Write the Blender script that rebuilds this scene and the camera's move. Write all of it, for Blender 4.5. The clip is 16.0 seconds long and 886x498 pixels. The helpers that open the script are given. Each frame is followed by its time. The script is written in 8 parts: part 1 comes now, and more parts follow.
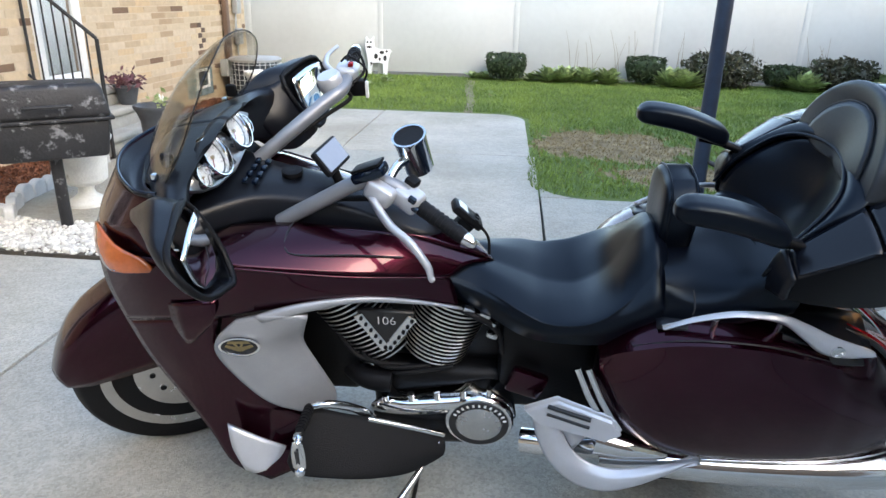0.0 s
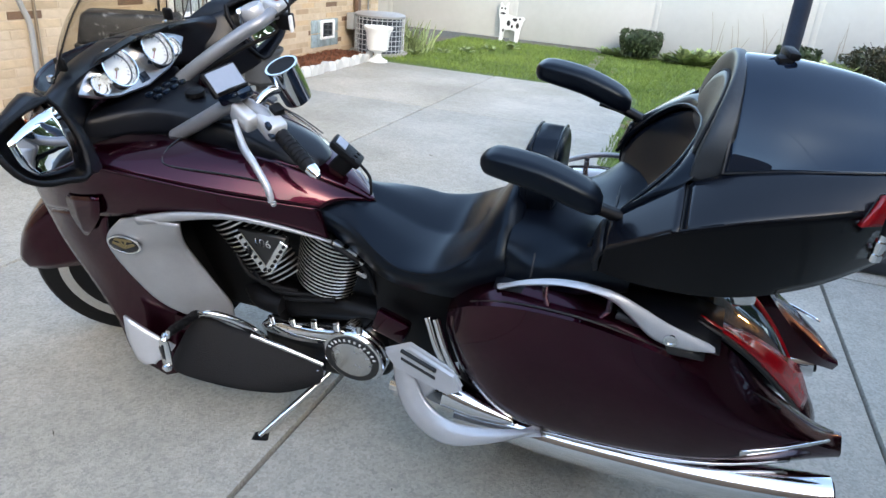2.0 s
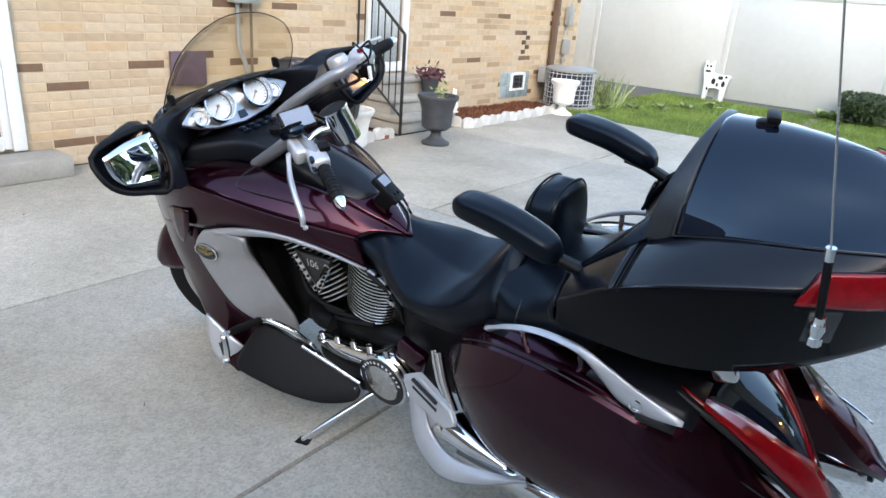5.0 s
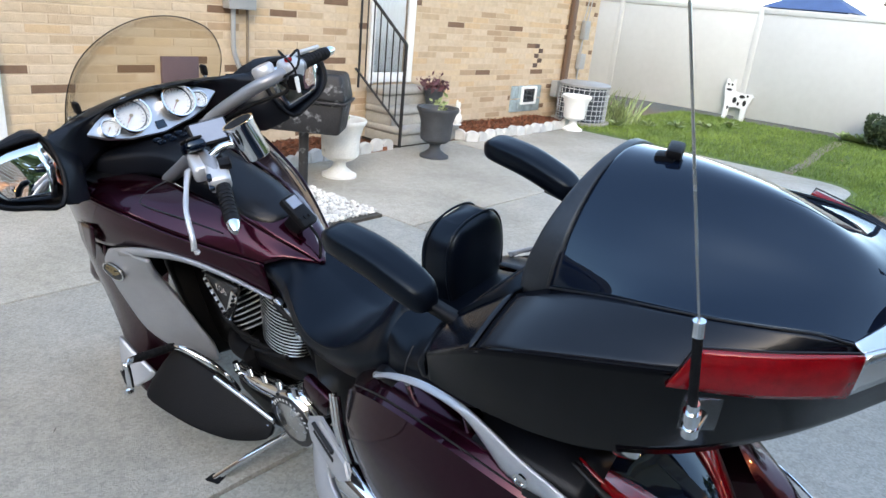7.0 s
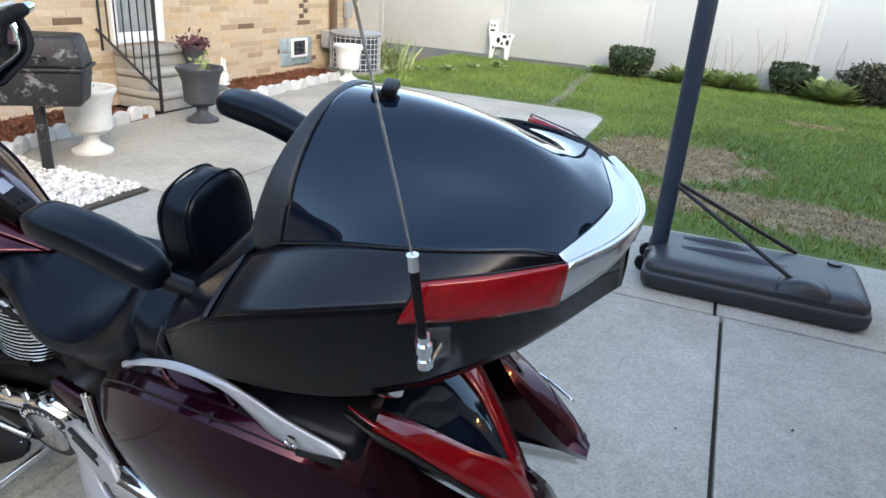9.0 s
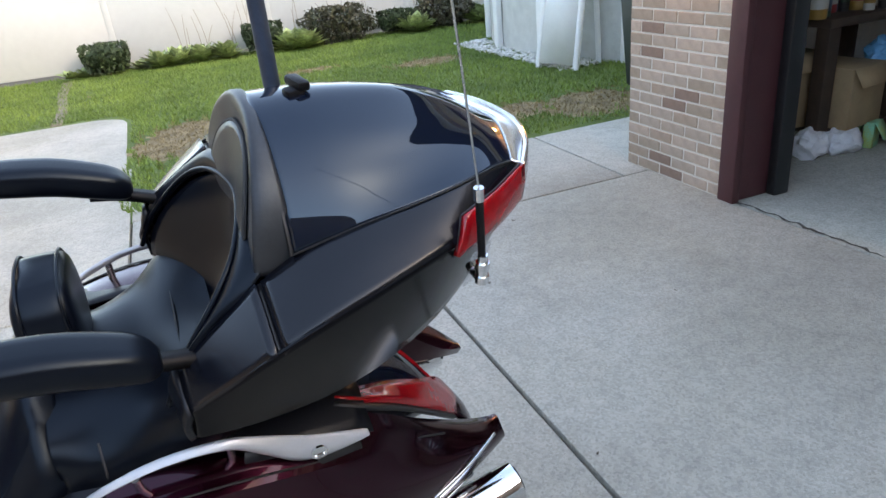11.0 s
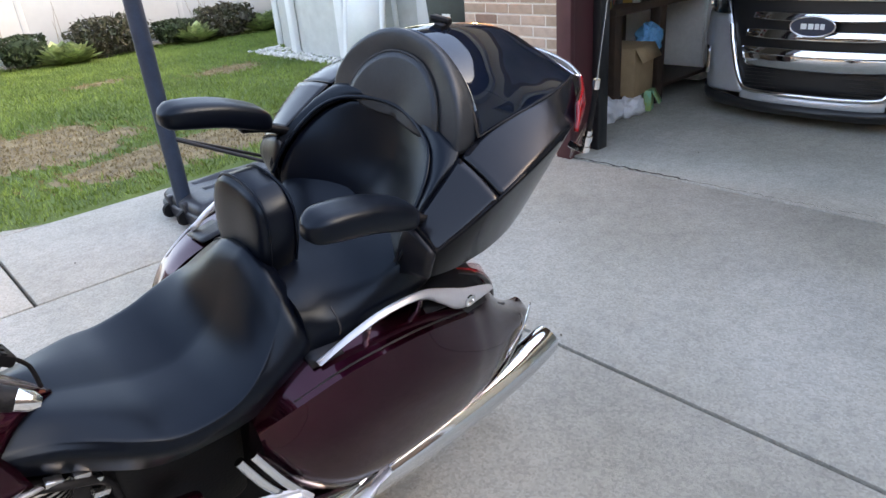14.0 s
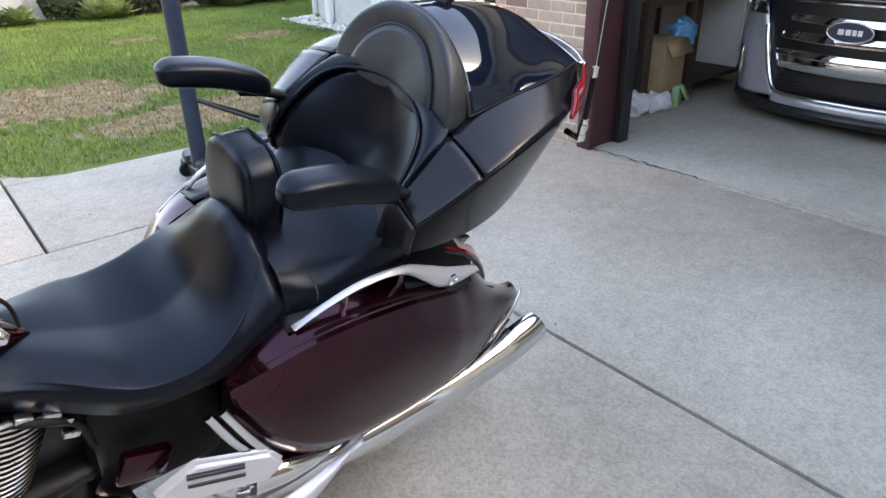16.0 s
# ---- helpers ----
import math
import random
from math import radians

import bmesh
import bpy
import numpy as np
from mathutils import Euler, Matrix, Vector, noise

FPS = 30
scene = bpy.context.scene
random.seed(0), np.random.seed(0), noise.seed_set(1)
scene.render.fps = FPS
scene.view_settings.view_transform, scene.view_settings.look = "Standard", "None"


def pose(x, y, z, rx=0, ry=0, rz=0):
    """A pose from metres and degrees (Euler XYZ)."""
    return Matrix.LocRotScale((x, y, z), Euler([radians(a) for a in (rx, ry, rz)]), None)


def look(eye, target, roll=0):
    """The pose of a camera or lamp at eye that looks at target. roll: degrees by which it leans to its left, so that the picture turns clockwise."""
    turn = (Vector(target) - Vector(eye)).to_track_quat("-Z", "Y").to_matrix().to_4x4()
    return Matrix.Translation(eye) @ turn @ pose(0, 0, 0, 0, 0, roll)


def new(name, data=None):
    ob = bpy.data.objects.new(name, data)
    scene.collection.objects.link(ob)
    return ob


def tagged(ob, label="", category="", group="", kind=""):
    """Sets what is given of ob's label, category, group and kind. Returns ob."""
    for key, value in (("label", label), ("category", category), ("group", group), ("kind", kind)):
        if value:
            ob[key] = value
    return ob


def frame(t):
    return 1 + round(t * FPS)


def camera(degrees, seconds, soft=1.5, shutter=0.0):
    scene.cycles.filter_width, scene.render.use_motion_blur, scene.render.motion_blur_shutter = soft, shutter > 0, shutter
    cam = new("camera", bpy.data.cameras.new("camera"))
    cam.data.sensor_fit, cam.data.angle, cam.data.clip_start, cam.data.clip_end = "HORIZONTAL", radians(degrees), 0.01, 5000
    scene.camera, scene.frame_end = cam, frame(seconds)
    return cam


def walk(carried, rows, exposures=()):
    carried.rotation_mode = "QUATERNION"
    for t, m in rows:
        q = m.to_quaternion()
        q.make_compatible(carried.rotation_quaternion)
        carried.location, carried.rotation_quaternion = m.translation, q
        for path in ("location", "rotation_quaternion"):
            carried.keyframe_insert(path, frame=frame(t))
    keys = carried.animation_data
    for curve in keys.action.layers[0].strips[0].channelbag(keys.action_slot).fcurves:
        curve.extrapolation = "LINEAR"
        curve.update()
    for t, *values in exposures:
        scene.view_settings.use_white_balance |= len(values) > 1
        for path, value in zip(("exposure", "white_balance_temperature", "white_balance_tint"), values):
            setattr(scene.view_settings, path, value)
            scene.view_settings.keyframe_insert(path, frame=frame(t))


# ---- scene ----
cam = camera(66.53, 16.0)
# seconds, eye x y z, yaw, pitch, roll
ROWS = [
    (0, 0.143, 0.676, 1.380, 5.96, -20.48, -1.15),
    (0.5, 0.288, 0.799, 1.370, 7.91, -22.45, -3.97),
    (1, 0.527, 0.781, 1.360, 16.34, -21.78, -1.36),
    (1.5, 0.681, 0.710, 1.380, 16.62, -22.08, -5.51),
    (2, 0.818, 0.775, 1.347, 19.99, -23.40, -4.42),
    (2.5, 0.943, 0.887, 1.360, 24.17, -23.26, -6.77),
    (3, 1.106, 0.860, 1.390, 34.78, -22.19, -5.40),
    (3.5, 1.237, 0.851, 1.384, 36.57, -22.11, -4.94),
    (4, 1.265, 0.860, 1.387, 39.23, -22.58, -2.68),
    (4.2, 1.279, 0.857, 1.390, 37.61, -21.68, -3.70),
    (6.3, 1.232, 1.152, 1.388, 42.00, -20.33, -5.42),
    (6.5, 1.258, 1.183, 1.389, 43.35, -20.73, -4.59),
    (7, 1.366, 1.246, 1.402, 40.81, -19.98, -5.38),
    (7.5, 1.448, 1.301, 1.410, 32.67, -19.98, -4.18),
    (8, 1.489, 1.325, 1.409, 26.14, -21.04, -1.95),
    (8.5, 1.483, 1.331, 1.401, 23.70, -22.32, -2.73),
    (8.6, 1.473, 1.341, 1.397, 23.65, -22.43, -2.66),
    (9, 1.441, 1.325, 1.394, 22.54, -22.32, -3.90),
    (9.5, 1.347, 1.282, 1.381, 12.18, -22.03, -2.03),
    (9.7, 1.274, 1.260, 1.387, 6.28, -23.81, 0.27),
    (11.8, 0.594, 1.145, 1.408, -30.59, -22.60, 2.84),
    (12, 0.544, 1.135, 1.405, -31.58, -21.02, 2.16),
    (12.5, 0.392, 1.067, 1.413, -38.03, -22.16, 2.48),
    (13, 0.269, 1.048, 1.427, -40.36, -22.34, 2.96),
    (13.5, 0.118, 1.102, 1.416, -43.73, -22.91, 3.38),
    (14, 0.005, 1.140, 1.398, -42.96, -25.23, 4.44),
    (14.5, -0.016, 1.146, 1.410, -43.44, -23.61, 2.26),
    (15, -0.025, 1.162, 1.410, -42.99, -23.79, 1.22),
    (15.5, -0.010, 1.148, 1.406, -43.17, -25.07, 1.82),
    (16, 0.060, 1.082, 1.388, -39.22, -26.58, 1.08),
]
walk(cam, [(t, pose(x, y, z, 90 + pitch, roll, yaw)) for t, x, y, z, yaw, pitch, roll in ROWS],
     [(0, 2.65, 7700, 8), (3.5, 2.7, 7600, 8), (6.5, 2.57, 7600, 8), (9.4, 2.65, 8200, 9), (12, 3.0, 9000, 16), (14, 3.1, 9100, 18), (16, 3.2, 9200, 18)])

# ---- light ----
world = bpy.data.worlds.new("sky")
scene.world = world
world.use_nodes = True
wn = world.node_tree
sky = wn.nodes.new("ShaderNodeTexSky")
sky.sky_type = "NISHITA"
sky.sun_disc = False
sky.sun_elevation = radians(32)
sky.sun_rotation = radians(135)
sky.air_density, sky.dust_density, sky.ozone_density = 1.0, 1.0, 2.0
wn.links.new(sky.outputs[0], wn.nodes["Background"].inputs[0])
wn.nodes["Background"].inputs[1].default_value = 0.15
sun_data = bpy.data.lights.new("sun", "SUN")
sun_data.energy, sun_data.angle, sun_data.color = 0.08, radians(14), (1.0, 0.95, 0.86)
sun = new("sun", sun_data)
sun.matrix_world = look((6.0, -6.0, 5.3), (0, 0, 0))


# ---- materials ----
def mat(name, base, rough=0.5, metal=0.0, var=0.12, scale=6.0, bump=0.0, bscale=150.0, coat=0.0, alt=None, rvar=0.08,
        rand=0.0, island=False, ramp=None, spec=0.5):
    m = bpy.data.materials.new(name)
    m.use_nodes = True
    nt, n, l = m.node_tree, m.node_tree.nodes, m.node_tree.links
    b = n["Principled BSDF"]
    tc = n.new("ShaderNodeTexCoord")
    n1 = n.new("ShaderNodeTexNoise")
    n1.inputs["Scale"].default_value, n1.inputs["Detail"].default_value = scale, 5
    n2 = n.new("ShaderNodeTexNoise")
    n2.inputs["Scale"].default_value, n2.inputs["Detail"].default_value = scale * 9, 3
    l.new(tc.outputs["Object"], n1.inputs["Vector"])
    l.new(tc.outputs["Object"], n2.inputs["Vector"])
    mx = n.new("ShaderNodeMix")
    mx.inputs[0].default_value = 0.35
    l.new(n1.outputs["Fac"], mx.inputs[2])
    l.new(n2.outputs["Fac"], mx.inputs[3])
    cr = n.new("ShaderNodeValToRGB")
    lo = [max(0, c * (1 - var)) for c in base]
    hi = [min(1, c * (1 + var)) for c in (alt or base)]
    cr.color_ramp.elements[0].position, cr.color_ramp.elements[1].position = 0.32, 0.68
    cr.color_ramp.elements[0].color, cr.color_ramp.elements[1].color = (*lo, 1), (*hi, 1)
    l.new(mx.outputs[0], cr.inputs[0])
    out = cr.outputs[0]
    if ramp or rand:
        if island:
            src = n.new("ShaderNodeNewGeometry").outputs["Random Per Island"]
        else:
            src = n.new("ShaderNodeObjectInfo").outputs["Random"]
        r2 = n.new("ShaderNodeValToRGB")
        r2.color_ramp.interpolation = "CONSTANT" if ramp else "LINEAR"
        stops = ramp or [(0, (1 - rand,) * 3), (1, (1 + rand,) * 3)]
        for i, (p, c) in enumerate(stops):
            e = r2.color_ramp.elements[i] if i < 2 else r2.color_ramp.elements.new(p)
            e.position, e.color = p, (*c, 1)
        l.new(src, r2.inputs[0])
        mu = n.new("ShaderNodeMix")
        mu.data_type, mu.blend_type = "RGBA", "MULTIPLY"
        mu.inputs[0].default_value = 1
        l.new(out, mu.inputs[6])
        l.new(r2.outputs[0], mu.inputs[7])
        out = mu.outputs[2]
    l.new(out, b.inputs["Base Color"])
    mr = n.new("ShaderNodeMapRange")
    mr.inputs[3].default_value, mr.inputs[4].default_value = max(0.0, rough - rvar), min(1, rough + rvar)
    l.new(n1.outputs["Fac"], mr.inputs[0])
    l.new(mr.outputs[0], b.inputs["Roughness"])
    b.inputs["Metallic"].default_value = metal
    b.inputs["Specular IOR Level"].default_value = spec
    if coat:
        b.inputs["Coat Weight"].default_value, b.inputs["Coat Roughness"].default_value = coat, 0.03
    if bump:
        n3 = n.new("ShaderNodeTexNoise")
        n3.inputs["Scale"].default_value, n3.inputs["Detail"].default_value = bscale, 4
        l.new(tc.outputs["Object"], n3.inputs["Vector"])
        bp = n.new("ShaderNodeBump")
        bp.inputs["Strength"].default_value, bp.inputs["Distance"].default_value = bump, 0.01
        l.new(n3.outputs["Fac"], bp.inputs["Height"])
        l.new(bp.outputs[0], b.inputs["Normal"])
    return m


def glass(name, tint, rough=0.0, thin=True):
    m = bpy.data.materials.new(name)
    m.use_nodes = True
    n, l = m.node_tree.nodes, m.node_tree.links
    n.remove(n["Principled BSDF"])
    tr, gl, mx, fr = n.new("ShaderNodeBsdfTransparent"), n.new("ShaderNodeBsdfGlossy"), n.new("ShaderNodeMixShader"), n.new("ShaderNodeLayerWeight")
    tr.inputs[0].default_value = (*tint, 1)
    gl.inputs["Roughness"].default_value = 0.03
    fr.inputs[0].default_value = 0.5
    pw = n.new("ShaderNodeMath")
    pw.operation = "POWER"
    pw.inputs[1].default_value = 4.0
    ad = n.new("ShaderNodeMath")
    ad.operation = "MULTIPLY_ADD"
    ad.inputs[1].default_value, ad.inputs[2].default_value = 0.8, 0.04
    l.new(fr.outputs["Facing"], pw.inputs[0])
    l.new(pw.outputs[0], ad.inputs[0])
    l.new(ad.outputs[0], mx.inputs[0])
    l.new(tr.outputs[0], mx.inputs[1])
    l.new(gl.outputs[0], mx.inputs[2])
    l.new(mx.outputs[0], n["Material Output"].inputs[0])
    return m


MAROON = mat("maroon_paint", (0.034, 0.0016, 0.010), 0.22, 0.9, 0.05, 4, coat=0.5, rvar=0.02)
# black paint; blue of the reflected sky put into base and specular tint
BLACK_GLOSS = mat("black_gloss_paint_sky_tint", (0.003, 0.006, 0.014), 0.035, 0, 0.1, 6, rvar=0.01, spec=0.55)
BLACK_GLOSS.node_tree.nodes["Principled BSDF"].inputs["Specular Tint"].default_value = (0.68, 0.86, 1.0, 1)
SHELL_BLACK = mat("smooth_black_shell", (0.002, 0.002, 0.003), 0.14, 0, 0.1, 8, rvar=0.03, spec=0.14)
TRUNK_SATIN = mat("trunk_satin_paint", (0.004, 0.005, 0.008), 0.20, 0, 0.12, 25, bump=0.02, bscale=700, spec=0.36)
BLACK_SATIN = mat("black_satin_plastic", (0.004, 0.005, 0.008), 0.36, 0, 0.15, 25, bump=0.06, bscale=900, spec=0.3)
BLACK_PLASTIC = mat("black_plastic", (0.005, 0.005, 0.006), 0.46, 0, 0.2, 30, bump=0.1, bscale=700, spec=0.16)
# black leather whose bluish sky sheen is coloured in through base and tint
LEATHER = mat("black_leather_sky_tint", (0.002, 0.003, 0.006), 0.31, 0, 0.1, 20, bump=0.03, bscale=420, spec=0.23, rvar=0.02)
LEATHER.node_tree.nodes["Principled BSDF"].inputs["Specular Tint"].default_value = (0.72, 0.88, 1.0, 1)
# grey of the headrest pad; on the rim it paints the sky's sheen
LEATHER_GREY = mat("worn_grey_sheen_leather", (0.021, 0.023, 0.026), 0.40, 0, 0.3, 14, bump=0.06, bscale=380, spec=0.42)
LEATHER_GREY.node_tree.nodes["Principled BSDF"].inputs["Specular Tint"].default_value = (0.78, 0.9, 1.0, 1)
CHROME = mat("chrome", (0.78, 0.79, 0.8), 0.07, 1.0, 0.04, 20, rvar=0.03)
ALUMINIUM = mat("polished_aluminium", (0.6, 0.6, 0.6), 0.25, 1.0, 0.08, 30, rvar=0.08)
SILVER = mat("silver_paint", (0.5, 0.515, 0.54), 0.36, 0.4, 0.05, 25, coat=0.5)
RUBBER = mat("rubber", (0.006, 0.006, 0.007), 0.6, 0, 0.2, 40, bump=0.2, bscale=300, spec=0.2)
RED_LENS = mat("red_lens", (0.30, 0.002, 0.006), 0.12, 0.1, 0.2, 60, coat=0.25)
AMBER_LENS = mat("amber_lens", (0.5, 0.10, 0.015), 0.15, 0, 0.2, 60, coat=1.0)
BRONZE = mat("bronze_badge", (0.32, 0.25, 0.13), 0.3, 0.9, 0.1, 30)
PANEL_GREY = mat("grey_panel_paint", (0.33, 0.345, 0.37), 0.36, 0.35, 0.05, 25, coat=0.3)
BAR_GREY = mat("satin_grey_bar", (0.25, 0.26, 0.28), 0.38, 0.5, 0.06, 30)
BRIGHT_SILVER = mat("bright_silver_trim", (0.80, 0.81, 0.82), 0.16, 0.9, 0.03, 30, rvar=0.03)
BRUSHED = mat("brushed_silver", (0.42, 0.42, 0.43), 0.32, 1.0, 0.1, 40)
DIAL = mat("white_dial", (0.82, 0.82, 0.8), 0.35, 0, 0.05, 40)
DARK = mat("dark_metal", (0.003, 0.003, 0.0035), 0.45, 0.2, 0.3, 20, bump=0.1, spec=0.25)
MIRROR = mat("mirror_glass", (0.85, 0.86, 0.88), 0.015, 1.0, 0.01, 10, rvar=0.01)
SCREEN = mat("screen_grey", (0.22, 0.25, 0.31), 0.16, 0, 0.05, 10, coat=0.6)
SHIELD = glass("amber_smoke_shield", (0.945, 0.92, 0.865))
CLEAR = glass("clear_plastic", (0.93, 0.94, 0.95))
WINDOW = mat("dark_window_glass", (0.03, 0.035, 0.04), 0.05, 0, 0.3, 3, coat=1.0)
CONCRETE = mat("concrete_slab_grey", (0.452, 0.435, 0.382), 0.88, 0, 0.16, 1.6, bump=0.5, bscale=180, rand=0.05)
JOINT = mat("joint_dirt", (0.07, 0.062, 0.05), 0.95, 0, 0.4, 12, bump=0.6)
STEP = mat("step_concrete", (0.34, 0.33, 0.30), 0.9, 0, 0.15, 5, bump=0.5, bscale=120)
MORTAR = mat("pale_mortar", (0.54, 0.43, 0.31), 0.95, 0, 0.1, 20, bump=0.4)
TAN = (0.52, 0.415, 0.295)
HOUSE_STOPS = [(0, (1, 1, 1)), (0.2, (1.06, 1.08, 1.12)), (0.4, (0.93, 0.9, 0.87)), (0.55, (1.07, 1.05, 1.0)), (0.72, (0.86, 0.82, 0.77)),
               (0.82, (1.02, 0.93, 0.82)), (0.90, (0.74, 0.66, 0.60)), (0.945, (0.34, 0.26, 0.23))]
HOUSE_BRICK = mat("tan_brick", TAN, 0.9, 0, 0.12, 14, bump=0.5, bscale=160, ramp=HOUSE_STOPS)
HOUSE_BRICK_FAR = mat("tan_brick_far", TAN, 0.9, 0, 0.12, 14, bump=0.5, bscale=160, ramp=HOUSE_STOPS, island=True)
PIER_MORTAR = mat("light_mortar", (0.64, 0.58, 0.50), 0.95, 0, 0.1, 20, bump=0.4)
PIER_BRICK = mat("brown_tan_brick", (0.40, 0.305, 0.238), 0.9, 0, 0.15, 18, bump=0.5, bscale=160,
                 ramp=[(0, (1, 1, 1)), (0.25, (0.86, 0.84, 0.8)), (0.5, (1.12, 1.1, 1.1)), (0.75, (0.95, 0.9, 0.86)), (0.9, (0.62, 0.52, 0.5))])
VINYL = mat("white_vinyl", (0.54, 0.545, 0.525), 0.5, 0, 0.05, 1.2, bump=0.05)
WHITE = mat("white_paint", (0.78, 0.79, 0.78), 0.42, 0, 0.05, 6)
WHITE_WORN = mat("weathered_white", (0.72, 0.72, 0.68), 0.7, 0, 0.15, 9, bump=0.3, bscale=80)
URN_DARK = mat("dark_grey_resin", (0.045, 0.05, 0.058), 0.55, 0, 0.3, 10, bump=0.2)
IRON = mat("black_iron", (0.02, 0.02, 0.022), 0.5, 0.3, 0.2, 30, bump=0.15)
GRILL = mat("sooty_black_iron", (0.02, 0.02, 0.022), 0.55, 0.2, 0.3, 12, bump=0.4, bscale=60)
MULCH = mat("red_brown_mulch", (0.16, 0.06, 0.03), 0.95, 0, 0.5, 30, bump=1.0, bscale=90, rand=0.5, island=True)
STONE = mat("edging_concrete", (0.55, 0.55, 0.53), 0.9, 0, 0.15, 12, bump=0.5, bscale=90, rand=0.1)
PEBBLE = mat("white_pebble", (0.66, 0.64, 0.59), 0.7, 0, 0.12, 30, rand=0.3, island=True)
SOIL = mat("bare_soil", (0.13, 0.095, 0.06), 0.95, 0, 0.3, 5, bump=0.8, bscale=70)
LAWN = mat("lawn_base", (0.09, 0.15, 0.03), 0.95, 0, 0.35, 2.2, alt=(0.10, 0.14, 0.03), bump=0.8, bscale=60)
GRASS = mat("grass_blade", (0.10, 0.185, 0.028), 0.6, 0, 0.3, 0.9, alt=(0.19, 0.26, 0.05), rand=0.35, island=True)
WEATHERED = mat("weathered_path_concrete", (0.20, 0.175, 0.13), 0.95, 0, 0.35, 6, bump=0.6, bscale=90)
STRAW = mat("dry_grass", (0.25, 0.18, 0.08), 0.8, 0, 0.25, 3, rand=0.3, island=True)
TWIG = mat("dark_twig", (0.05, 0.035, 0.025), 0.8, 0, 0.2, 10)
HEDGE = mat("clipped_evergreen", (0.028, 0.048, 0.015), 0.7, 0, 0.3, 6, rand=0.5, island=True)
HOSTA = mat("hosta_leaf", (0.17, 0.25, 0.07), 0.5, 0, 0.3, 14, alt=(0.36, 0.42, 0.20), rand=0.4, island=True)
BUSH = mat("bush_leaf", (0.030, 0.055, 0.018), 0.6, 0, 0.3, 6, alt=(0.06, 0.045, 0.025), rand=0.5, island=True)
TREE = mat("far_foliage", (0.05, 0.08, 0.025), 0.8, 0, 0.3, 2, rand=0.4, island=True)
STALK = mat("dry_stalk", (0.30, 0.27, 0.20), 0.8, 0, 0.2, 10)
POLE = mat("blue_black_steel", (0.018, 0.034, 0.062), 0.42, 0.2, 0.2, 10)
BASE_PLASTIC = mat("black_resin", (0.022, 0.024, 0.03), 0.42, 0, 0.25, 9, bump=0.15, bscale=120)
POOL_WALL = mat("pool_wall_grey", (0.52, 0.53, 0.50), 0.6, 0, 0.12, 8)
JAMB = mat("dark_red_paint", (0.075, 0.022, 0.025), 0.5, 0, 0.15, 10, bump=0.1)
BIN = mat("dark_green_resin", (0.02, 0.03, 0.026), 0.5, 0, 0.2, 10)
DRYWALL = mat("garage_drywall", (0.82, 0.80, 0.76), 0.9, 0, 0.1, 3)
WOOD_DARK = mat("dark_stained_wood", (0.05, 0.03, 0.02), 0.6, 0, 0.3, 12, bump=0.2)
CARDBOARD = mat("cardboard", (0.34, 0.23, 0.13), 0.85, 0, 0.12, 12)
CAR_SILVER = mat("car_silver_paint", (0.56, 0.58, 0.61), 0.34, 0.6, 0.05, 30, coat=0.5)
CAR_BLACK = mat("car_black_trim", (0.012, 0.012, 0.013), 0.4, 0, 0.2, 20)
HEADLAMP = glass("headlamp_cover", (0.85, 0.88, 0.9))
ROOF = mat("brown_shingle", (0.10, 0.075, 0.06), 0.9, 0, 0.3, 20, bump=0.4)


def mosaic_material():
    m = mat("blue_mosaic_band", (0.1, 0.3, 0.55), 0.4, 0, 0.1, 5)
    n, l = m.node_tree.nodes, m.node_tree.links
    tc, vo, cr = n.new("ShaderNodeTexCoord"), n.new("ShaderNodeTexVoronoi"), n.new("ShaderNodeValToRGB")
    vo.inputs["Scale"].default_value = 34
    l.new(tc.outputs["Object"], vo.inputs["Vector"])
    cr.color_ramp.elements[0].color, cr.color_ramp.elements[1].color = (0.01, 0.08, 0.32, 1), (0.25, 0.60, 0.85, 1)
    l.new(vo.outputs["Color"], cr.inputs[0])
    l.new(cr.outputs[0], n["Principled BSDF"].inputs["Base Color"])
    return m


MOSAIC = mosaic_material()


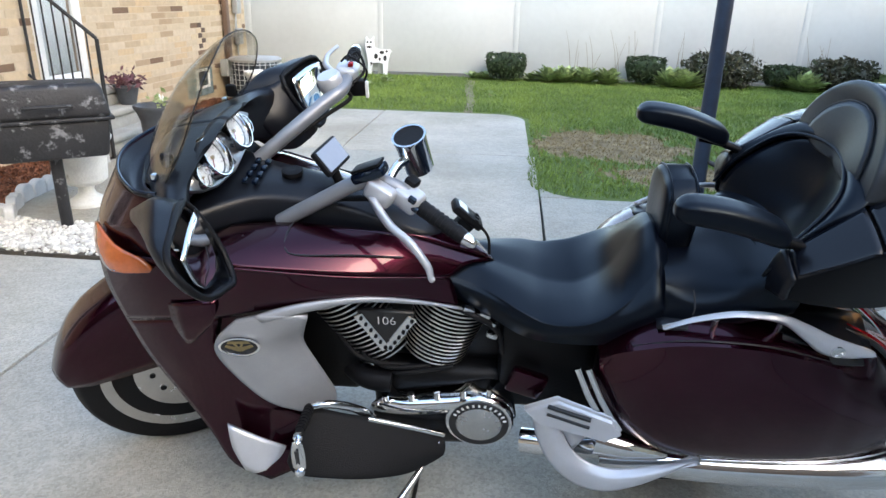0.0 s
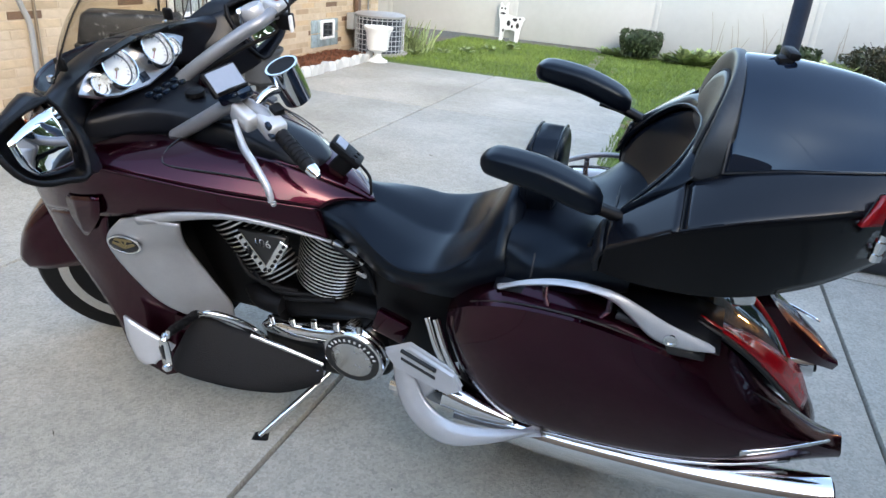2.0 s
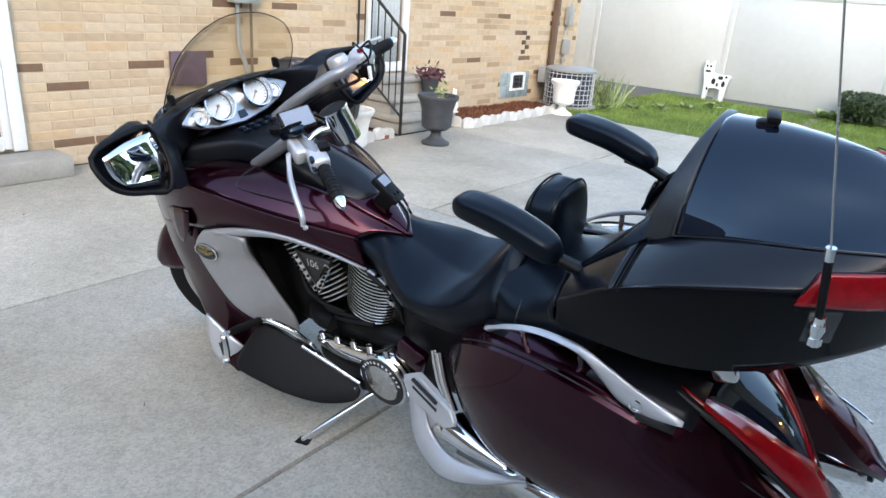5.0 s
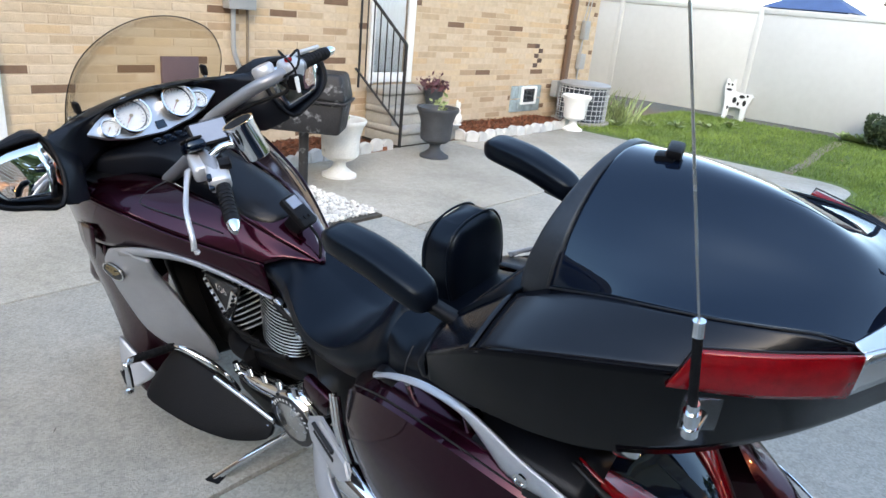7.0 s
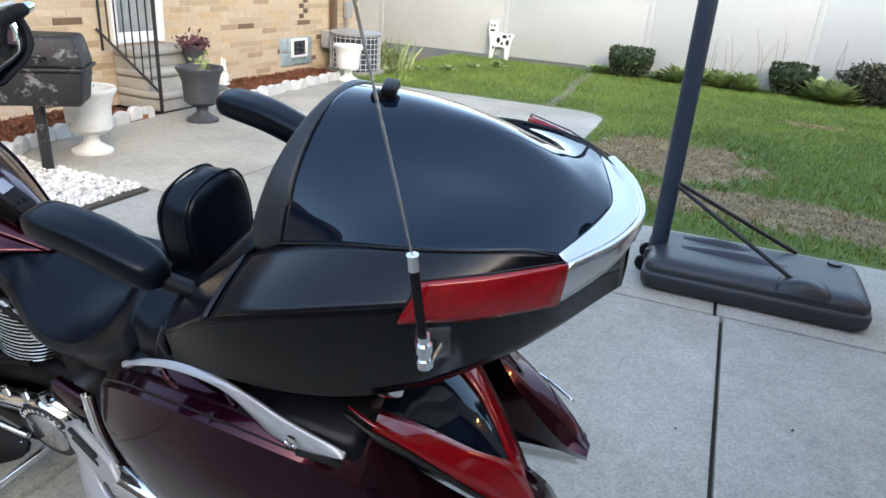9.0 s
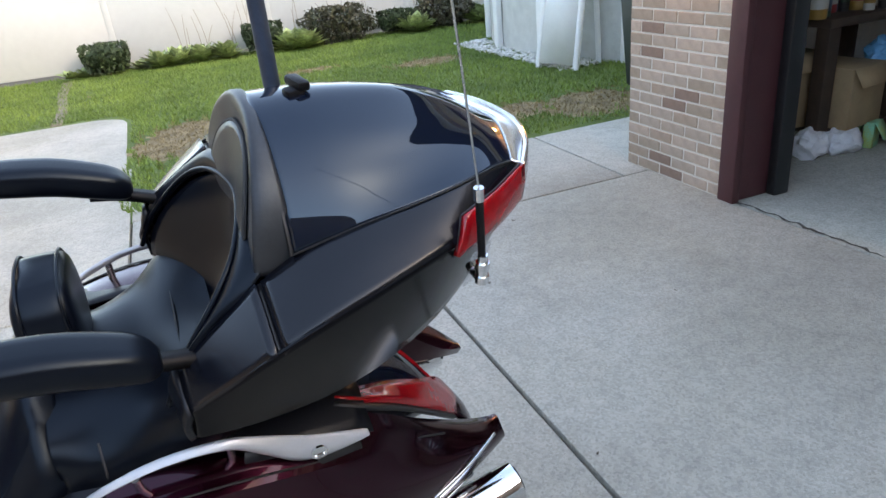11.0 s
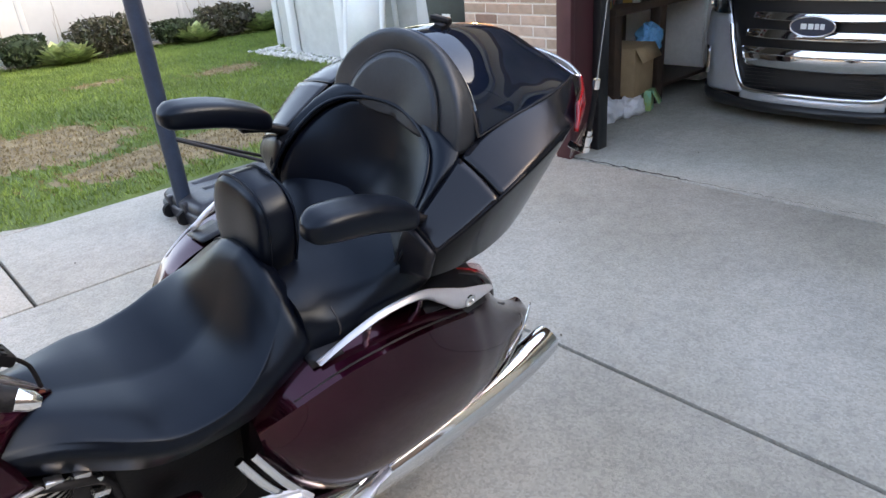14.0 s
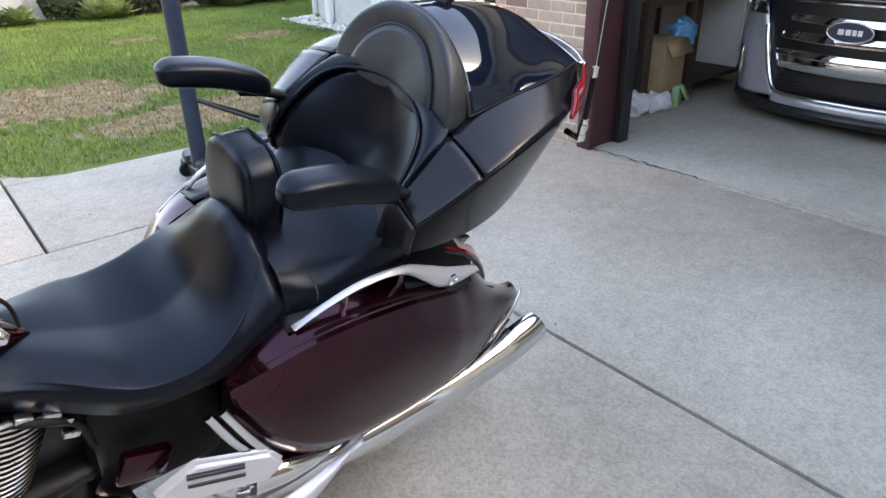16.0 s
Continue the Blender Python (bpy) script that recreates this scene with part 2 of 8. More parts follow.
def speckle(m, scale, dark, amount):
    """Adds aggregate grains and faint stains to a concrete-like material."""
    n, l = m.node_tree.nodes, m.node_tree.links
    b = n["Principled BSDF"]
    old = b.inputs["Base Color"].links[0].from_socket
    tc, vo, cr, mu = n.new("ShaderNodeTexCoord"), n.new("ShaderNodeTexVoronoi"), n.new("ShaderNodeValToRGB"), n.new("ShaderNodeMix")
    ge = n.new("ShaderNodeNewGeometry")
    vo.inputs["Scale"].default_value = scale
    l.new(ge.outputs["Position"], vo.inputs["Vector"])
    cr.color_ramp.elements[0].position, cr.color_ramp.elements[1].position = 0.05, 0.75
    cr.color_ramp.elements[0].color, cr.color_ramp.elements[1].color = (*[dark] * 3, 1), (1.08, 1.07, 1.05, 1)
    l.new(vo.outputs["Color"], cr.inputs[0])
    mu.data_type, mu.blend_type = "RGBA", "MULTIPLY"
    mu.inputs[0].default_value = amount
    l.new(old, mu.inputs[6])
    l.new(cr.outputs[0], mu.inputs[7])
    st, sr, m2 = n.new("ShaderNodeTexNoise"), n.new("ShaderNodeValToRGB"), n.new("ShaderNodeMix")
    st.inputs["Scale"].default_value, st.inputs["Detail"].default_value = 0.9, 6
    l.new(ge.outputs["Position"], st.inputs["Vector"])
    sr.color_ramp.elements[0].position, sr.color_ramp.elements[1].position = 0.35, 0.62
    sr.color_ramp.elements[0].color, sr.color_ramp.elements[1].color = (0.84, 0.82, 0.78, 1), (1.04, 1.03, 1.02, 1)
    l.new(st.outputs["Fac"], sr.inputs[0])
    m2.data_type, m2.blend_type = "RGBA", "MULTIPLY"
    m2.inputs[0].default_value = 1
    l.new(mu.outputs[2], m2.inputs[6])
    l.new(sr.outputs[0], m2.inputs[7])
    l.new(m2.outputs[2], b.inputs["Base Color"])


def flaking(m, scale, lo, hi, colour):
    """Adds irregular worn-through patches of another colour."""
    n, l = m.node_tree.nodes, m.node_tree.links
    b = n["Principled BSDF"]
    old = b.inputs["Base Color"].links[0].from_socket
    tc, no, cr, mx = n.new("ShaderNodeTexCoord"), n.new("ShaderNodeTexNoise"), n.new("ShaderNodeValToRGB"), n.new("ShaderNodeMix")
    no.inputs["Scale"].default_value, no.inputs["Detail"].default_value, no.inputs["Roughness"].default_value = scale, 6, 0.65
    l.new(tc.outputs["Object"], no.inputs["Vector"])
    cr.color_ramp.elements[0].position, cr.color_ramp.elements[1].position = lo, hi
    l.new(no.outputs["Fac"], cr.inputs[0])
    mx.data_type = "RGBA"
    l.new(cr.outputs[0], mx.inputs[0])
    l.new(old, mx.inputs[6])
    mx.inputs[7].default_value = (*colour, 1)
    l.new(mx.outputs[2], b.inputs["Base Color"])


flaking(GRILL, 11, 0.57, 0.66, (0.22, 0.22, 0.23))
flaking(CONCRETE, 1.1, 0.62, 0.80, (0.36, 0.335, 0.30))
flaking(WHITE_WORN, 9, 0.60, 0.70, (0.45, 0.43, 0.38))
speckle(CONCRETE, 120, 0.5, 0.5)


# ---- shape helpers ----
def mesh_part(name, verts, faces, material, parent=None, label="", smooth=True, angle=40):
    me = bpy.data.meshes.new(name)
    me.from_pydata([tuple(map(float, v)) for v in verts], [], [tuple(int(i) for i in f) for f in faces])
    me.update()
    if smooth:
        me.polygons.foreach_set("use_smooth", [True] * len(me.polygons))
        me.set_sharp_from_angle(angle=radians(angle))
    me.materials.append(material)
    ob = new(name, me)
    if parent:
        ob.parent = parent
    if label:
        tagged(ob, label)
    return ob


def part(name, bm, material, parent=None, label="", smooth=True, angle=35):
    bmesh.ops.recalc_face_normals(bm, faces=bm.faces[:])
    me = bpy.data.meshes.new(name)
    bm.to_mesh(me)
    bm.free()
    if smooth:
        me.polygons.foreach_set("use_smooth", [True] * len(me.polygons))
        me.set_sharp_from_angle(angle=radians(angle))
    me.materials.append(material)
    ob = new(name, me)
    if parent:
        ob.parent = parent
    if label:
        tagged(ob, label)
    return ob


def thing(name, m, label, category, group="", kind=""):
    ob = new(name)
    ob.matrix_basis = m
    return tagged(ob, label, category, group, kind)


def box_bm(sx, sy, sz, m=None, bevel=0.0, seg=2, top=1.0):
    bm = bmesh.new()
    bmesh.ops.create_cube(bm, size=1)
    for v in bm.verts:
        k = top if v.co.z > 0 else 1.0
        v.co = Vector((v.co.x * sx * k, v.co.y * sy * k, v.co.z * sz))
    if bevel:
        bmesh.ops.bevel(bm, geom=bm.edges[:], offset=bevel, segments=seg, affect="EDGES", profile=0.5)
    if m:
        bmesh.ops.transform(bm, matrix=m, verts=bm.verts[:])
    return bm


def box(name, size, at, material, parent=None, label="", bevel=0.004, rot=(0, 0, 0), seg=2, top=1.0):
    return part(name, box_bm(*size, pose(*at, *rot), bevel, seg, top), material, parent, label)


def spline(pts, n, closed=False):
    p = np.asarray(pts, float)
    k = len(p)
    out = []
    for i in range(k if closed else k - 1):
        if closed:
            a, b, c, d = p[(i - 1) % k], p[i], p[(i + 1) % k], p[(i + 2) % k]
        else:
            a, b, c, d = p[max(i - 1, 0)], p[i], p[i + 1], p[min(i + 2, k - 1)]
        for s in np.arange(n) / n:
            out.append(0.5 * (2 * b + (c - a) * s + (2 * a - 5 * b + 4 * c - d) * s * s + (3 * b - a - 3 * c + d) * s ** 3))
    if not closed:
        out.append(p[-1])
    return np.array(out)


def skin(name, rows, material, parent=None, label="", nu=4, nv=4, closed=False, cap=True, thick=0.0, angle=50, flip=False):
    """A smooth sheet or closed body through rows of control points."""
    fine = np.array([spline(r, nv, closed) for r in rows])
    fine = np.array([spline(fine[:, j], nu) for j in range(fine.shape[1])]).transpose(1, 0, 2)
    a, b = fine.shape[:2]
    verts = fine.reshape(-1, 3)
    faces = []
    for i in range(a - 1):
        for j in range(b if closed else b - 1):
            j2 = (j + 1) % b
            faces.append((i * b + j, i * b + j2, (i + 1) * b + j2, (i + 1) * b + j))
    bm = bmesh.new()
    vs = [bm.verts.new(v) for v in verts]
    for f in faces:
        try:
            bm.faces.new([vs[i] for i in f])
        except ValueError:
            pass
    if closed and cap:
        bm.faces.new([vs[j] for j in range(b)])
        bm.faces.new([vs[(a - 1) * b + j] for j in range(b)])
    bmesh.ops.remove_doubles(bm, verts=bm.verts[:], dist=1e-5)
    ob = part(name, bm, material, parent, label, angle=angle)
    if thick:
        mo = ob.modifiers.new("thickness", "SOLIDIFY")
        mo.thickness, mo.offset = thick, (1 if flip else -1)
    return ob


def loft(name, sections, material, parent=None, label="", nu=4, nv=4, thick=0.0, angle=32, caps=False, flip=False):
    """A sheet through sections made of several curves, with a crisp edge wherever two curves of a section meet."""
    fine = []
    for segs in sections:
        row = [spline(g, nv) for g in segs]
        fine.append(np.concatenate([row[0]] + [r[1:] for r in row[1:]]))
    fine = np.array(fine)
    fine = np.array([spline(fine[:, j], nu) for j in range(fine.shape[1])]).transpose(1, 0, 2)
    a, b = fine.shape[:2]
    bm = bmesh.new()
    vs = [bm.verts.new(v) for v in fine.reshape(-1, 3)]
    for i in range(a - 1):
        for j in range(b - 1):
            bm.faces.new([vs[i * b + j], vs[i * b + j + 1], vs[(i + 1) * b + j + 1], vs[(i + 1) * b + j]])
    if caps:
        for i in (0, a - 1):
            bm.faces.new(vs[i * b:(i + 1) * b])
    bmesh.ops.remove_doubles(bm, verts=bm.verts[:], dist=1e-5)
    ob = part(name, bm, material, parent, label, angle=angle)
    if thick:
        mo = ob.modifiers.new("thickness", "SOLIDIFY")
        mo.thickness, mo.offset = thick, (1 if flip else -1)
    return ob


def tube(name, path, radius, material, parent=None, label="", n=10, smooth=6, squash=1.0):
    p = spline(path, smooth) if smooth > 1 and len(path) > 2 else np.asarray(path, float)
    r = np.interp(np.linspace(0, 1, len(p)), np.linspace(0, 1, len(radius)), radius) if hasattr(radius, "__len__") else np.full(len(p), radius)
    d = np.gradient(p, axis=0)
    d /= np.linalg.norm(d, axis=1)[:, None] + 1e-9
    up = np.array([0, 0, 1.0]) if abs(d[0][2]) < 0.9 else np.array([1.0, 0, 0])
    verts, faces = [], []
    for i in range(len(p)):
        s = np.cross(d[i], up)
        s /= np.linalg.norm(s) + 1e-9
        up = np.cross(s, d[i])
        for k in range(n):
            a = 2 * math.pi * k / n
            verts.append(p[i] + r[i] * (math.cos(a) * s + math.sin(a) * up * squash))
    for i in range(len(p) - 1):
        for k in range(n):
            k2 = (k + 1) % n
            faces.append((i * n + k, i * n + k2, (i + 1) * n + k2, (i + 1) * n + k))
    faces.append(tuple(range(n))[::-1])
    faces.append(tuple((len(p) - 1) * n + k for k in range(n)))
    return mesh_part(name, verts, faces, material, parent, label, angle=50)


def lathe(name, profile, material, parent=None, label="", n=32, m=None, angle=40):
    verts, faces = [], []
    for r, z in profile:
        for k in range(n):
            a = 2 * math.pi * k / n
            verts.append(Vector((r * math.cos(a), r * math.sin(a), z)))
    for i in range(len(profile) - 1):
        for k in range(n):
            k2 = (k + 1) % n
            faces.append((i * n + k, i * n + k2, (i + 1) * n + k2, (i + 1) * n + k))
    if profile[0][0] > 1e-6:
        faces.append(tuple(range(n))[::-1])
    if profile[-1][0] > 1e-6:
        faces.append(tuple((len(profile) - 1) * n + k for k in range(n)))
    if m:
        verts = [m @ v for v in verts]
    return mesh_part(name, verts, faces, material, parent, label, angle=angle)


def plate(name, outline, thick, material, parent=None, label="", m=None, bevel=0.002):
    """A flat plate with that outline in its own xy plane."""
    bm = bmesh.new()
    f = bm.faces.new([bm.verts.new((x, y, 0)) for x, y in outline])
    r = bmesh.ops.extrude_face_region(bm, geom=[f])
    bmesh.ops.translate(bm, vec=(0, 0, thick), verts=[v for v in r["geom"] if isinstance(v, bmesh.types.BMVert)])
    if bevel:
        bmesh.ops.bevel(bm, geom=bm.edges[:], offset=bevel, segments=1, affect="EDGES")
    if m:
        bmesh.ops.transform(bm, matrix=m, verts=bm.verts[:])
    return part(name, bm, material, parent, label)


def axis_pose(a, b):
    """A pose at a whose z axis points to b."""
    d = Vector(b) - Vector(a)
    return Matrix.Translation(a) @ d.to_track_quat("Z", "Y").to_matrix().to_4x4()


def fast_mesh(name, verts, faces, material, label="", category="", kind="stuff", parent=None, smooth=False):
    """One mesh from numpy arrays; faces all of one size."""
    verts, faces = np.asarray(verts, np.float32), np.asarray(faces, np.int32)
    me = bpy.data.meshes.new(name)
    me.vertices.add(len(verts))
    me.vertices.foreach_set("co", verts.ravel())
    k = faces.shape[1]
    me.loops.add(faces.size)
    me.loops.foreach_set("vertex_index", faces.ravel())
    me.polygons.add(len(faces))
    me.polygons.foreach_set("loop_start", np.arange(0, faces.size, k, dtype=np.int32))
    me.polygons.foreach_set("use_smooth", np.full(len(faces), smooth))
    me.update(calc_edges=True)
    me.validate()
    me.materials.append(material)
    ob = new(name, me)
    if parent:
        ob.parent = parent
    return tagged(ob, label, category, kind=kind)


def leaves(rng, centres, size, spread=1.0, up=0.3):
    """Small bent quads at the given centres, turned at random."""
    n = len(centres)
    d = rng.normal(size=(n, 3))
    d[:, 2] += up
    d /= np.linalg.norm(d, axis=1)[:, None]
    e = np.cross(d, rng.normal(size=(n, 3)))
    e /= np.linalg.norm(e, axis=1)[:, None]
    s = size * (0.6 + 0.8 * rng.random((n, 1)))
    v = np.stack([centres - d * s, centres + e * s * 0.45, centres + d * s, centres - e * s * 0.45], 1).reshape(-1, 3)
    f = np.arange(4 * n).reshape(n, 4)
    return v, f

# ---- ground, slabs and lawn ----
rng = np.random.default_rng(7)
tagged(box("ground", (300, 300, 0.2), (0, 40, -0.18), SOIL, bevel=0), "bare brown soil under the yard, reaching the horizon", "ground", kind="structure")
drive = tagged(box("pavement", (12.5, 19, 0.04), (2.3, 0.0, -0.055), JOINT, bevel=0), "grey concrete driveway cast in large slabs with dark joints", "pavement", kind="structure")


def slab(x0, x1, y0, y1, parent):
    g = 0.008
    return box("slab", (x1 - x0 - 2 * g, y1 - y0 - 2 * g, 0.05), ((x0 + x1) / 2, (y0 + y1) / 2, -0.025), CONCRETE, parent, bevel=0.006, seg=2)


XS = [-3.86, -1.74, -0.085, 1.66, 3.43]
for x0, x1 in zip(XS, XS[1:]):
    for y0, y1 in ((-9, -4.2), (-4.2, 0.1), (0.1, 4.44)):
        if not (x0 < -3 and y1 > 4):
            slab(x0, x1, y0, y1, drive)
slab(-3.86, -1.74, 0.1, 3.9, drive)
slab(0.385, 1.63, 4.44, 5.57, drive)
slab(1.63, 3.235, 4.44, 5.57, drive)
slab(3.235, 5.2, 4.44, 5.57, drive)
slab(3.43, 8.9, -9, 0.1, drive)
slab(3.43, 8.9, 0.1, 4.5, drive)
patio = tagged(box("pavement_patio", (4.6, 5.0, 0.04), (-1.7, 6.9, -0.06), JOINT, bevel=0), "grey concrete patio slabs beside the house", "pavement", kind="structure")
slab(-1.48, 0.385, 4.44, 6.93, patio)
slab(-3.3, -1.48, 4.44, 6.93, patio)
slab(-3.3, -1.48, 6.93, 9.32, patio)


def shaped_slab(outline, parent):
    return plate("slab", outline, 0.05, CONCRETE, parent, m=pose(0, 0, -0.05), bevel=0.005)


arc = [(0.30 - 0.42 + 0.42 * math.cos(a), 9.32 - 0.42 + 0.42 * math.sin(a)) for a in np.linspace(0, math.pi / 2, 12)]
shaped_slab([(-1.474, 6.936), (0.335, 6.936)] + arc + [(-1.474, 9.32)], patio)
fillet = [(0.389 + 0.36 - 0.36 * math.sin(a), 5.574 + 0.36 - 0.36 * math.cos(a)) for a in np.linspace(0, math.pi / 2, 12)]
shaped_slab([(0.389, 5.574)] + fillet, patio)


def patch(x, y):
    """How bare the lawn is at a place, 0 to 1."""
    a = 0.0
    for cx, cy, rx, ry, k in ((1.15, 7.6, 0.75, 0.75, 1.0), (2.1, 6.35, 1.0, 0.42, 1.0), (3.3, 6.4, 1.0, 0.35, 0.6), (4.2, 6.2, 0.6, 0.5, 0.7), (2.6, 10.4, 0.5, 0.25, 0.6),
                              (3.9, 9.6, 0.55, 0.35, 0.7), (-0.2, 11.2, 0.12, 1.4, 0.3)):
        a = max(a, k * math.exp(-(((x - cx) / rx) ** 2 + ((y - cy) / ry) ** 2)))
    n = noise.noise(Vector((x * 2.1, y * 2.1, 3.0))) + 0.5 * noise.noise(Vector((x * 6, y * 6, 1.0)))
    return a * (1.05 + 0.6 * n)


def on_lawn(x, y):
    if y > 13.42 or x > 13:
        return False
    if y < 5.58 + 0.01 * math.sin(7 * x) or x < -3.3:
        return False
    r = 0.36
    if y < 9.34:
        e = 0.33 + 0.06 * (9.34 - y) / 3.7 * -1 + 0.012 * math.sin(9 * y)
        if x < e and not (y > 8.90 and x > -0.12 and math.hypot(x + 0.12, y - 8.90) > 0.43):
            return False
        if y < 5.58 + r and x < e + r and math.hypot(x - e - r, y - 5.58 - r) > r:
            return False
    return True


BARE = mat("dry_bare_ground", (0.17, 0.115, 0.06), 0.95, 0, 0.45, 7, alt=(0.25, 0.19, 0.10), bump=0.8, bscale=80)


def lawn_sheet():
    st = 0.04
    nx, ny = int(17 / st), int(8.0 / st)
    vs, fs, keep = [], [], {}
    for j in range(ny + 1):
        for i in range(nx + 1):
            x, y = -3.4 + i * st, 5.5 + j * st
            if any(on_lawn(x + dx, y + dy) for dx in (0, 0.07) for dy in (0, 0.07)) or (y > 8.8 and on_lawn(x + 0.05, y + 0.05)):
                keep[i, j] = len(vs)
                vs.append((x, y, -0.004 + 0.006 * noise.noise(Vector((x * 0.8, y * 0.8, 0))) - (0.012 if not on_lawn(x, y) else 0)))
    for (i, j) in keep:
        q = [(i, j), (i + 1, j), (i + 1, j + 1), (i, j + 1)]
        if all(k in keep for k in q):
            fs.append([keep[k] for k in q])
    ob = fast_mesh("lawn", vs, fs, LAWN, "green lawn with worn straw-coloured bare patches", "lawn", "structure", smooth=True)
    ob.data.materials.append(BARE)
    for p in ob.data.polygons:
        c = p.center
        p.material_index = 1 if patch(c.x, c.y) > 0.36 else 0
    return ob


lawn_sheet()


def blades(name, n, box4, want_straw, material, label, h0, h1, seed):
    g = np.random.default_rng(seed)
    x0, x1, y0, y1 = box4
    p = np.stack([g.uniform(x0, x1, n), g.uniform(y0, y1, n)], 1)
    keep = []
    for x, y in p:
        if not (on_lawn(x, y) and on_lawn(x - 0.035, y) and on_lawn(x, y - 0.035)) or (x - 8.4) ** 2 + (y - 9.1) ** 2 < 3.3 ** 2:
            keep.append(False)
            continue
        b = patch(x, y)
        keep.append(b > 0.30 + 0.15 * math.sin(40 * x) if want_straw else b < 0.36 + 0.12 * math.sin(37 * x + 11 * y))
    p = p[np.array(keep)]
    m = len(p)
    a = g.uniform(0, 2 * math.pi, m)
    h = g.uniform(h0, h1, m)
    lean = g.normal(0, 0.4, (m, 2)) * h[:, None]
    w = 0.0035 + 0.003 * g.random(m)
    side = np.stack([np.cos(a), np.sin(a)], 1) * w[:, None]
    v = np.zeros((m, 3, 3))
    v[:, 0, :2], v[:, 1, :2], v[:, 2, :2] = p - side, p + side, p + lean
    v[:, 2, 2] = h
    fast_mesh(name, v.reshape(-1, 3), np.arange(3 * m).reshape(m, 3), material, label, "grass")


blades("grass", 120000, (0.2, 7.5, 5.5, 13.4), False, GRASS, "short green lawn grass blades", 0.02, 0.05, 1)
blades("grass_by_house", 26000, (-3.3, 0.4, 9.3, 13.4), False, GRASS, "short green lawn grass blades near the patio", 0.02, 0.055, 2)
blades("dry_grass", 46000, (0.3, 5.2, 5.6, 11.2), True, STRAW, "matted straw-coloured dead grass on bare soil", 0.008, 0.026, 3)
skin("stepping_strip", [[(-0.47, 9.36, 0.012), (-0.36, 9.36, 0.012)], [(-0.5, 10.4, 0.014), (-0.39, 10.4, 0.014)], [(-0.62, 11.6, 0.014), (-0.5, 11.6, 0.014)],
     [(-0.66, 12.9, 0.012), (-0.52, 12.9, 0.012)]], WEATHERED, thick=0.03)
tagged(bpy.data.objects["stepping_strip"], "narrow weathered concrete strip sunk in the lawn", "path", kind="structure")

# ---- white vinyl fence ----
fence = thing("fence", pose(0, 13.5, 0), "tall solid white vinyl privacy fence behind the lawn", "fence", kind="structure")
for k in range(-3, 7):
    x = 0.14 + 2.475 * k
    box("panel", (2.40, 0.05, 1.74), (x + 1.2375, 0, 0.93), VINYL, fence, bevel=0.004)
    box("post", (0.09, 0.075, 1.84), (x, 0, 0.92), VINYL, fence, bevel=0.006)
    box("top_rail", (2.40, 0.08, 0.09), (x + 1.2375, 0, 1.78), VINYL, fence, bevel=0.008)

# ---- brick house ----
HX = -3.87
house = thing("house", pose(HX, 0, 0), "tan brick house with white doors and concrete steps", "house", kind="structure")
box("wall", (0.2, 6.1, 2.75), (-0.107, -1.15, 1.375), MORTAR, house, bevel=0)
box("wall", (0.2, 3.37, 2.75), (-0.107, 4.535, 1.375), MORTAR, house, bevel=0)
box("wall", (0.2, 4.06, 2.75), (-0.107, 8.87, 1.375), MORTAR, house, bevel=0)
box("wall", (0.2, 0.95, 0.16), (-0.107, 2.375, 0.08), MORTAR, house, bevel=0)
box("wall", (0.2, 0.64, 0.56), (-0.107, 6.53, 0.28), MORTAR, house, bevel=0)
box("wall", (0.2, 2.0, 0.35), (-0.107, 2.3, 2.575), MORTAR, house, bevel=0)
box("wall", (0.2, 0.64, 0.3), (-0.107, 6.53, 2.6), MORTAR, house, bevel=0)
box("wall", (6, 0.2, 2.75), (-3.2, 10.78, 1.375), MORTAR, house, bevel=0)
box("wall", (0.2, 15, 2.75), (-6.0, 3.4, 1.375), MORTAR, house, bevel=0)
box("roof", (7.2, 16.0, 0.25), (-2.7, 3.5, 2.9), ROOF, house, bevel=0.02)
box("inner_wall", (0.02, 15, 2.7), (-0.45, 3.4, 1.37), DARK, house, bevel=0)


def openings(y, z):
    return (1.90 < y < 2.85 and 0.16 < z < 2.4) or (6.21 < y < 6.85 and 0.56 < z < 2.45) or (8.85 < y < 9.57 and 0.10 < z < 0.47)


def brick_mesh(lx, ly, lz):
    bm = box_bm(lx, ly, lz)
    bmesh.ops.bevel(bm, geom=[e for e in bm.edges if all(v.co.x > 0 for v in e.verts)], offset=0.003, segments=1, affect="EDGES")
    me = bpy.data.meshes.new("brick")
    bm.to_mesh(me)
    bm.free()
    return me


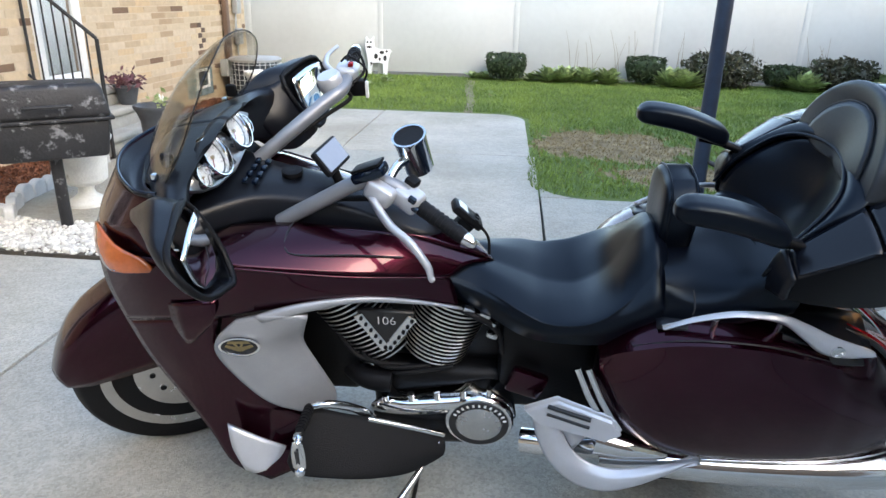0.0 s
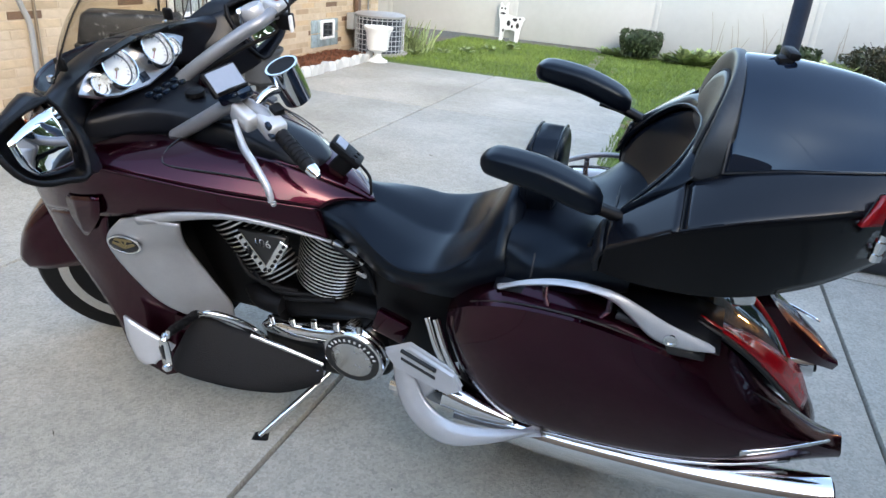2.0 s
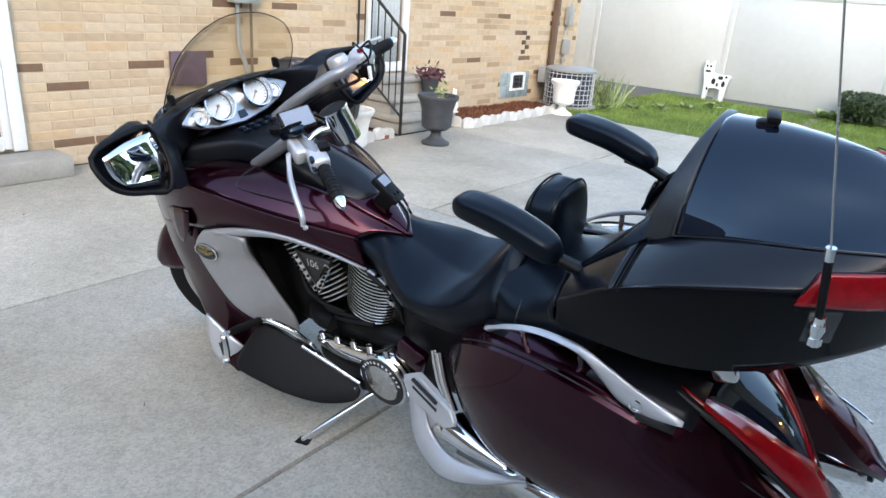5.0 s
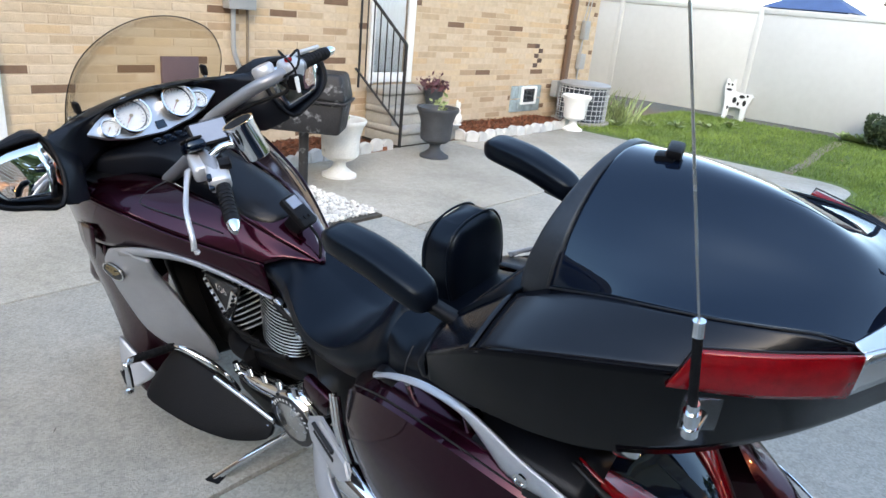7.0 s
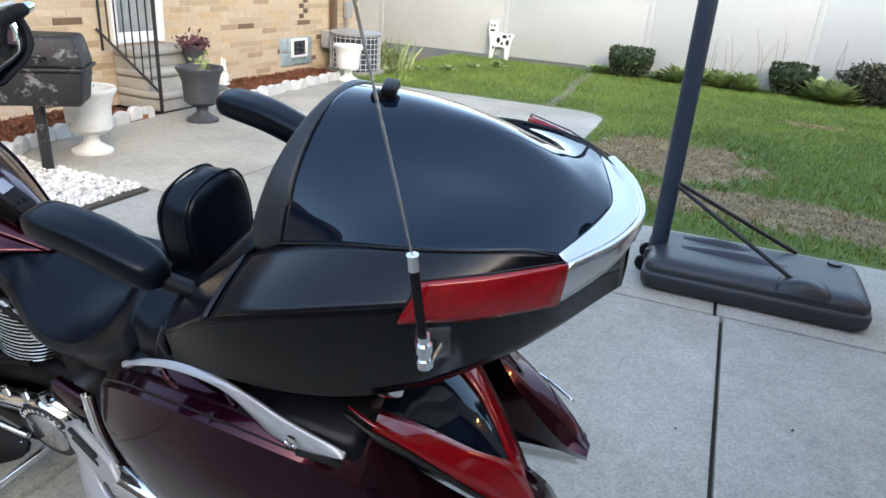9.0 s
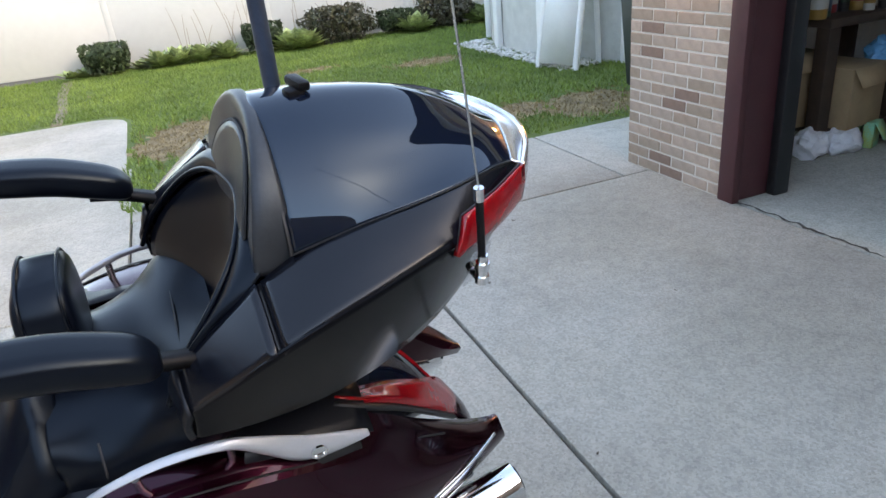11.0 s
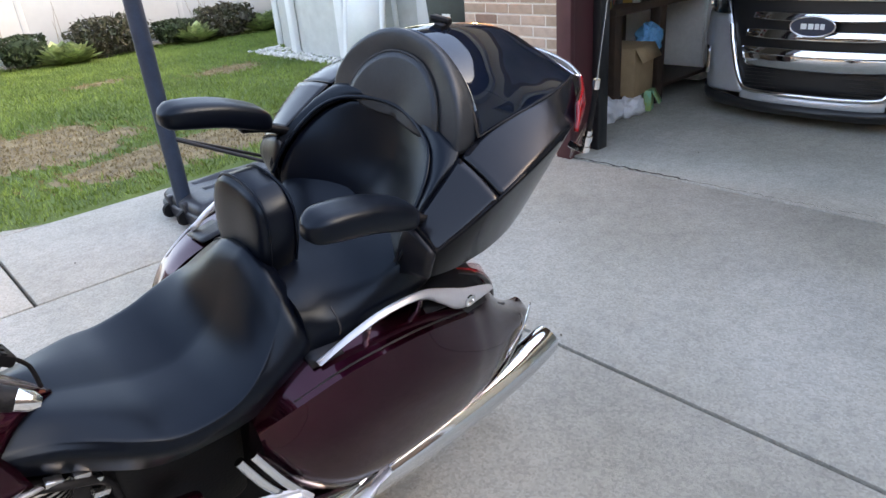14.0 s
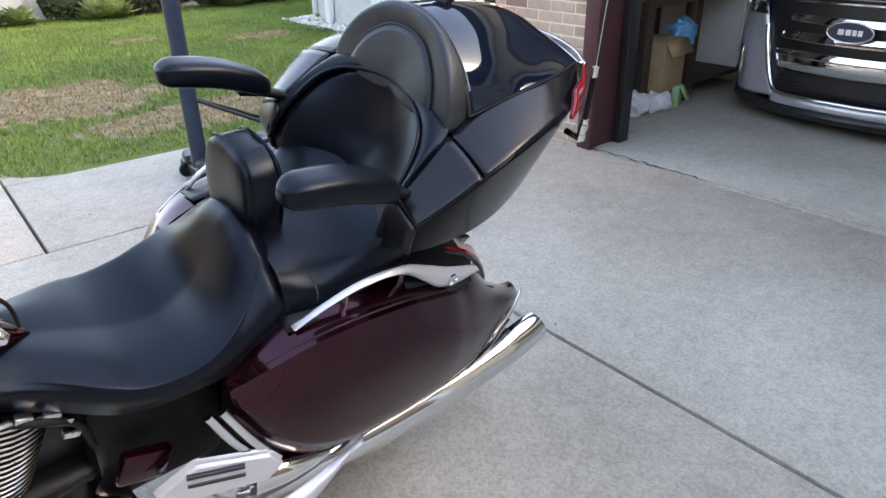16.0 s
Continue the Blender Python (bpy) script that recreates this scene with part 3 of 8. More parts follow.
def house_bricks():
    full = brick_mesh(0.03, 0.293, 0.0577)
    full.materials.append(HOUSE_BRICK)
    halfs = {}
    cv, cf, count = [], [], 0
    g = random.Random(4)
    for row in range(40):
        z = 0.034 + 0.0677 * row
        if z > 2.7:
            break
        y = -1.2 + (0.1525 if row % 2 else 0)
        while y < 10.86:
            y0, y1 = y, min(y + 0.293, 10.87)
            y += 0.303
            for e0, e1 in ((1.90, 2.85), (6.21, 6.85), (8.85, 9.57)):
                if openings((e0 + e1) / 2, z) and y1 > e0 and y0 < e1:
                    if y0 < e0 - 0.05:
                        y1 = e0 - 0.004
                    elif y1 > e1 + 0.05:
                        y0 = e1 + 0.004
                    else:
                        y1 = y0
            if y1 - y0 < 0.03:
                continue
            ox = g.uniform(-0.002, 0.002)
            near = 2.4 < y0 < 5.6 and z < 1.75
            if near and count < 300:
                count += 1
                if y1 - y0 > 0.28:
                    me = full
                else:
                    key = round(y1 - y0, 2)
                    if key not in halfs:
                        halfs[key] = brick_mesh(0.03, key, 0.0577)
                        halfs[key].materials.append(HOUSE_BRICK)
                    me = halfs[key]
                ob = new("brick", me)
                ob.parent = house
                ob.location = (-0.019 + ox, (y0 + y1) / 2, z)
            else:
                b = len(cv)
                x0, x1 = -0.02, -0.004 + ox
                for dx in (x0, x1):
                    for yy, zz in ((y0, z - 0.029), (y1, z - 0.029), (y1, z + 0.029), (y0, z + 0.029)):
                        cv.append((dx, yy, zz))
                cf += [(b + 4, b + 5, b + 6, b + 7), (b, b + 1, b + 5, b + 4), (b + 1, b + 2, b + 6, b + 5), (b + 2, b + 3, b + 7, b + 6), (b + 3, b, b + 4, b + 7)]
    fast_mesh("bricks", cv, cf, HOUSE_BRICK_FAR, kind="stuff", parent=house)


# side door with white storm door
side_door = thing("door_1", pose(HX, 6.53, 0.56), "white storm door with a curtained full-length glass pane", "door", kind="structure")
for s in (-1, 1):
    box("door_frame", (0.06, 0.07, 1.95), (0.0, s * 0.29, 0.97), WHITE, side_door)
box("bottom_rail", (0.05, 0.51, 0.10), (-0.01, 0, 0.05), WHITE, side_door)
box("top_rail", (0.05, 0.51, 0.10), (-0.01, 0, 1.87), WHITE, side_door)
CURTAIN = mat("pale_curtain", (0.76, 0.81, 0.83), 0.9, 0, 0.08, 4)
cv = [[(-0.05 + 0.012 * math.sin(i * 2.1), -0.255 + 0.51 * i / 26, z) for i in range(27)] for z in (0.1, 1.82)]
skin("curtain", cv, CURTAIN, side_door, "pleated pale curtain", nu=1, nv=2, thick=0.002)
gp = box("pane", (0.006, 0.51, 1.72), (-0.012, 0, 0.96), CLEAR, side_door, bevel=0)
gp.visible_shadow = False

# front door with white bars
front_door = thing("door_2", pose(HX, 2.375, 0.16), "white framed security door with vertical white bars over dark glass", "door", kind="structure")
for s in (-1, 1):
    box("door_frame", (0.08, 0.09, 2.2), (0.0, s * 0.43, 1.1), WHITE, front_door)
    box("stile", (0.05, 0.05, 2.1), (0.015, s * 0.355, 1.07), WHITE, front_door)
box("bottom_rail", (0.05, 0.66, 0.09), (0.012, 0, 0.055), WHITE, front_door)
box("top_rail", (0.08, 0.95, 0.08), (0.0, 0, 2.2), WHITE, front_door)
for i in range(6):
    tube("bar", [(0.02, -0.27 + 0.108 * i, 0.08), (0.02, -0.27 + 0.108 * i, 2.15)], 0.011, WHITE, front_door, n=8, smooth=1)
box("pane", (0.02, 0.70, 2.06), (-0.03, 0, 1.12), WINDOW, front_door, bevel=0)
box("door_handle", (0.03, 0.03, 0.12), (0.05, 0.36, 0.95), ALUMINIUM, front_door)
tagged(box("door_sill", (0.3, 1.35, 0.145), (HX + 0.15, 2.36, 0.0725), STEP, bevel=0.015), "low grey concrete door stoop against the house", "step", kind="structure")

# glass-block basement window
win = thing("window_1", pose(HX, 9.21, 0.285), "low glass-block basement window with a white vent pane", "window", kind="structure")
BLOCK = mat("glass_block", (0.30, 0.38, 0.40), 0.12, 0, 0.3, 20, coat=0.8, bump=0.3, bscale=40)
for i in range(4):
    for j in range(2):
        box("glass_block", (0.07, 0.172, 0.17), (-0.02, -0.27 + 0.18 * i, -0.09 + 0.18 * j), BLOCK, win, bevel=0.01)
for dy in (-0.13, 0.19):
    box("vent_frame", (0.03, 0.035, 0.23), (0.03, dy, 0.04), WHITE, win)
for dz in (-0.06, 0.15):
    box("vent_frame", (0.03, 0.32, 0.03), (0.03, 0.03, dz), WHITE, win)
box("vent_pane", (0.01, 0.28, 0.18), (0.024, 0.03, 0.045), WINDOW, win, bevel=0)

# fittings on the house wall
PURPLE = mat("faded_purple_paint", (0.13, 0.09, 0.11), 0.6, 0, 0.1, 8)
tagged(box("milk_door", (0.035, 0.315, 0.27), (HX + 0.024, 4.135, 0.675), PURPLE), "faded purple metal hatch set in the brick wall", "hatch")
GREYP = mat("grey_galvanised", (0.36, 0.37, 0.37), 0.5, 0.3, 0.1, 10)
meter = thing("electric_meter", pose(HX, 4.66, 1.2), "grey electric meter box with conduit on the brick wall", "meter")
box("meter_box", (0.1, 0.26, 0.4), (0.07, 0, 0.2), GREYP, meter)
tube("conduit", [(0.05, -0.05, 0.0), (0.05, -0.05, -0.3), (0.05, -0.02, -0.42), (0.05, 0.03, -0.6), (0.03, 0.03, -1.19)], 0.02, GREYP, meter)
tube("conduit", [(0.03, 0.10, 0.0), (0.03, 0.10, -1.19)], 0.012, mat("brown_paint", (0.2, 0.15, 0.1), 0.6), meter, smooth=1)
tagged(box("downspout", (0.07, 0.10, 2.7), (HX + 0.055, 10.07, 1.36), mat("brown_downspout", (0.13, 0.08, 0.055), 0.5), bevel=0.012), "brown metal downspout on the brick corner", "downspout")
for z0, h in ((1.1, 0.26), (0.68, 0.22)):
    ub = thing("utility_box", pose(HX, 10.46, z0), "small grey utility box on the brick wall", "utility box", "boxes on the wall")
    box("body", (0.08, 0.14, h), (0.06, 0, h / 2), GREYP, ub, bevel=0.01)
    tube("cable", [(0.03, 0.02, 0), (0.03, 0.02, -0.3), (0.03, 0.0, -0.55)], 0.008, GREYP, ub)
    tube("cable", [(0.03, -0.03, h), (0.03, 0.05, h + 0.3), (0.02, 0.16, h + 0.8)], 0.008, GREYP, ub)

# steps and rail
steps = thing("steps", pose(HX, 6.5, 0), "three worn grey concrete steps to the side door", "steps", kind="structure")
for i, (d, z, y1) in enumerate(((0.56, 0.18, 0.62), (0.42, 0.36, 0.52), (0.28, 0.54, 0.42))):
    box("tread", (d, 0.32 + y1, 0.075), (d / 2 + 0.014, (y1 - 0.32) / 2, z - 0.0375), STEP, steps, bevel=0.03, seg=3)
    box("riser", (d - 0.03, 0.32 + y1 - 0.04, 0.108), (d / 2 + 0.0, (y1 - 0.32) / 2, z - 0.128), STEP, steps, bevel=0.01)
rail = thing("stair_rail", pose(0, 0, 0), "black wrought-iron stair railing with thin balusters", "railing")
pa, pb = np.array((-3.29, 6.16, 0.0)), np.array((-3.83, 6.06, 0.57))
tube("post", [pa, pa + (0, 0, 1.0)], 0.017, IRON, rail, smooth=1, n=8)
tube("post", [pb + (0, 0, -0.05), pb + (0, 0, 0.96)], 0.012, IRON, rail, smooth=1, n=8)
tube("hand_rail", [pa + (0, 0, 1.0), pb + (0, 0, 0.93)], 0.016, IRON, rail, smooth=1, n=8)
tube("lower_rail", [pa + (0, 0, 0.19), pb + (0, 0, 0.10), pb + (-0.02, -0.03, 0.14)], 0.012, IRON, rail, smooth=1, n=8)
for i in range(1, 7):
    q = pa + (pb - pa) * i / 7
    tube("baluster", [q + (0, 0, 0.19 - 0.09 * i / 7), q + (0, 0, 1.0 - 0.07 * i / 7)], 0.007, IRON, rail, smooth=1, n=6)

# ---- planting bed along the house ----
for n0, y0, y1 in (("mulch_bed", 4.42, 5.94), ("mulch_bed_rear", 7.14, 9.5)):
    tagged(box(n0, (0.62, y1 - y0, 0.08), (HX + 0.32, (y0 + y1) / 2, 0.0), MULCH, bevel=0), "red-brown wood mulch bed against the house wall", "mulch", kind="structure")
    m = int(1500 * (y1 - y0))
    c = np.stack([rng.uniform(HX + 0.03, HX + 0.62, m), rng.uniform(y0, y1, m), rng.uniform(0.035, 0.06, m)], 1)
    v, f = leaves(rng, c, 0.022, up=0)
    v[:, 2] = np.clip(v[:, 2], 0.036, 0.09)
    fast_mesh("mulch_chips", v, f, MULCH, "loose red-brown bark chips", "mulch")
edging = thing("garden_edging", pose(0, 0, 0), "scalloped grey-white concrete edging stones along the flower bed", "edging", kind="structure")


def edge_stone():
    pts = [(-0.075, 0)] + [(0.075 * math.cos(a), 0.075 + 0.045 * math.sin(a)) for a in np.linspace(math.pi, 0, 9)] + [(0.075, 0)]
    ob = plate("edging_stone", pts, 0.055, STONE, edging, m=pose(0, 0.0275, 0, 90, 0, 0), bevel=0.008)
    return ob


first = edge_stone()
path = spline([(-2.95, 4.42, 0), (-3.12, 4.7, 0), (-3.2, 5.1, 0), (-3.24, 5.6, 0), (-3.28, 6.08, 0)], 40)
path2 = spline([(-3.3, 7.12, 0), (-3.14, 7.2, 0), (-3.16, 8.0, 0), (-3.16, 8.6, 0), (-3.2, 9.25, 0)], 60)
path3 = spline([(-3.02, 4.42, 0), (-3.45, 4.42, 0), (-3.8, 4.42, 0)], 30)
placed = 0
for pth in (path, path2, path3):
    last = None
    for i, q in enumerate(pth[:-1]):
        if last is None or np.linalg.norm(q - last) > 0.152:
            d = pth[i + 1] - q
            a = math.degrees(math.atan2(d[1], d[0]))
            ob = first if placed == 0 else first.copy()
            if placed:
                scene.collection.objects.link(ob)
            ob.matrix_basis = pose(q[0], q[1], -0.005 + 0.012 * math.sin(placed * 2.3), 4 * math.sin(placed * 1.7), 0, a + 4 * math.sin(placed * 3.1))
            placed += 1
            last = q


def pebbles(name, n, x0, x1, y0, y1, r0, r1, label):
    bm = bmesh.new()
    bmesh.ops.create_icosphere(bm, subdivisions=1, radius=1)
    bv = np.array([v.co[:] for v in bm.verts])
    bf = np.array([[v.index for v in f.verts] for f in bm.faces])
    bm.free()
    g = np.random.default_rng(int(100 * abs(x0)) + n)
    vs, fs = [], []
    for k in range(n):
        r = g.uniform(r0, r1)
        q = bv * (r * np.array([1, g.uniform(0.6, 1), g.uniform(0.45, 0.75)])) * (1 + 0.12 * g.normal(size=(len(bv), 1)))
        a = g.uniform(0, 6.28)
        q = np.stack([q[:, 0] * math.cos(a) - q[:, 1] * math.sin(a), q[:, 0] * math.sin(a) + q[:, 1] * math.cos(a), q[:, 2]], 1)
        vs.append(q + (g.uniform(x0, x1), g.uniform(y0, y1), r * 0.45 + g.uniform(-0.005, 0.02)))
        fs.append(bf + k * len(bv))
    fast_mesh(name, np.concatenate(vs), np.concatenate(fs), PEBBLE, label, "pebbles", smooth=True)


tagged(box("rock_bed", (2.1, 0.5, 0.06), (-2.8, 4.165, -0.02), JOINT, bevel=0), "soil bed under the white pebbles", "bed", kind="structure")
pebbles("white_pebbles", 4200, -3.7, -1.80, 3.93, 4.42, 0.010, 0.022, "loose white landscaping pebbles")

# ---- urns ----


def urn(at, material, label, h=0.46, r=0.185):
    t = thing("garden_urn", pose(*at), label, "urn", "garden urns")
    k, q = h / 0.46, r / 0.185
    lathe("foot", [(0.13 * q, 0), (0.13 * q, 0.02 * k), (0.10 * q, 0.035 * k), (0.055 * q, 0.07 * k), (0.045 * q, 0.10 * k), (0.055 * q, 0.13 * k)], material, t)
    lathe("bowl", [(0.05 * q, 0.128 * k), (0.10 * q, 0.14 * k), (0.135 * q, 0.17 * k), (0.14 * q, 0.22 * k), (0.145 * q, 0.33 * k), (0.165 * q, 0.40 * k), (0.185 * q, 0.43 * k),
                   (0.19 * q, 0.445 * k), (0.185 * q, 0.46 * k), (0.165 * q, 0.455 * k), (0.145 * q, 0.40 * k), (0.0, 0.39 * k)], material, t)
    lathe("soil", [(0.0, 0.405 * k), (0.145 * q, 0.402 * k), (0.14 * q, 0.395 * k)], SOIL, t, n=20)
    return t


u1 = urn((-2.72, 4.87, 0), WHITE_WORN, "white weathered pedestal urn beside the flower bed", 0.47, 0.2)
u2 = urn((-2.83, 6.17, 0), URN_DARK, "dark grey pedestal urn in front of the side steps", 0.48, 0.2)
urn((-3.07, 9.2, 0), WHITE, "plain white pedestal urn beside the air conditioner", 0.45, 0.19)
for t, k in ((u1, 14), (u2, 26)):
    c = rng.normal(0, 0.05, (k, 3)) + (0, 0, 0.47)
    v, f = leaves(rng, c, 0.03)
    for i in range(len(f)):
        mesh_part("leaf", v[4 * i:4 * i + 4], [(0, 1, 2, 3)], HOSTA, t, smooth=False)

# potted plant and rabbit statue on the steps
pot = thing("potted_plant", pose(-3.5, 6.86, 0.36), "dark pot with purple-leaved trailing plant on the step", "plant")
lathe("pot", [(0.07, 0), (0.11, 0.16), (0.12, 0.165), (0.12, 0.185), (0.1, 0.185), (0.09, 0.15), (0, 0.15)], URN_DARK, pot, n=20)
PURPLE_LEAF = mat("purple_leaf", (0.10, 0.035, 0.045), 0.6, 0, 0.4, 10, rand=0.4, island=True)
c = rng.normal(0, 1, (160, 3)) * (0.08, 0.08, 0.04) + (0, 0, 0.21)
v, f = leaves(rng, c, 0.032)
fast_mesh("foliage", v, f, PURPLE_LEAF, kind="", parent=pot)


def blob_join(name, balls, material, at, label, category):
    bm = bmesh.new()
    for (x, y, z), (rx, ry, rz) in balls:
        bmesh.ops.create_icosphere(bm, subdivisions=2, radius=1, matrix=pose(x, y, z) @ Matrix.Diagonal((rx, ry, rz, 1)))
    ob = part(name, bm, material)
    ob.matrix_basis = at
    return tagged(ob, label, category)


blob_join("rabbit_statue", [((0, 0, 0.07), (0.05, 0.06, 0.075)), ((0.01, -0.01, 0.15), (0.036, 0.042, 0.04)), ((-0.012, 0.0, 0.215), (0.013, 0.016, 0.055)),
                            ((0.02, 0.0, 0.21), (0.013, 0.016, 0.05)), ((0, 0, 0.01), (0.06, 0.065, 0.012))], WHITE_WORN, pose(-3.22, 6.95, 0.185), "small white rabbit garden statue", "statue")

# ---- air conditioner ----
ac = thing("air_conditioner", pose(-3.42, 10.0, 0), "round grey air conditioning unit with a wire guard", "air conditioner")
lathe("pad", [(0.42, 0), (0.42, 0.03), (0, 0.03)], STEP, ac, n=24)
lathe("coil", [(0.31, 0.03), (0.31, 0.50), (0, 0.50)], mat("dark_coil", (0.03, 0.04, 0.055), 0.6), ac, n=32)
lathe("lid", [(0.30, 0.50), (0.36, 0.50), (0.365, 0.53), (0.33, 0.55), (0.12, 0.56), (0, 0.56)], GREYP, ac, n=32)
WIRE = mat("guard_wire", (0.55, 0.58, 0.6), 0.5, 0.2, 0.1, 20)
for k in range(30):
    a = 2 * math.pi * k / 30
    tube("guard_wire", [(0.35 * math.cos(a), 0.35 * math.sin(a), 0.04), (0.35 * math.cos(a), 0.35 * math.sin(a), 0.51)], 0.005, WIRE, ac, n=4, smooth=1)
for k in range(7):
    ring = [(0.35 * math.cos(a), 0.35 * math.sin(a), 0.07 + 0.067 * k) for a in np.linspace(0, 2 * math.pi, 33)]
    tube("guard_ring", ring, 0.005, WIRE, ac, n=4, smooth=1)
box("service_box", (0.1, 0.14, 0.22), (-0.34, -0.2, 0.42), GREYP, ac)

# ---- charcoal grill on a post ----
grill = thing("charcoal_grill", pose(-2.52, 4.34, 0, 0, 0, 38), "sooty black charcoal grill mounted on a steel post", "grill")
tube("post", [(0, 0, -0.02), (0, 0, 0.50)], 0.035, GRILL, grill, smooth=1, n=14)
box("firebox", (0.62, 0.34, 0.22), (0, 0, 0.57), GRILL, grill, bevel=0.02, seg=3, rot=(180, 0, 0), top=0.9)
box("lid", (0.64, 0.36, 0.19), (0, 0, 0.785), GRILL, grill, bevel=0.03, seg=3, top=0.88)
box("rim", (0.66, 0.38, 0.02), (0, 0, 0.685), GRILL, grill, bevel=0.006)
tube("lid_handle", [(-0.12, -0.19, 0.76), (-0.12, -0.23, 0.77), (0.12, -0.23, 0.77), (0.12, -0.19, 0.76)], 0.01, GRILL, grill, smooth=1, n=8)
# ---- cow figure ----


def cow():
    pts = [(-0.20, 0.0), (-0.13, 0.0), (-0.12, 0.2), (-0.02, 0.22), (0.08, 0.2), (0.09, 0.0), (0.16, 0.0), (0.18, 0.25), (0.22, 0.4), (0.25, 0.42), (0.20, 0.46), (0.05, 0.45),
           (-0.08, 0.48), (-0.10, 0.6), (-0.09, 0.68), (-0.12, 0.66), (-0.14, 0.62), (-0.2, 0.62), (-0.22, 0.67), (-0.25, 0.66), (-0.24, 0.6), (-0.26, 0.54), (-0.24, 0.42), (-0.22, 0.36), (-0.2, 0.2)]
    ob = plate("cow_figure", pts, 0.05, WHITE, m=pose(0, 0.025, 0, 90, 0, 0), bevel=0.004)
    bm = bmesh.new()
    bm.from_mesh(ob.data)
    for x, z, rx, rz in ((-0.05, 0.33, 0.035, 0.05), (0.06, 0.4, 0.045, 0.03), (0.12, 0.3, 0.03, 0.05), (0.15, 0.42, 0.02, 0.02), (-0.205, 0.575, 0.018, 0.02), (-0.145, 0.575, 0.018, 0.02),
                         (-0.14, 0.2, 0.015, 0.03), (0.02, 0.28, 0.02, 0.03), (-0.175, 0.49, 0.05, 0.02)):
        d = bmesh.ops.create_circle(bm, cap_ends=True, radius=1, segments=14, matrix=pose(x, -0.0275, z, 90, 0, 0) @ Matrix.Diagonal((rx, rz, 1, 1)))
        for f in {f for v in d["verts"] for f in v.link_faces}:
            f.material_index = 1
    bm.to_mesh(ob.data)
    bm.free()
    ob.data.materials.append(CAR_BLACK)
    ob.matrix_basis = pose(-2.35, 13.36, 0, -4, 0, 0)
    tagged(ob, "flat white cow figure with black spots leaning by the fence", "figure")


cow()

# ---- shrubs, hostas and stalks along the fence ----


def shrub(at, rx, rz, seed, label):
    g = np.random.default_rng(seed)
    n = 1500
    d = g.normal(size=(n, 3))
    d /= np.abs(d).max(axis=1)[:, None] ** 0.75 * np.linalg.norm(d, axis=1)[:, None] ** 0.25
    c = d * (rx, rx * 0.8, rz / 2) * (0.86 + 0.16 * g.random((n, 1)))
    c[:, :2] *= (0.82 + 0.22 * (c[:, 2:] / rz + 0.5))
    c[:, 2] += rz / 2 + 0.06
    t = thing("clipped_shrub", pose(*at), label, "shrub", "clipped shrubs")
    v, f = leaves(g, c, 0.035)
    fast_mesh("foliage", v, f, HEDGE, kind="", parent=t)
    bm = bmesh.new()
    bmesh.ops.create_icosphere(bm, subdivisions=3, radius=1, matrix=pose(0, 0, rz / 2 + 0.06) @ Matrix.Diagonal((rx * 0.84, rx * 0.66, rz * 0.43, 1)))
    part("inner_mass", bm, HEDGE, t)
    tube("stem", [(0, 0, 0), (0.01, 0, 0.15)], 0.02, SOIL, t, n=6, smooth=1)


def bush(at, rx, rz, seed, label):
    g = np.random.default_rng(seed)
    t = thing("bush", pose(*at), label, "bush", "loose bushes")
    n = 2600
    d = g.normal(size=(n, 3))
    d /= np.linalg.norm(d, axis=1)[:, None]
    lump = np.array([1 + 0.35 * noise.noise(Vector(q * 2.2) + Vector((seed, 0, 0))) for q in d])[:, None]
    c = d * (rx, rx * 0.7, rz / 2) * lump * (0.55 + 0.5 * g.random((n, 1)) ** 0.5)
    c[:, 2] = np.maximum(c[:, 2] + rz * 0.48, 0.03)
    v, f = leaves(g, c, 0.04)
    fast_mesh("foliage", v, f, BUSH, kind="", parent=t)
    for k in range(14):
        a, e = g.uniform(0, 6.28), g.uniform(0.4, 0.95)
        tip = np.array((math.cos(a) * rx * e * 0.8, math.sin(a) * rx * 0.5, rz * g.uniform(0.75, 1.1)))
        tube("twig", [(0, 0, 0), tip * (0.4, 0.4, 0.55), tip], [0.009, 0.003], TWIG, t, n=5, smooth=3)


for i, (x, y, rx, rz) in enumerate(((0.0, 13.02, 0.36, 0.42), (2.4, 13.05, 0.33, 0.42), (4.72, 13.05, 0.32, 0.34))):
    shrub((x, y, 0), rx, rz, 20 + i, "dark green shrub clipped into a block before the fence")
bush((3.68, 13.0, 0), 0.62, 0.62, 31, "loose reddish-green bush before the fence")
bush((5.62, 13.0, 0), 0.56, 0.55, 32, "loose reddish-green bush before the fence")
bush((7.3, 13.0, 0), 0.4, 0.4, 33, "loose reddish-green bush before the fence")


# broad clumps standing in the gaps between the bushes
HOSTA_SPOTS = ((2.78, 12.74), (3.0, 12.68), (4.96, 12.72), (6.25, 12.8), (6.6, 12.88))


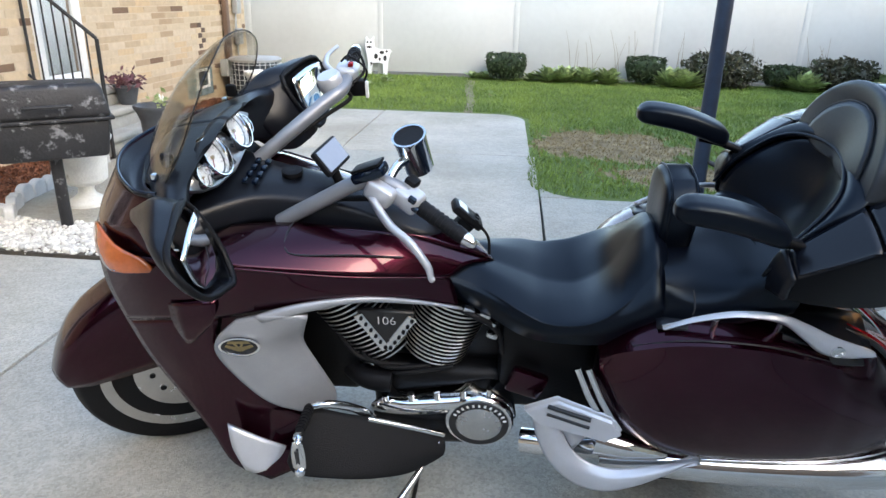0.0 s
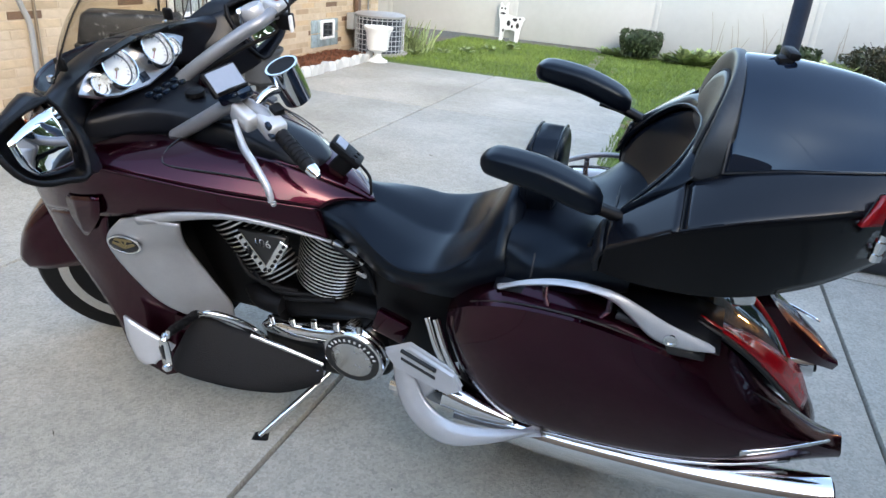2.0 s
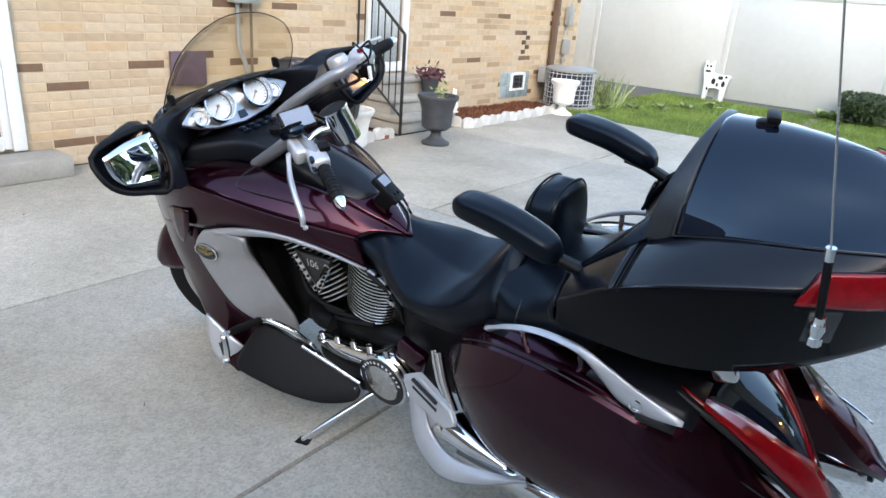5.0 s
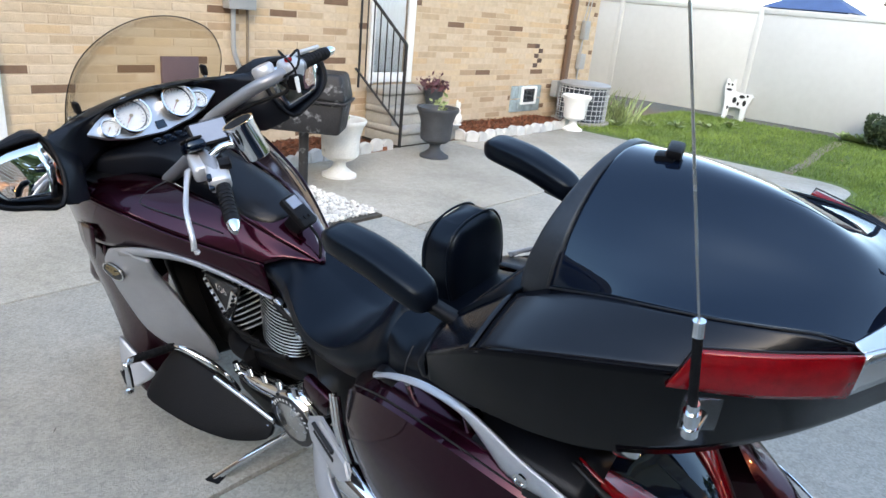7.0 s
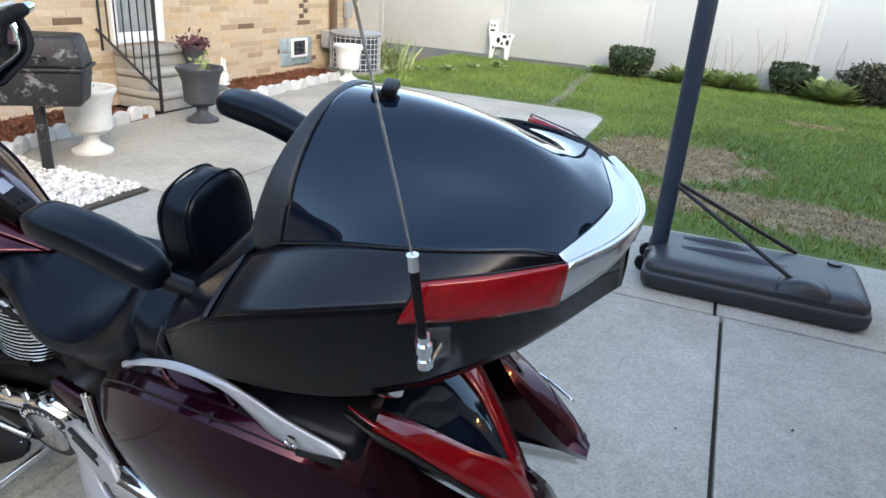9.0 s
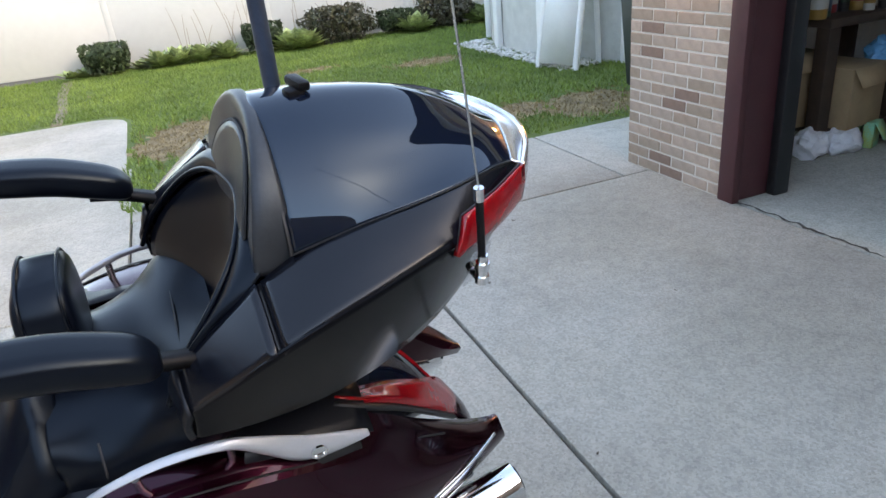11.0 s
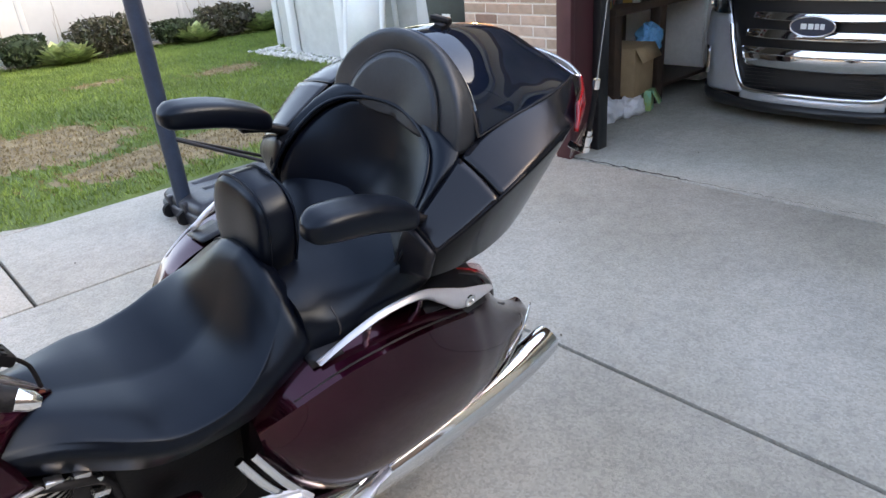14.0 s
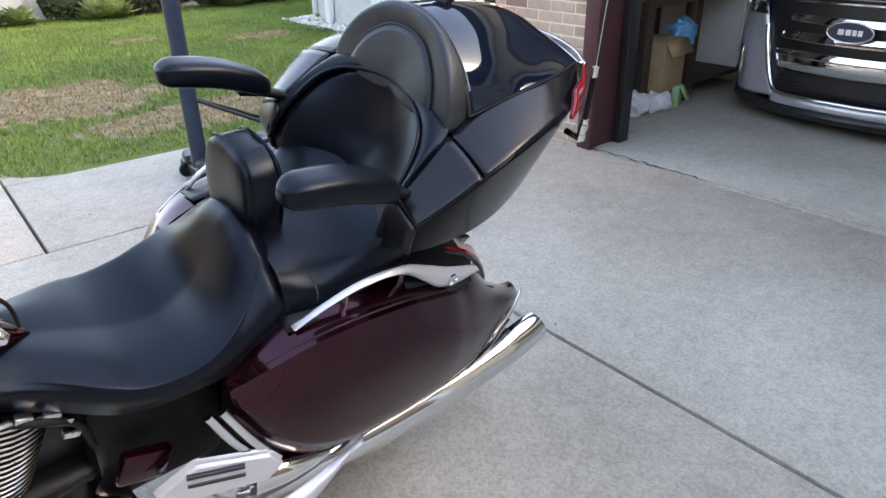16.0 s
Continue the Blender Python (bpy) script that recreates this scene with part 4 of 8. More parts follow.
def hosta(at, r, h, seed, n=46):
    g = np.random.default_rng(seed)
    vs, fs = [], []
    for k in range(n):
        a, e, ln = g.uniform(0, 6.28), g.uniform(0.35, 1.35), r * g.uniform(0.55, 1.1)
        d = np.array((math.cos(a) * math.cos(e), math.sin(a) * math.cos(e), math.sin(e)))
        s = np.array((-math.sin(a), math.cos(a), 0)) * ln * 0.17
        b = np.array((0, 0, 0.02))
        mid, tip = d * ln * 0.6 * (1, 1, h / r), d * ln * (1, 1, 0.75 * h / r)
        i = len(vs)
        vs += [b, mid - s, tip, mid + s]
        fs.append((i, i + 1, i + 2, i + 3))
    ob = fast_mesh("hosta", vs, fs, HOSTA, "light green variegated hosta clump along the fence", "plant", "")
    ob["group"] = "hostas"
    ob.matrix_basis = pose(*at)


for k in range(22):
    x = 0.75 + 0.33 * k
    if min(abs(x - q) for q in (2.4, 4.72, 3.7, 5.62)) > 0.42:
        hosta((x + 0.05 * math.sin(k * 5), 12.95 + 0.12 * math.sin(k * 3.3), 0), 0.40, 0.42, 50 + k, 120)
for k, (x, y) in enumerate(HOSTA_SPOTS):
    hosta((x, y, 0), 0.46, 0.46, 140 + k, 150)
for k, x in enumerate((-0.55, -0.35, 0.45)):
    hosta((x, 13.1, 0), 0.28, 0.22, 90 + k)
stalks = thing("dry_stalks", pose(0, 13.25, 0), "tall thin dry flower stalks before the fence", "stalks")
g = np.random.default_rng(5)
for x0 in (1.15, 1.45, 1.9, 2.15, 2.95, 4.2, 5.2, 5.4, 6.8, 7.2):
    for k in range(3):
        h = g.uniform(0.5, 0.95)
        dx = g.normal(0, 0.1)
        tube("stalk", [(x0 + 0.05 * k, 0, 0), (x0 + 0.05 * k + dx * 0.4, 0, h * 0.6), (x0 + 0.05 * k + dx, 0.02, h)], [0.006, 0.003], STALK, stalks, n=4, smooth=3)
iris = thing("iris_plants", pose(-3.2, 10.75, 0), "tall sword-leaved green plants by the air conditioner", "plant")
vs, fs = [], []
for k in range(150):
    x, y, a, h = g.uniform(-0.3, 0.3), g.uniform(-0.35, 0.2), g.uniform(0, 6.28), g.uniform(0.22, 0.5) * (1 if g.random() < 0.6 else 0.5)
    dx, dy = g.normal(0, 0.12, 2)
    i = len(vs)
    s = np.array((math.cos(a), math.sin(a), 0)) * 0.014
    b = np.array((x, y, 0))
    vs += [b - s, b + s, b + (dx * 0.5, dy * 0.5, h * 0.6) + s, b + (dx, dy, h), b + (dx * 0.5, dy * 0.5, h * 0.6) - s]
    fs.append((i, i + 1, i + 2, i + 3))
    fs.append((i, i + 2, i + 3, i + 4))
fast_mesh("foliage", vs, fs, HOSTA, kind="", parent=iris)
for k in range(5):
    hosta((-2.9 + 0.22 * k, 10.2 + 0.5 * k, 0), 0.2, 0.16, 120 + k, 26)

# ---- basketball hoop pole and base ----
hoop = thing("basketball_stand", pose(0, 0, 0), "dark blue-black steel pole on a black water-filled plastic base", "basketball stand")
rows = []
for z, ins in ((0.0, 0.035), (0.02, 0.008), (0.05, 0.0), (0.085, 0.0), (0.095, 0.01), (0.10, 0.012), (0.125, 0.012), (0.150, 0.035), (0.162, 0.075), (0.165, 0.12)):
    x0, x1, y0, y1 = 1.255 + ins, 2.285 - ins, 4.55 + ins, 5.12 - ins
    c = 0.10 if z < 0.14 else 0.07
    rows.append([(x0 + c, y0, z), ((x0 + x1) / 2, y0, z), (x1 - c, y0, z), (x1 - 0.02, y0 + 0.02, z), (x1, y0 + c, z), (x1, y1 - c, z), (x1 - 0.02, y1 - 0.02, z), (x1 - c, y1, z), ((x0 + x1) / 2, y1, z), (x0 + c, y1, z), (x0 + 0.02, y1 - 0.02, z), (x0, y1 - c, z), (x0, y0 + c, z), (x0 + 0.02, y0 + 0.02, z)])
skin("base", rows, BASE_PLASTIC, hoop, nu=2, nv=3, closed=True, angle=50)
for y, w in ((4.83, 0.5), (4.98, 0.34)):
    skin("moulded_rib", [[(1.42, y - 0.04, 0.160), (1.42, y, 0.172), (1.42, y + 0.04, 0.160)], [(1.42 + w * 0.6, y - 0.05, 0.162), (1.42 + w * 0.6, y, 0.188), (1.42 + w * 0.6, y + 0.05, 0.162)], [(1.42 + w, y - 0.06, 0.160), (1.42 + w, y, 0.167), (1.42 + w, y + 0.06, 0.160)]], BASE_PLASTIC, hoop, nu=5, nv=4, thick=0.01)
skin("moulded_hump", [[(1.86, 4.56, 0.12), (1.98, 4.55, 0.12), (2.10, 4.56, 0.12)], [(1.87, 4.60, 0.165), (1.98, 4.59, 0.192), (2.09, 4.60, 0.165)], [(1.88, 4.72, 0.162), (1.98, 4.72, 0.172), (2.08, 4.72, 0.162)]], BASE_PLASTIC, hoop, nu=5, nv=4, thick=0.01)
lathe("filler_cap", [(0.035, 0), (0.035, 0.015), (0, 0.015)], BASE_PLASTIC, hoop, m=pose(2.15, 5.0, 0.16), n=16)
tube("pole", [(1.305, 4.86, 0.08), (1.305, 4.875, 3.2)], 0.045, POLE, hoop, smooth=1, n=20)
tube("strut", [(1.31, 4.85, 0.49), (2.0, 4.62, 0.14)], 0.011, IRON, hoop, smooth=1, n=8)
tube("strut", [(1.31, 4.89, 0.49), (1.98, 5.08, 0.16)], 0.011, IRON, hoop, smooth=1, n=8)
for dy in (-0.1, 0.1):
    lathe("wheel", [(0.0, -0.015), (0.04, -0.015), (0.045, 0), (0.04, 0.015), (0, 0.015)], RUBBER, hoop, m=pose(1.25, 4.86 + dy, 0.06, 90, 0, 0), n=16)
    box("wheel_fork", (0.05, 0.05, 0.09), (1.275, 4.86 + dy, 0.1), BASE_PLASTIC, hoop, bevel=0.01)

# ---- above-ground pool ----
pool = thing("swimming_pool", pose(8.4, 9.15, 0), "round above-ground pool with white posts and blue mosaic band", "pool")
R = 3.35
lathe("wall", [(R - 0.02, 0), (R, 0), (R, 0.82), (R - 0.02, 0.82)], POOL_WALL, pool, n=72)
lathe("mosaic_band", [(R - 0.05, 0.82), (R - 0.004, 0.82), (R - 0.004, 1.25), (R - 0.05, 1.25)], MOSAIC, pool, n=72)
lathe("top_ledge", [(R - 0.14, 1.25), (R + 0.1, 1.25), (R + 0.1, 1.29), (R - 0.14, 1.30)], WHITE, pool, n=72)
lathe("water", [(0, 1.12), (R - 0.05, 1.12), (R - 0.06, 1.1)], mat("pool_water", (0.1, 0.3, 0.36), 0.05), pool, n=48)
for k in range(18):
    a = 2 * math.pi * (k + 0.52) / 18
    box("upright", (0.09, 0.16, 1.25), ((R + 0.045) * math.cos(a), (R + 0.045) * math.sin(a), 0.625), WHITE, pool, bevel=0.025, rot=(0, 0, math.degrees(a)), seg=3)
pebbles("pool_pebbles", 900, 4.75, 5.25, 7.6, 10.6, 0.015, 0.035, "white stones round the pool foot")
ladder = thing("pool_ladder", pose(4.78, 7.78, 0, 0, 0, 20), "white plastic pool ladder with a flat panel", "ladder")
for s in (-1, 1):
    tube("side_rail", [(0, s * 0.26, 0), (0.3, s * 0.24, 1.55)], 0.035, WHITE, ladder, smooth=1, n=10)
skin("panel", [[(-0.02, -0.23, 0.06), (-0.02, 0.23, 0.06)], [(0.28, -0.215, 1.5), (0.28, 0.215, 1.5)]], WHITE, ladder, nu=2, nv=2, thick=0.02)
for k in range(5):
    tube("rung", [(0.1 + 0.055 * k, -0.25, 0.25 + 0.28 * k), (0.1 + 0.055 * k, 0.25, 0.25 + 0.28 * k)], 0.016, WHITE, ladder, smooth=1, n=8)
tube("rear_leg", [(0.42, 0.26, 0), (0.34, 0.24, 1.5)], 0.03, WHITE, ladder, smooth=1)
tube("rear_leg", [(0.42, -0.26, 0), (0.34, -0.24, 1.5)], 0.03, WHITE, ladder, smooth=1)

wheelie = thing("trash_bin", pose(4.92, 6.25, 0, 0, 0, 10), "dark green wheeled trash bin beside the garage", "trash bin")
box("body", (0.5, 0.5, 0.84), (0, 0, 0.45), BIN, wheelie, bevel=0.03, rot=(180, 0, 0), top=0.8)
box("lid", (0.58, 0.56, 0.07), (0, 0, 0.905), BIN, wheelie, bevel=0.025)
box("rim", (0.55, 0.55, 0.05), (0, 0, 0.85), BIN, wheelie, bevel=0.012)
box("label_mark", (0.004, 0.1, 0.16), (-0.236, 0, 0.6), WHITE, wheelie, "white oval marking", bevel=0)
for s in (-1, 1):
    lathe("wheel", [(0, -0.03), (0.09, -0.03), (0.1, 0), (0.09, 0.03), (0, 0.03)], RUBBER, wheelie, m=pose(0.2, s * 0.22, 0.1, 90, 0, 0), n=18)

# ---- garage ----
GX = 3.42
garage = thing("garage", pose(0, 0, 0), "brick garage with an open door and dark red jamb", "garage", kind="structure")
box("wall", (0.221, 0.81, 2.9), (GX + 0.1035, 4.2325, 1.45), PIER_MORTAR, garage, bevel=0)
box("wall", (5.6, 0.2, 2.9), (GX + 2.9, 4.61, 1.45), MORTAR, garage, bevel=0)
box("wall", (0.2, 12, 2.9), (9.0, -1.2, 1.45), DRYWALL, garage, bevel=0)
box("wall", (5.6, 0.2, 2.9), (6.2, -2.6, 1.45), DRYWALL, garage, bevel=0)
box("wall", (0.2, 1.5, 2.9), (GX + 0.115, -1.85, 1.45), MORTAR, garage, bevel=0)
box("header", (0.2, 5.0, 0.4), (GX + 0.12, 1.3, 2.70), MORTAR, garage, bevel=0)
box("drywall_lining", (5.2, 0.02, 2.7), (6.3, 4.50, 1.36), DRYWALL, garage, bevel=0)
tagged(box("ceiling", (5.8, 7.3, 0.12), (6.2, 1.0, 2.86), DRYWALL, bevel=0), "plain pale garage ceiling", "ceiling", kind="structure")
# out of view; gable height assumed, to darken the eastern sky in reflections
gable = thing("garage_roof", pose(6.2, 1.0, 2.95), "assumed brown gable roof of the garage, out of view, darkening reflections", "roof", kind="structure")
mesh_part("roof_slope", [(-3.3, -4.1, 0), (3.3, -4.1, 0), (3.3, 4.1, 0), (-3.3, 4.1, 0), (0, -4.1, 1.75), (0, 4.1, 1.75)], [(0, 4, 5, 3), (1, 2, 5, 4), (0, 1, 4), (2, 3, 5), (3, 2, 1, 0)], ROOF, gable, smooth=False)
box("jamb", (0.34, 0.055, 2.5), (GX + 0.16, 3.772, 1.25), JAMB, garage, bevel=0.006)
box("jamb_trim", (0.05, 0.11, 2.5), (GX - 0.01, 3.775, 1.25), JAMB, garage, bevel=0.008)
box("inner_stop", (0.10, 0.06, 2.5), (GX + 0.27, 3.715, 1.25), CAR_BLACK, garage, bevel=0.008)


def pier_bricks():
    me = {}
    for row in range(42):
        z = 0.034 + 0.0677 * row
        y, k = 3.835, 0
        cuts = [0.193, 0.193, 0.193, 0.193] if row % 2 else [0.0915, 0.193, 0.193, 0.193, 0.0915]
        for ln in cuts:
            if ln not in me:
                me[ln] = brick_mesh(0.03, ln, 0.0577)
                me[ln].materials.append(PIER_BRICK)
            ob = new("brick", me[ln])
            ob.parent = garage
            ob.matrix_basis = pose(GX + 0.004 + 0.0015 * math.sin(row * 7 + k), y + ln / 2, z, 0, 0, 180)
            y += ln + 0.01
            k += 1


# warm lantern on the pier, lit at dusk
lantern = thing("wall_lantern", pose(GX - 0.011, 4.19, 1.52), "small black wall lantern glowing warm on the brick pier", "lantern")
box("backplate", (0.02, 0.12, 0.22), (-0.01, 0, 0.12), IRON, lantern, bevel=0.006)
tube("arm", [(-0.01, 0, 0.2), (-0.08, 0, 0.24), (-0.11, 0, 0.2)], 0.008, IRON, lantern, n=8)
box("cap", (0.13, 0.13, 0.03), (-0.11, 0, 0.19), IRON, lantern, bevel=0.006, top=0.5)
for sx in (-1, 1):
    for sy in (-1, 1):
        tube("corner_bar", [(-0.11 + sx * 0.045, sy * 0.045, 0.0), (-0.11 + sx * 0.055, sy * 0.055, 0.18)], 0.005, IRON, lantern, n=6, smooth=1)
GLOW = bpy.data.materials.new("lit_bulb")
GLOW.use_nodes = True
GLOW.node_tree.nodes["Principled BSDF"].inputs["Emission Color"].default_value = (1.0, 0.55, 0.2, 1)
GLOW.node_tree.nodes["Principled BSDF"].inputs["Emission Strength"].default_value = 65.0
lathe("bulb", [(0, 0), (0.022, 0.012), (0.028, 0.04), (0.018, 0.075), (0.012, 0.09), (0, 0.095)], GLOW, lantern, "warm glowing bulb", n=16, m=pose(-0.11, 0, 0.04))

# workbench and clutter along the garage wall
bench = thing("workbench", pose(4.95, 4.25, 0), "dark wooden workbench crowded with bottles and cans", "workbench")
box("top", (1.7, 0.46, 0.05), (0.2, 0, 0.775), WOOD_DARK, bench)
box("shelf", (1.6, 0.44, 0.03), (0.2, 0, 0.13), WOOD_DARK, bench)
for x in (-0.6, 0.0, 1.0):
    box("leg", (0.09, 0.09, 0.75), (x, -0.18, 0.375), WOOD_DARK, bench)
    box("leg", (0.09, 0.09, 0.75), (x, 0.18, 0.375), WOOD_DARK, bench)
wall_shelf = tagged(box("wall_shelf", (1.7, 0.28, 0.03), (5.1, 4.34, 1.22), WOOD_DARK), "dark wall shelf above the bench", "shelf")
cabinet = thing("white_cabinet", pose(5.85, 4.28, 0), "plain white storage cabinet with doors", "cabinet")
box("body", (0.6, 0.4, 0.74), (0.15, 0, 0.4), DRYWALL, cabinet)
box("door", (0.28, 0.02, 0.66), (0.0, -0.21, 0.4), DRYWALL, cabinet)
box("door", (0.28, 0.02, 0.66), (0.3, -0.21, 0.4), DRYWALL, cabinet)
g = random.Random(12)
HUES = [(0.28, 0.03, 0.025), (0.03, 0.05, 0.16), (0.4, 0.39, 0.36), (0.02, 0.02, 0.022), (0.25, 0.14, 0.03), (0.03, 0.06, 0.04), (0.14, 0.08, 0.05), (0.05, 0.08, 0.12)]
HUE_MATS = [mat("label_colour", h, 0.45, 0, 0.15, 20) for h in HUES]


def bottle(at, r, h, k):
    t = thing("bottle", pose(*at), "coloured plastic bottle standing on the bench", "bottle", "bench clutter")
    lathe("body", [(r * 0.95, 0), (r, 0.01), (r, h * 0.7), (r * 0.45, h * 0.86), (r * 0.4, h * 0.9)], HUE_MATS[k], t, n=14)
    lathe("cap", [(r * 0.45, h * 0.9), (r * 0.45, h), (0, h)], HUE_MATS[(k + 3) % 8], t, n=12)
    lathe("label_band", [(r * 1.01, h * 0.2), (r * 1.015, h * 0.22), (r * 1.015, h * 0.55), (r * 1.01, h * 0.57)], HUE_MATS[(k + 2) % 8], t, n=14)


for i in range(34):
    bottle((4.25 + 0.045 * i + g.uniform(-0.02, 0.02), 4.25 + g.uniform(-0.17, 0.15), 0.80), g.uniform(0.025, 0.05), g.uniform(0.13, 0.32), g.randrange(8))
for i in range(16):
    bottle((4.4 + 0.09 * i, 4.34 + g.uniform(-0.06, 0.06), 1.235), g.uniform(0.03, 0.05), g.uniform(0.15, 0.28), g.randrange(8))


# brown sheet added over the pale lining so the wall reads darker
PLY = mat("dull_brown_sheet", (0.26, 0.22, 0.18), 0.85, 0, 0.2, 5)
tagged(box("bench_wall_sheet", (2.1, 0.02, 1.5), (5.05, 4.482, 1.45), PLY, bevel=0), "flat brown sheet added to make the wall behind the bench darker", "board")


def crate(at, size, rz, k, label):
    t = thing("packed_box", pose(*at, 0, 0, rz), label, "box", "boxes on the bench")
    box("body", size, (0, 0, size[2] / 2), HUE_MATS[k], t, bevel=0.004)
    box("label_band", (size[0] * 0.7, 0.002, size[2] * 0.45), (0, -size[1] / 2 - 0.0005, size[2] * 0.5), HUE_MATS[(k + 2) % 8], t, bevel=0)
    box("lid", (size[0] * 1.02, size[1] * 1.02, 0.02), (0, 0, size[2]), HUE_MATS[(k + 1) % 8], t, bevel=0.003)


for x, y, z, sx, sz, k in ((4.28, 4.34, 0.80, 0.16, 0.26, 4), (4.46, 4.38, 0.80, 0.2, 0.16, 2), (4.98, 4.38, 0.80, 0.22, 0.2, 6), (5.22, 4.36, 0.80, 0.18, 0.3, 4), (5.5, 4.38, 0.80, 0.24, 0.22, 3),
                           (4.5, 4.36, 1.235, 0.24, 0.2, 3), (4.82, 4.36, 1.235, 0.2, 0.26, 6), (5.3, 4.36, 1.235, 0.26, 0.22, 0), (5.62, 4.36, 1.235, 0.2, 0.24, 2)):
    crate((x, y, z), (sx, 0.16, sz), 7 * math.sin(9 * x), k, "dull packed box among the bottles on the shelf")
for n in range(6):
    t = thing("tin", pose(4.72, 4.2, 0.80 + 0.052 * n), "flat red and gold tin stacked on the bench", "tin", "stacked tins")
    lathe("body", [(0.058, 0), (0.06, 0.006), (0.06, 0.044), (0.058, 0.05), (0, 0.05)], HUE_MATS[0 if n % 3 else 4], t, n=18)


def carton(at, size, rz, label, material):
    t = thing("carton", pose(*at, 0, 0, rz), label, "box", "boxes under the bench")
    sx, sy, sz = size
    box("body", (sx, sy, sz), (0, 0, sz / 2), material, t, bevel=0.004)
    for s in (-1, 1):
        skin("flap", [[(-sx / 2, s * sy / 2, sz), (sx / 2, s * sy / 2, sz)], [(-sx / 2, s * (sy / 2 + 0.06), sz - 0.1), (sx / 2, s * (sy / 2 + 0.06), sz - 0.1)]], material, t, nu=1, nv=1, thick=0.004)


carton((4.6, 4.12, 0.15), (0.34, 0.3, 0.36), 8, "open brown cardboard box with folded flaps", CARDBOARD)
carton((4.36, 4.3, 0.15), (0.2, 0.26, 0.45), -6, "tall brown cardboard box", CARDBOARD)
YELLOW = mat("yellow_green_print", (0.55, 0.5, 0.05), 0.5, 0, 0.3, 12, alt=(0.1, 0.45, 0.35))
carton((4.72, 3.98, 0), (0.12, 0.06, 0.16), 20, "small yellow and green printed carton", YELLOW)
BAGS = mat("white_plastic_bag", (0.7, 0.7, 0.72), 0.4, 0, 0.08, 10)


def bag(at, s, seed, material, label):
    bm = bmesh.new()
    bmesh.ops.create_icosphere(bm, subdivisions=4, radius=1)
    for v in bm.verts:
        k = 1 + 0.28 * noise.noise(v.co * 2.2 + Vector((seed, 0, 0))) + 0.12 * noise.noise(v.co * 6 + Vector((0, seed, 0)))
        v.co = Vector((v.co.x * s[0], v.co.y * s[1], max(v.co.z, -0.75) * s[2])) * k
        v.co.z = max(v.co.z + s[2] * 0.75, 0)
    ob = part("plastic_bag", bm, material)
    ob.matrix_basis = pose(*at)
    tagged(ob, label, "bag", "bags on the garage floor")


bag((4.3, 4.05, 0), (0.12, 0.1, 0.1), 1, BAGS, "crumpled white plastic bag on the garage floor")
bag((4.5, 4.0, 0), (0.13, 0.09, 0.09), 2, BAGS, "crumpled white plastic bag on the garage floor")
bag((4.88, 4.1, 0.42), (0.11, 0.1, 0.12), 3, mat("blue_plastic_bag", (0.08, 0.32, 0.55), 0.4, 0, 0.2, 10), "bright blue crumpled bag hanging under the bench")
bag((4.80, 4.12, 0.15), (0.07, 0.07, 0.15), 4, mat("green_bag", (0.12, 0.16, 0.05), 0.5, 0, 0.2, 10), "dull green bag under the bench")

# ---- unseen trees and wall, added behind the camera to darken reflections ----
g = np.random.default_rng(77)
c = []
for k in range(26):
    q = np.array((-26 + 2.1 * k + g.normal(0, 0.6), -17 + g.normal(0, 1.5), g.uniform(2.0, 3.2)))
    d = g.normal(size=(260, 3))
    d /= np.linalg.norm(d, axis=1)[:, None]
    c.append(q + d * (1.9, 1.6, g.uniform(1.8, 3.2)) * g.uniform(0.5, 1.0, (260, 1)))
v, f = leaves(g, np.concatenate(c), 0.42)
fast_mesh("far_trees", v, f, TREE, "row of leafy trees added behind the camera, out of view", "trees")
wall_south = box("wall_south", (24, 0.3, 4.6), (-1, -6.2, 2.3), mat("brown_plain_brick", (0.22, 0.14, 0.10), 0.9, 0, 0.2, 3, bump=0.4, bscale=40), None, bevel=0.01)
tagged(wall_south, "plain brown wall added behind the camera to darken reflections, out of view", "wall", kind="structure")

# worn joint along the garage door line
g2 = np.random.default_rng(5)
ys = np.linspace(3.75, 2.0, 60)
pts = [(3.44 + 0.02 * (3.75 - y) + g2.normal(0, 0.008), y, 0.0015) for y in ys]
wid = [max(0.0012, (0.0075 if y > 2.9 else 0.0018) * g2.uniform(0.3, 1.6)) for y in ys]
vs = [(x - w, y, z) for (x, y, z), w in zip(pts, wid)] + [(x + w, y, z) for (x, y, z), w in zip(pts, wid)]
n = len(pts)
crack = mesh_part("threshold_crack", vs, [(i, i + 1, n + i + 1, n + i) for i in range(n - 1)], JOINT, None, smooth=False)
tagged(crack, "dark worn joint in the concrete along the garage door", "crack", kind="structure")

# trees beyond the garage and pool
c = []
for k in range(16):
    q = np.array((13.5 + g2.normal(0, 1.0) + 0.12 * k, -6 + 2.4 * k, g2.uniform(3.5, 5.5)))
    d = g2.normal(size=(300, 3))
    d /= np.linalg.norm(d, axis=1)[:, None]
    c.append(q + d * (1.7, 2.0, g2.uniform(2.4, 3.6)) * g2.uniform(0.5, 1.0, (300, 1)))
v, f = leaves(g2, np.concatenate(c), 0.42)
fast_mesh("tree_row_east", v, f, TREE, "row of leafy trees beyond the garage", "trees")

# five dark header bricks by the house corner
DARK_BRICK = mat("dark_brown_brick", (0.10, 0.065, 0.05), 0.9, 0, 0.2, 20, bump=0.4)
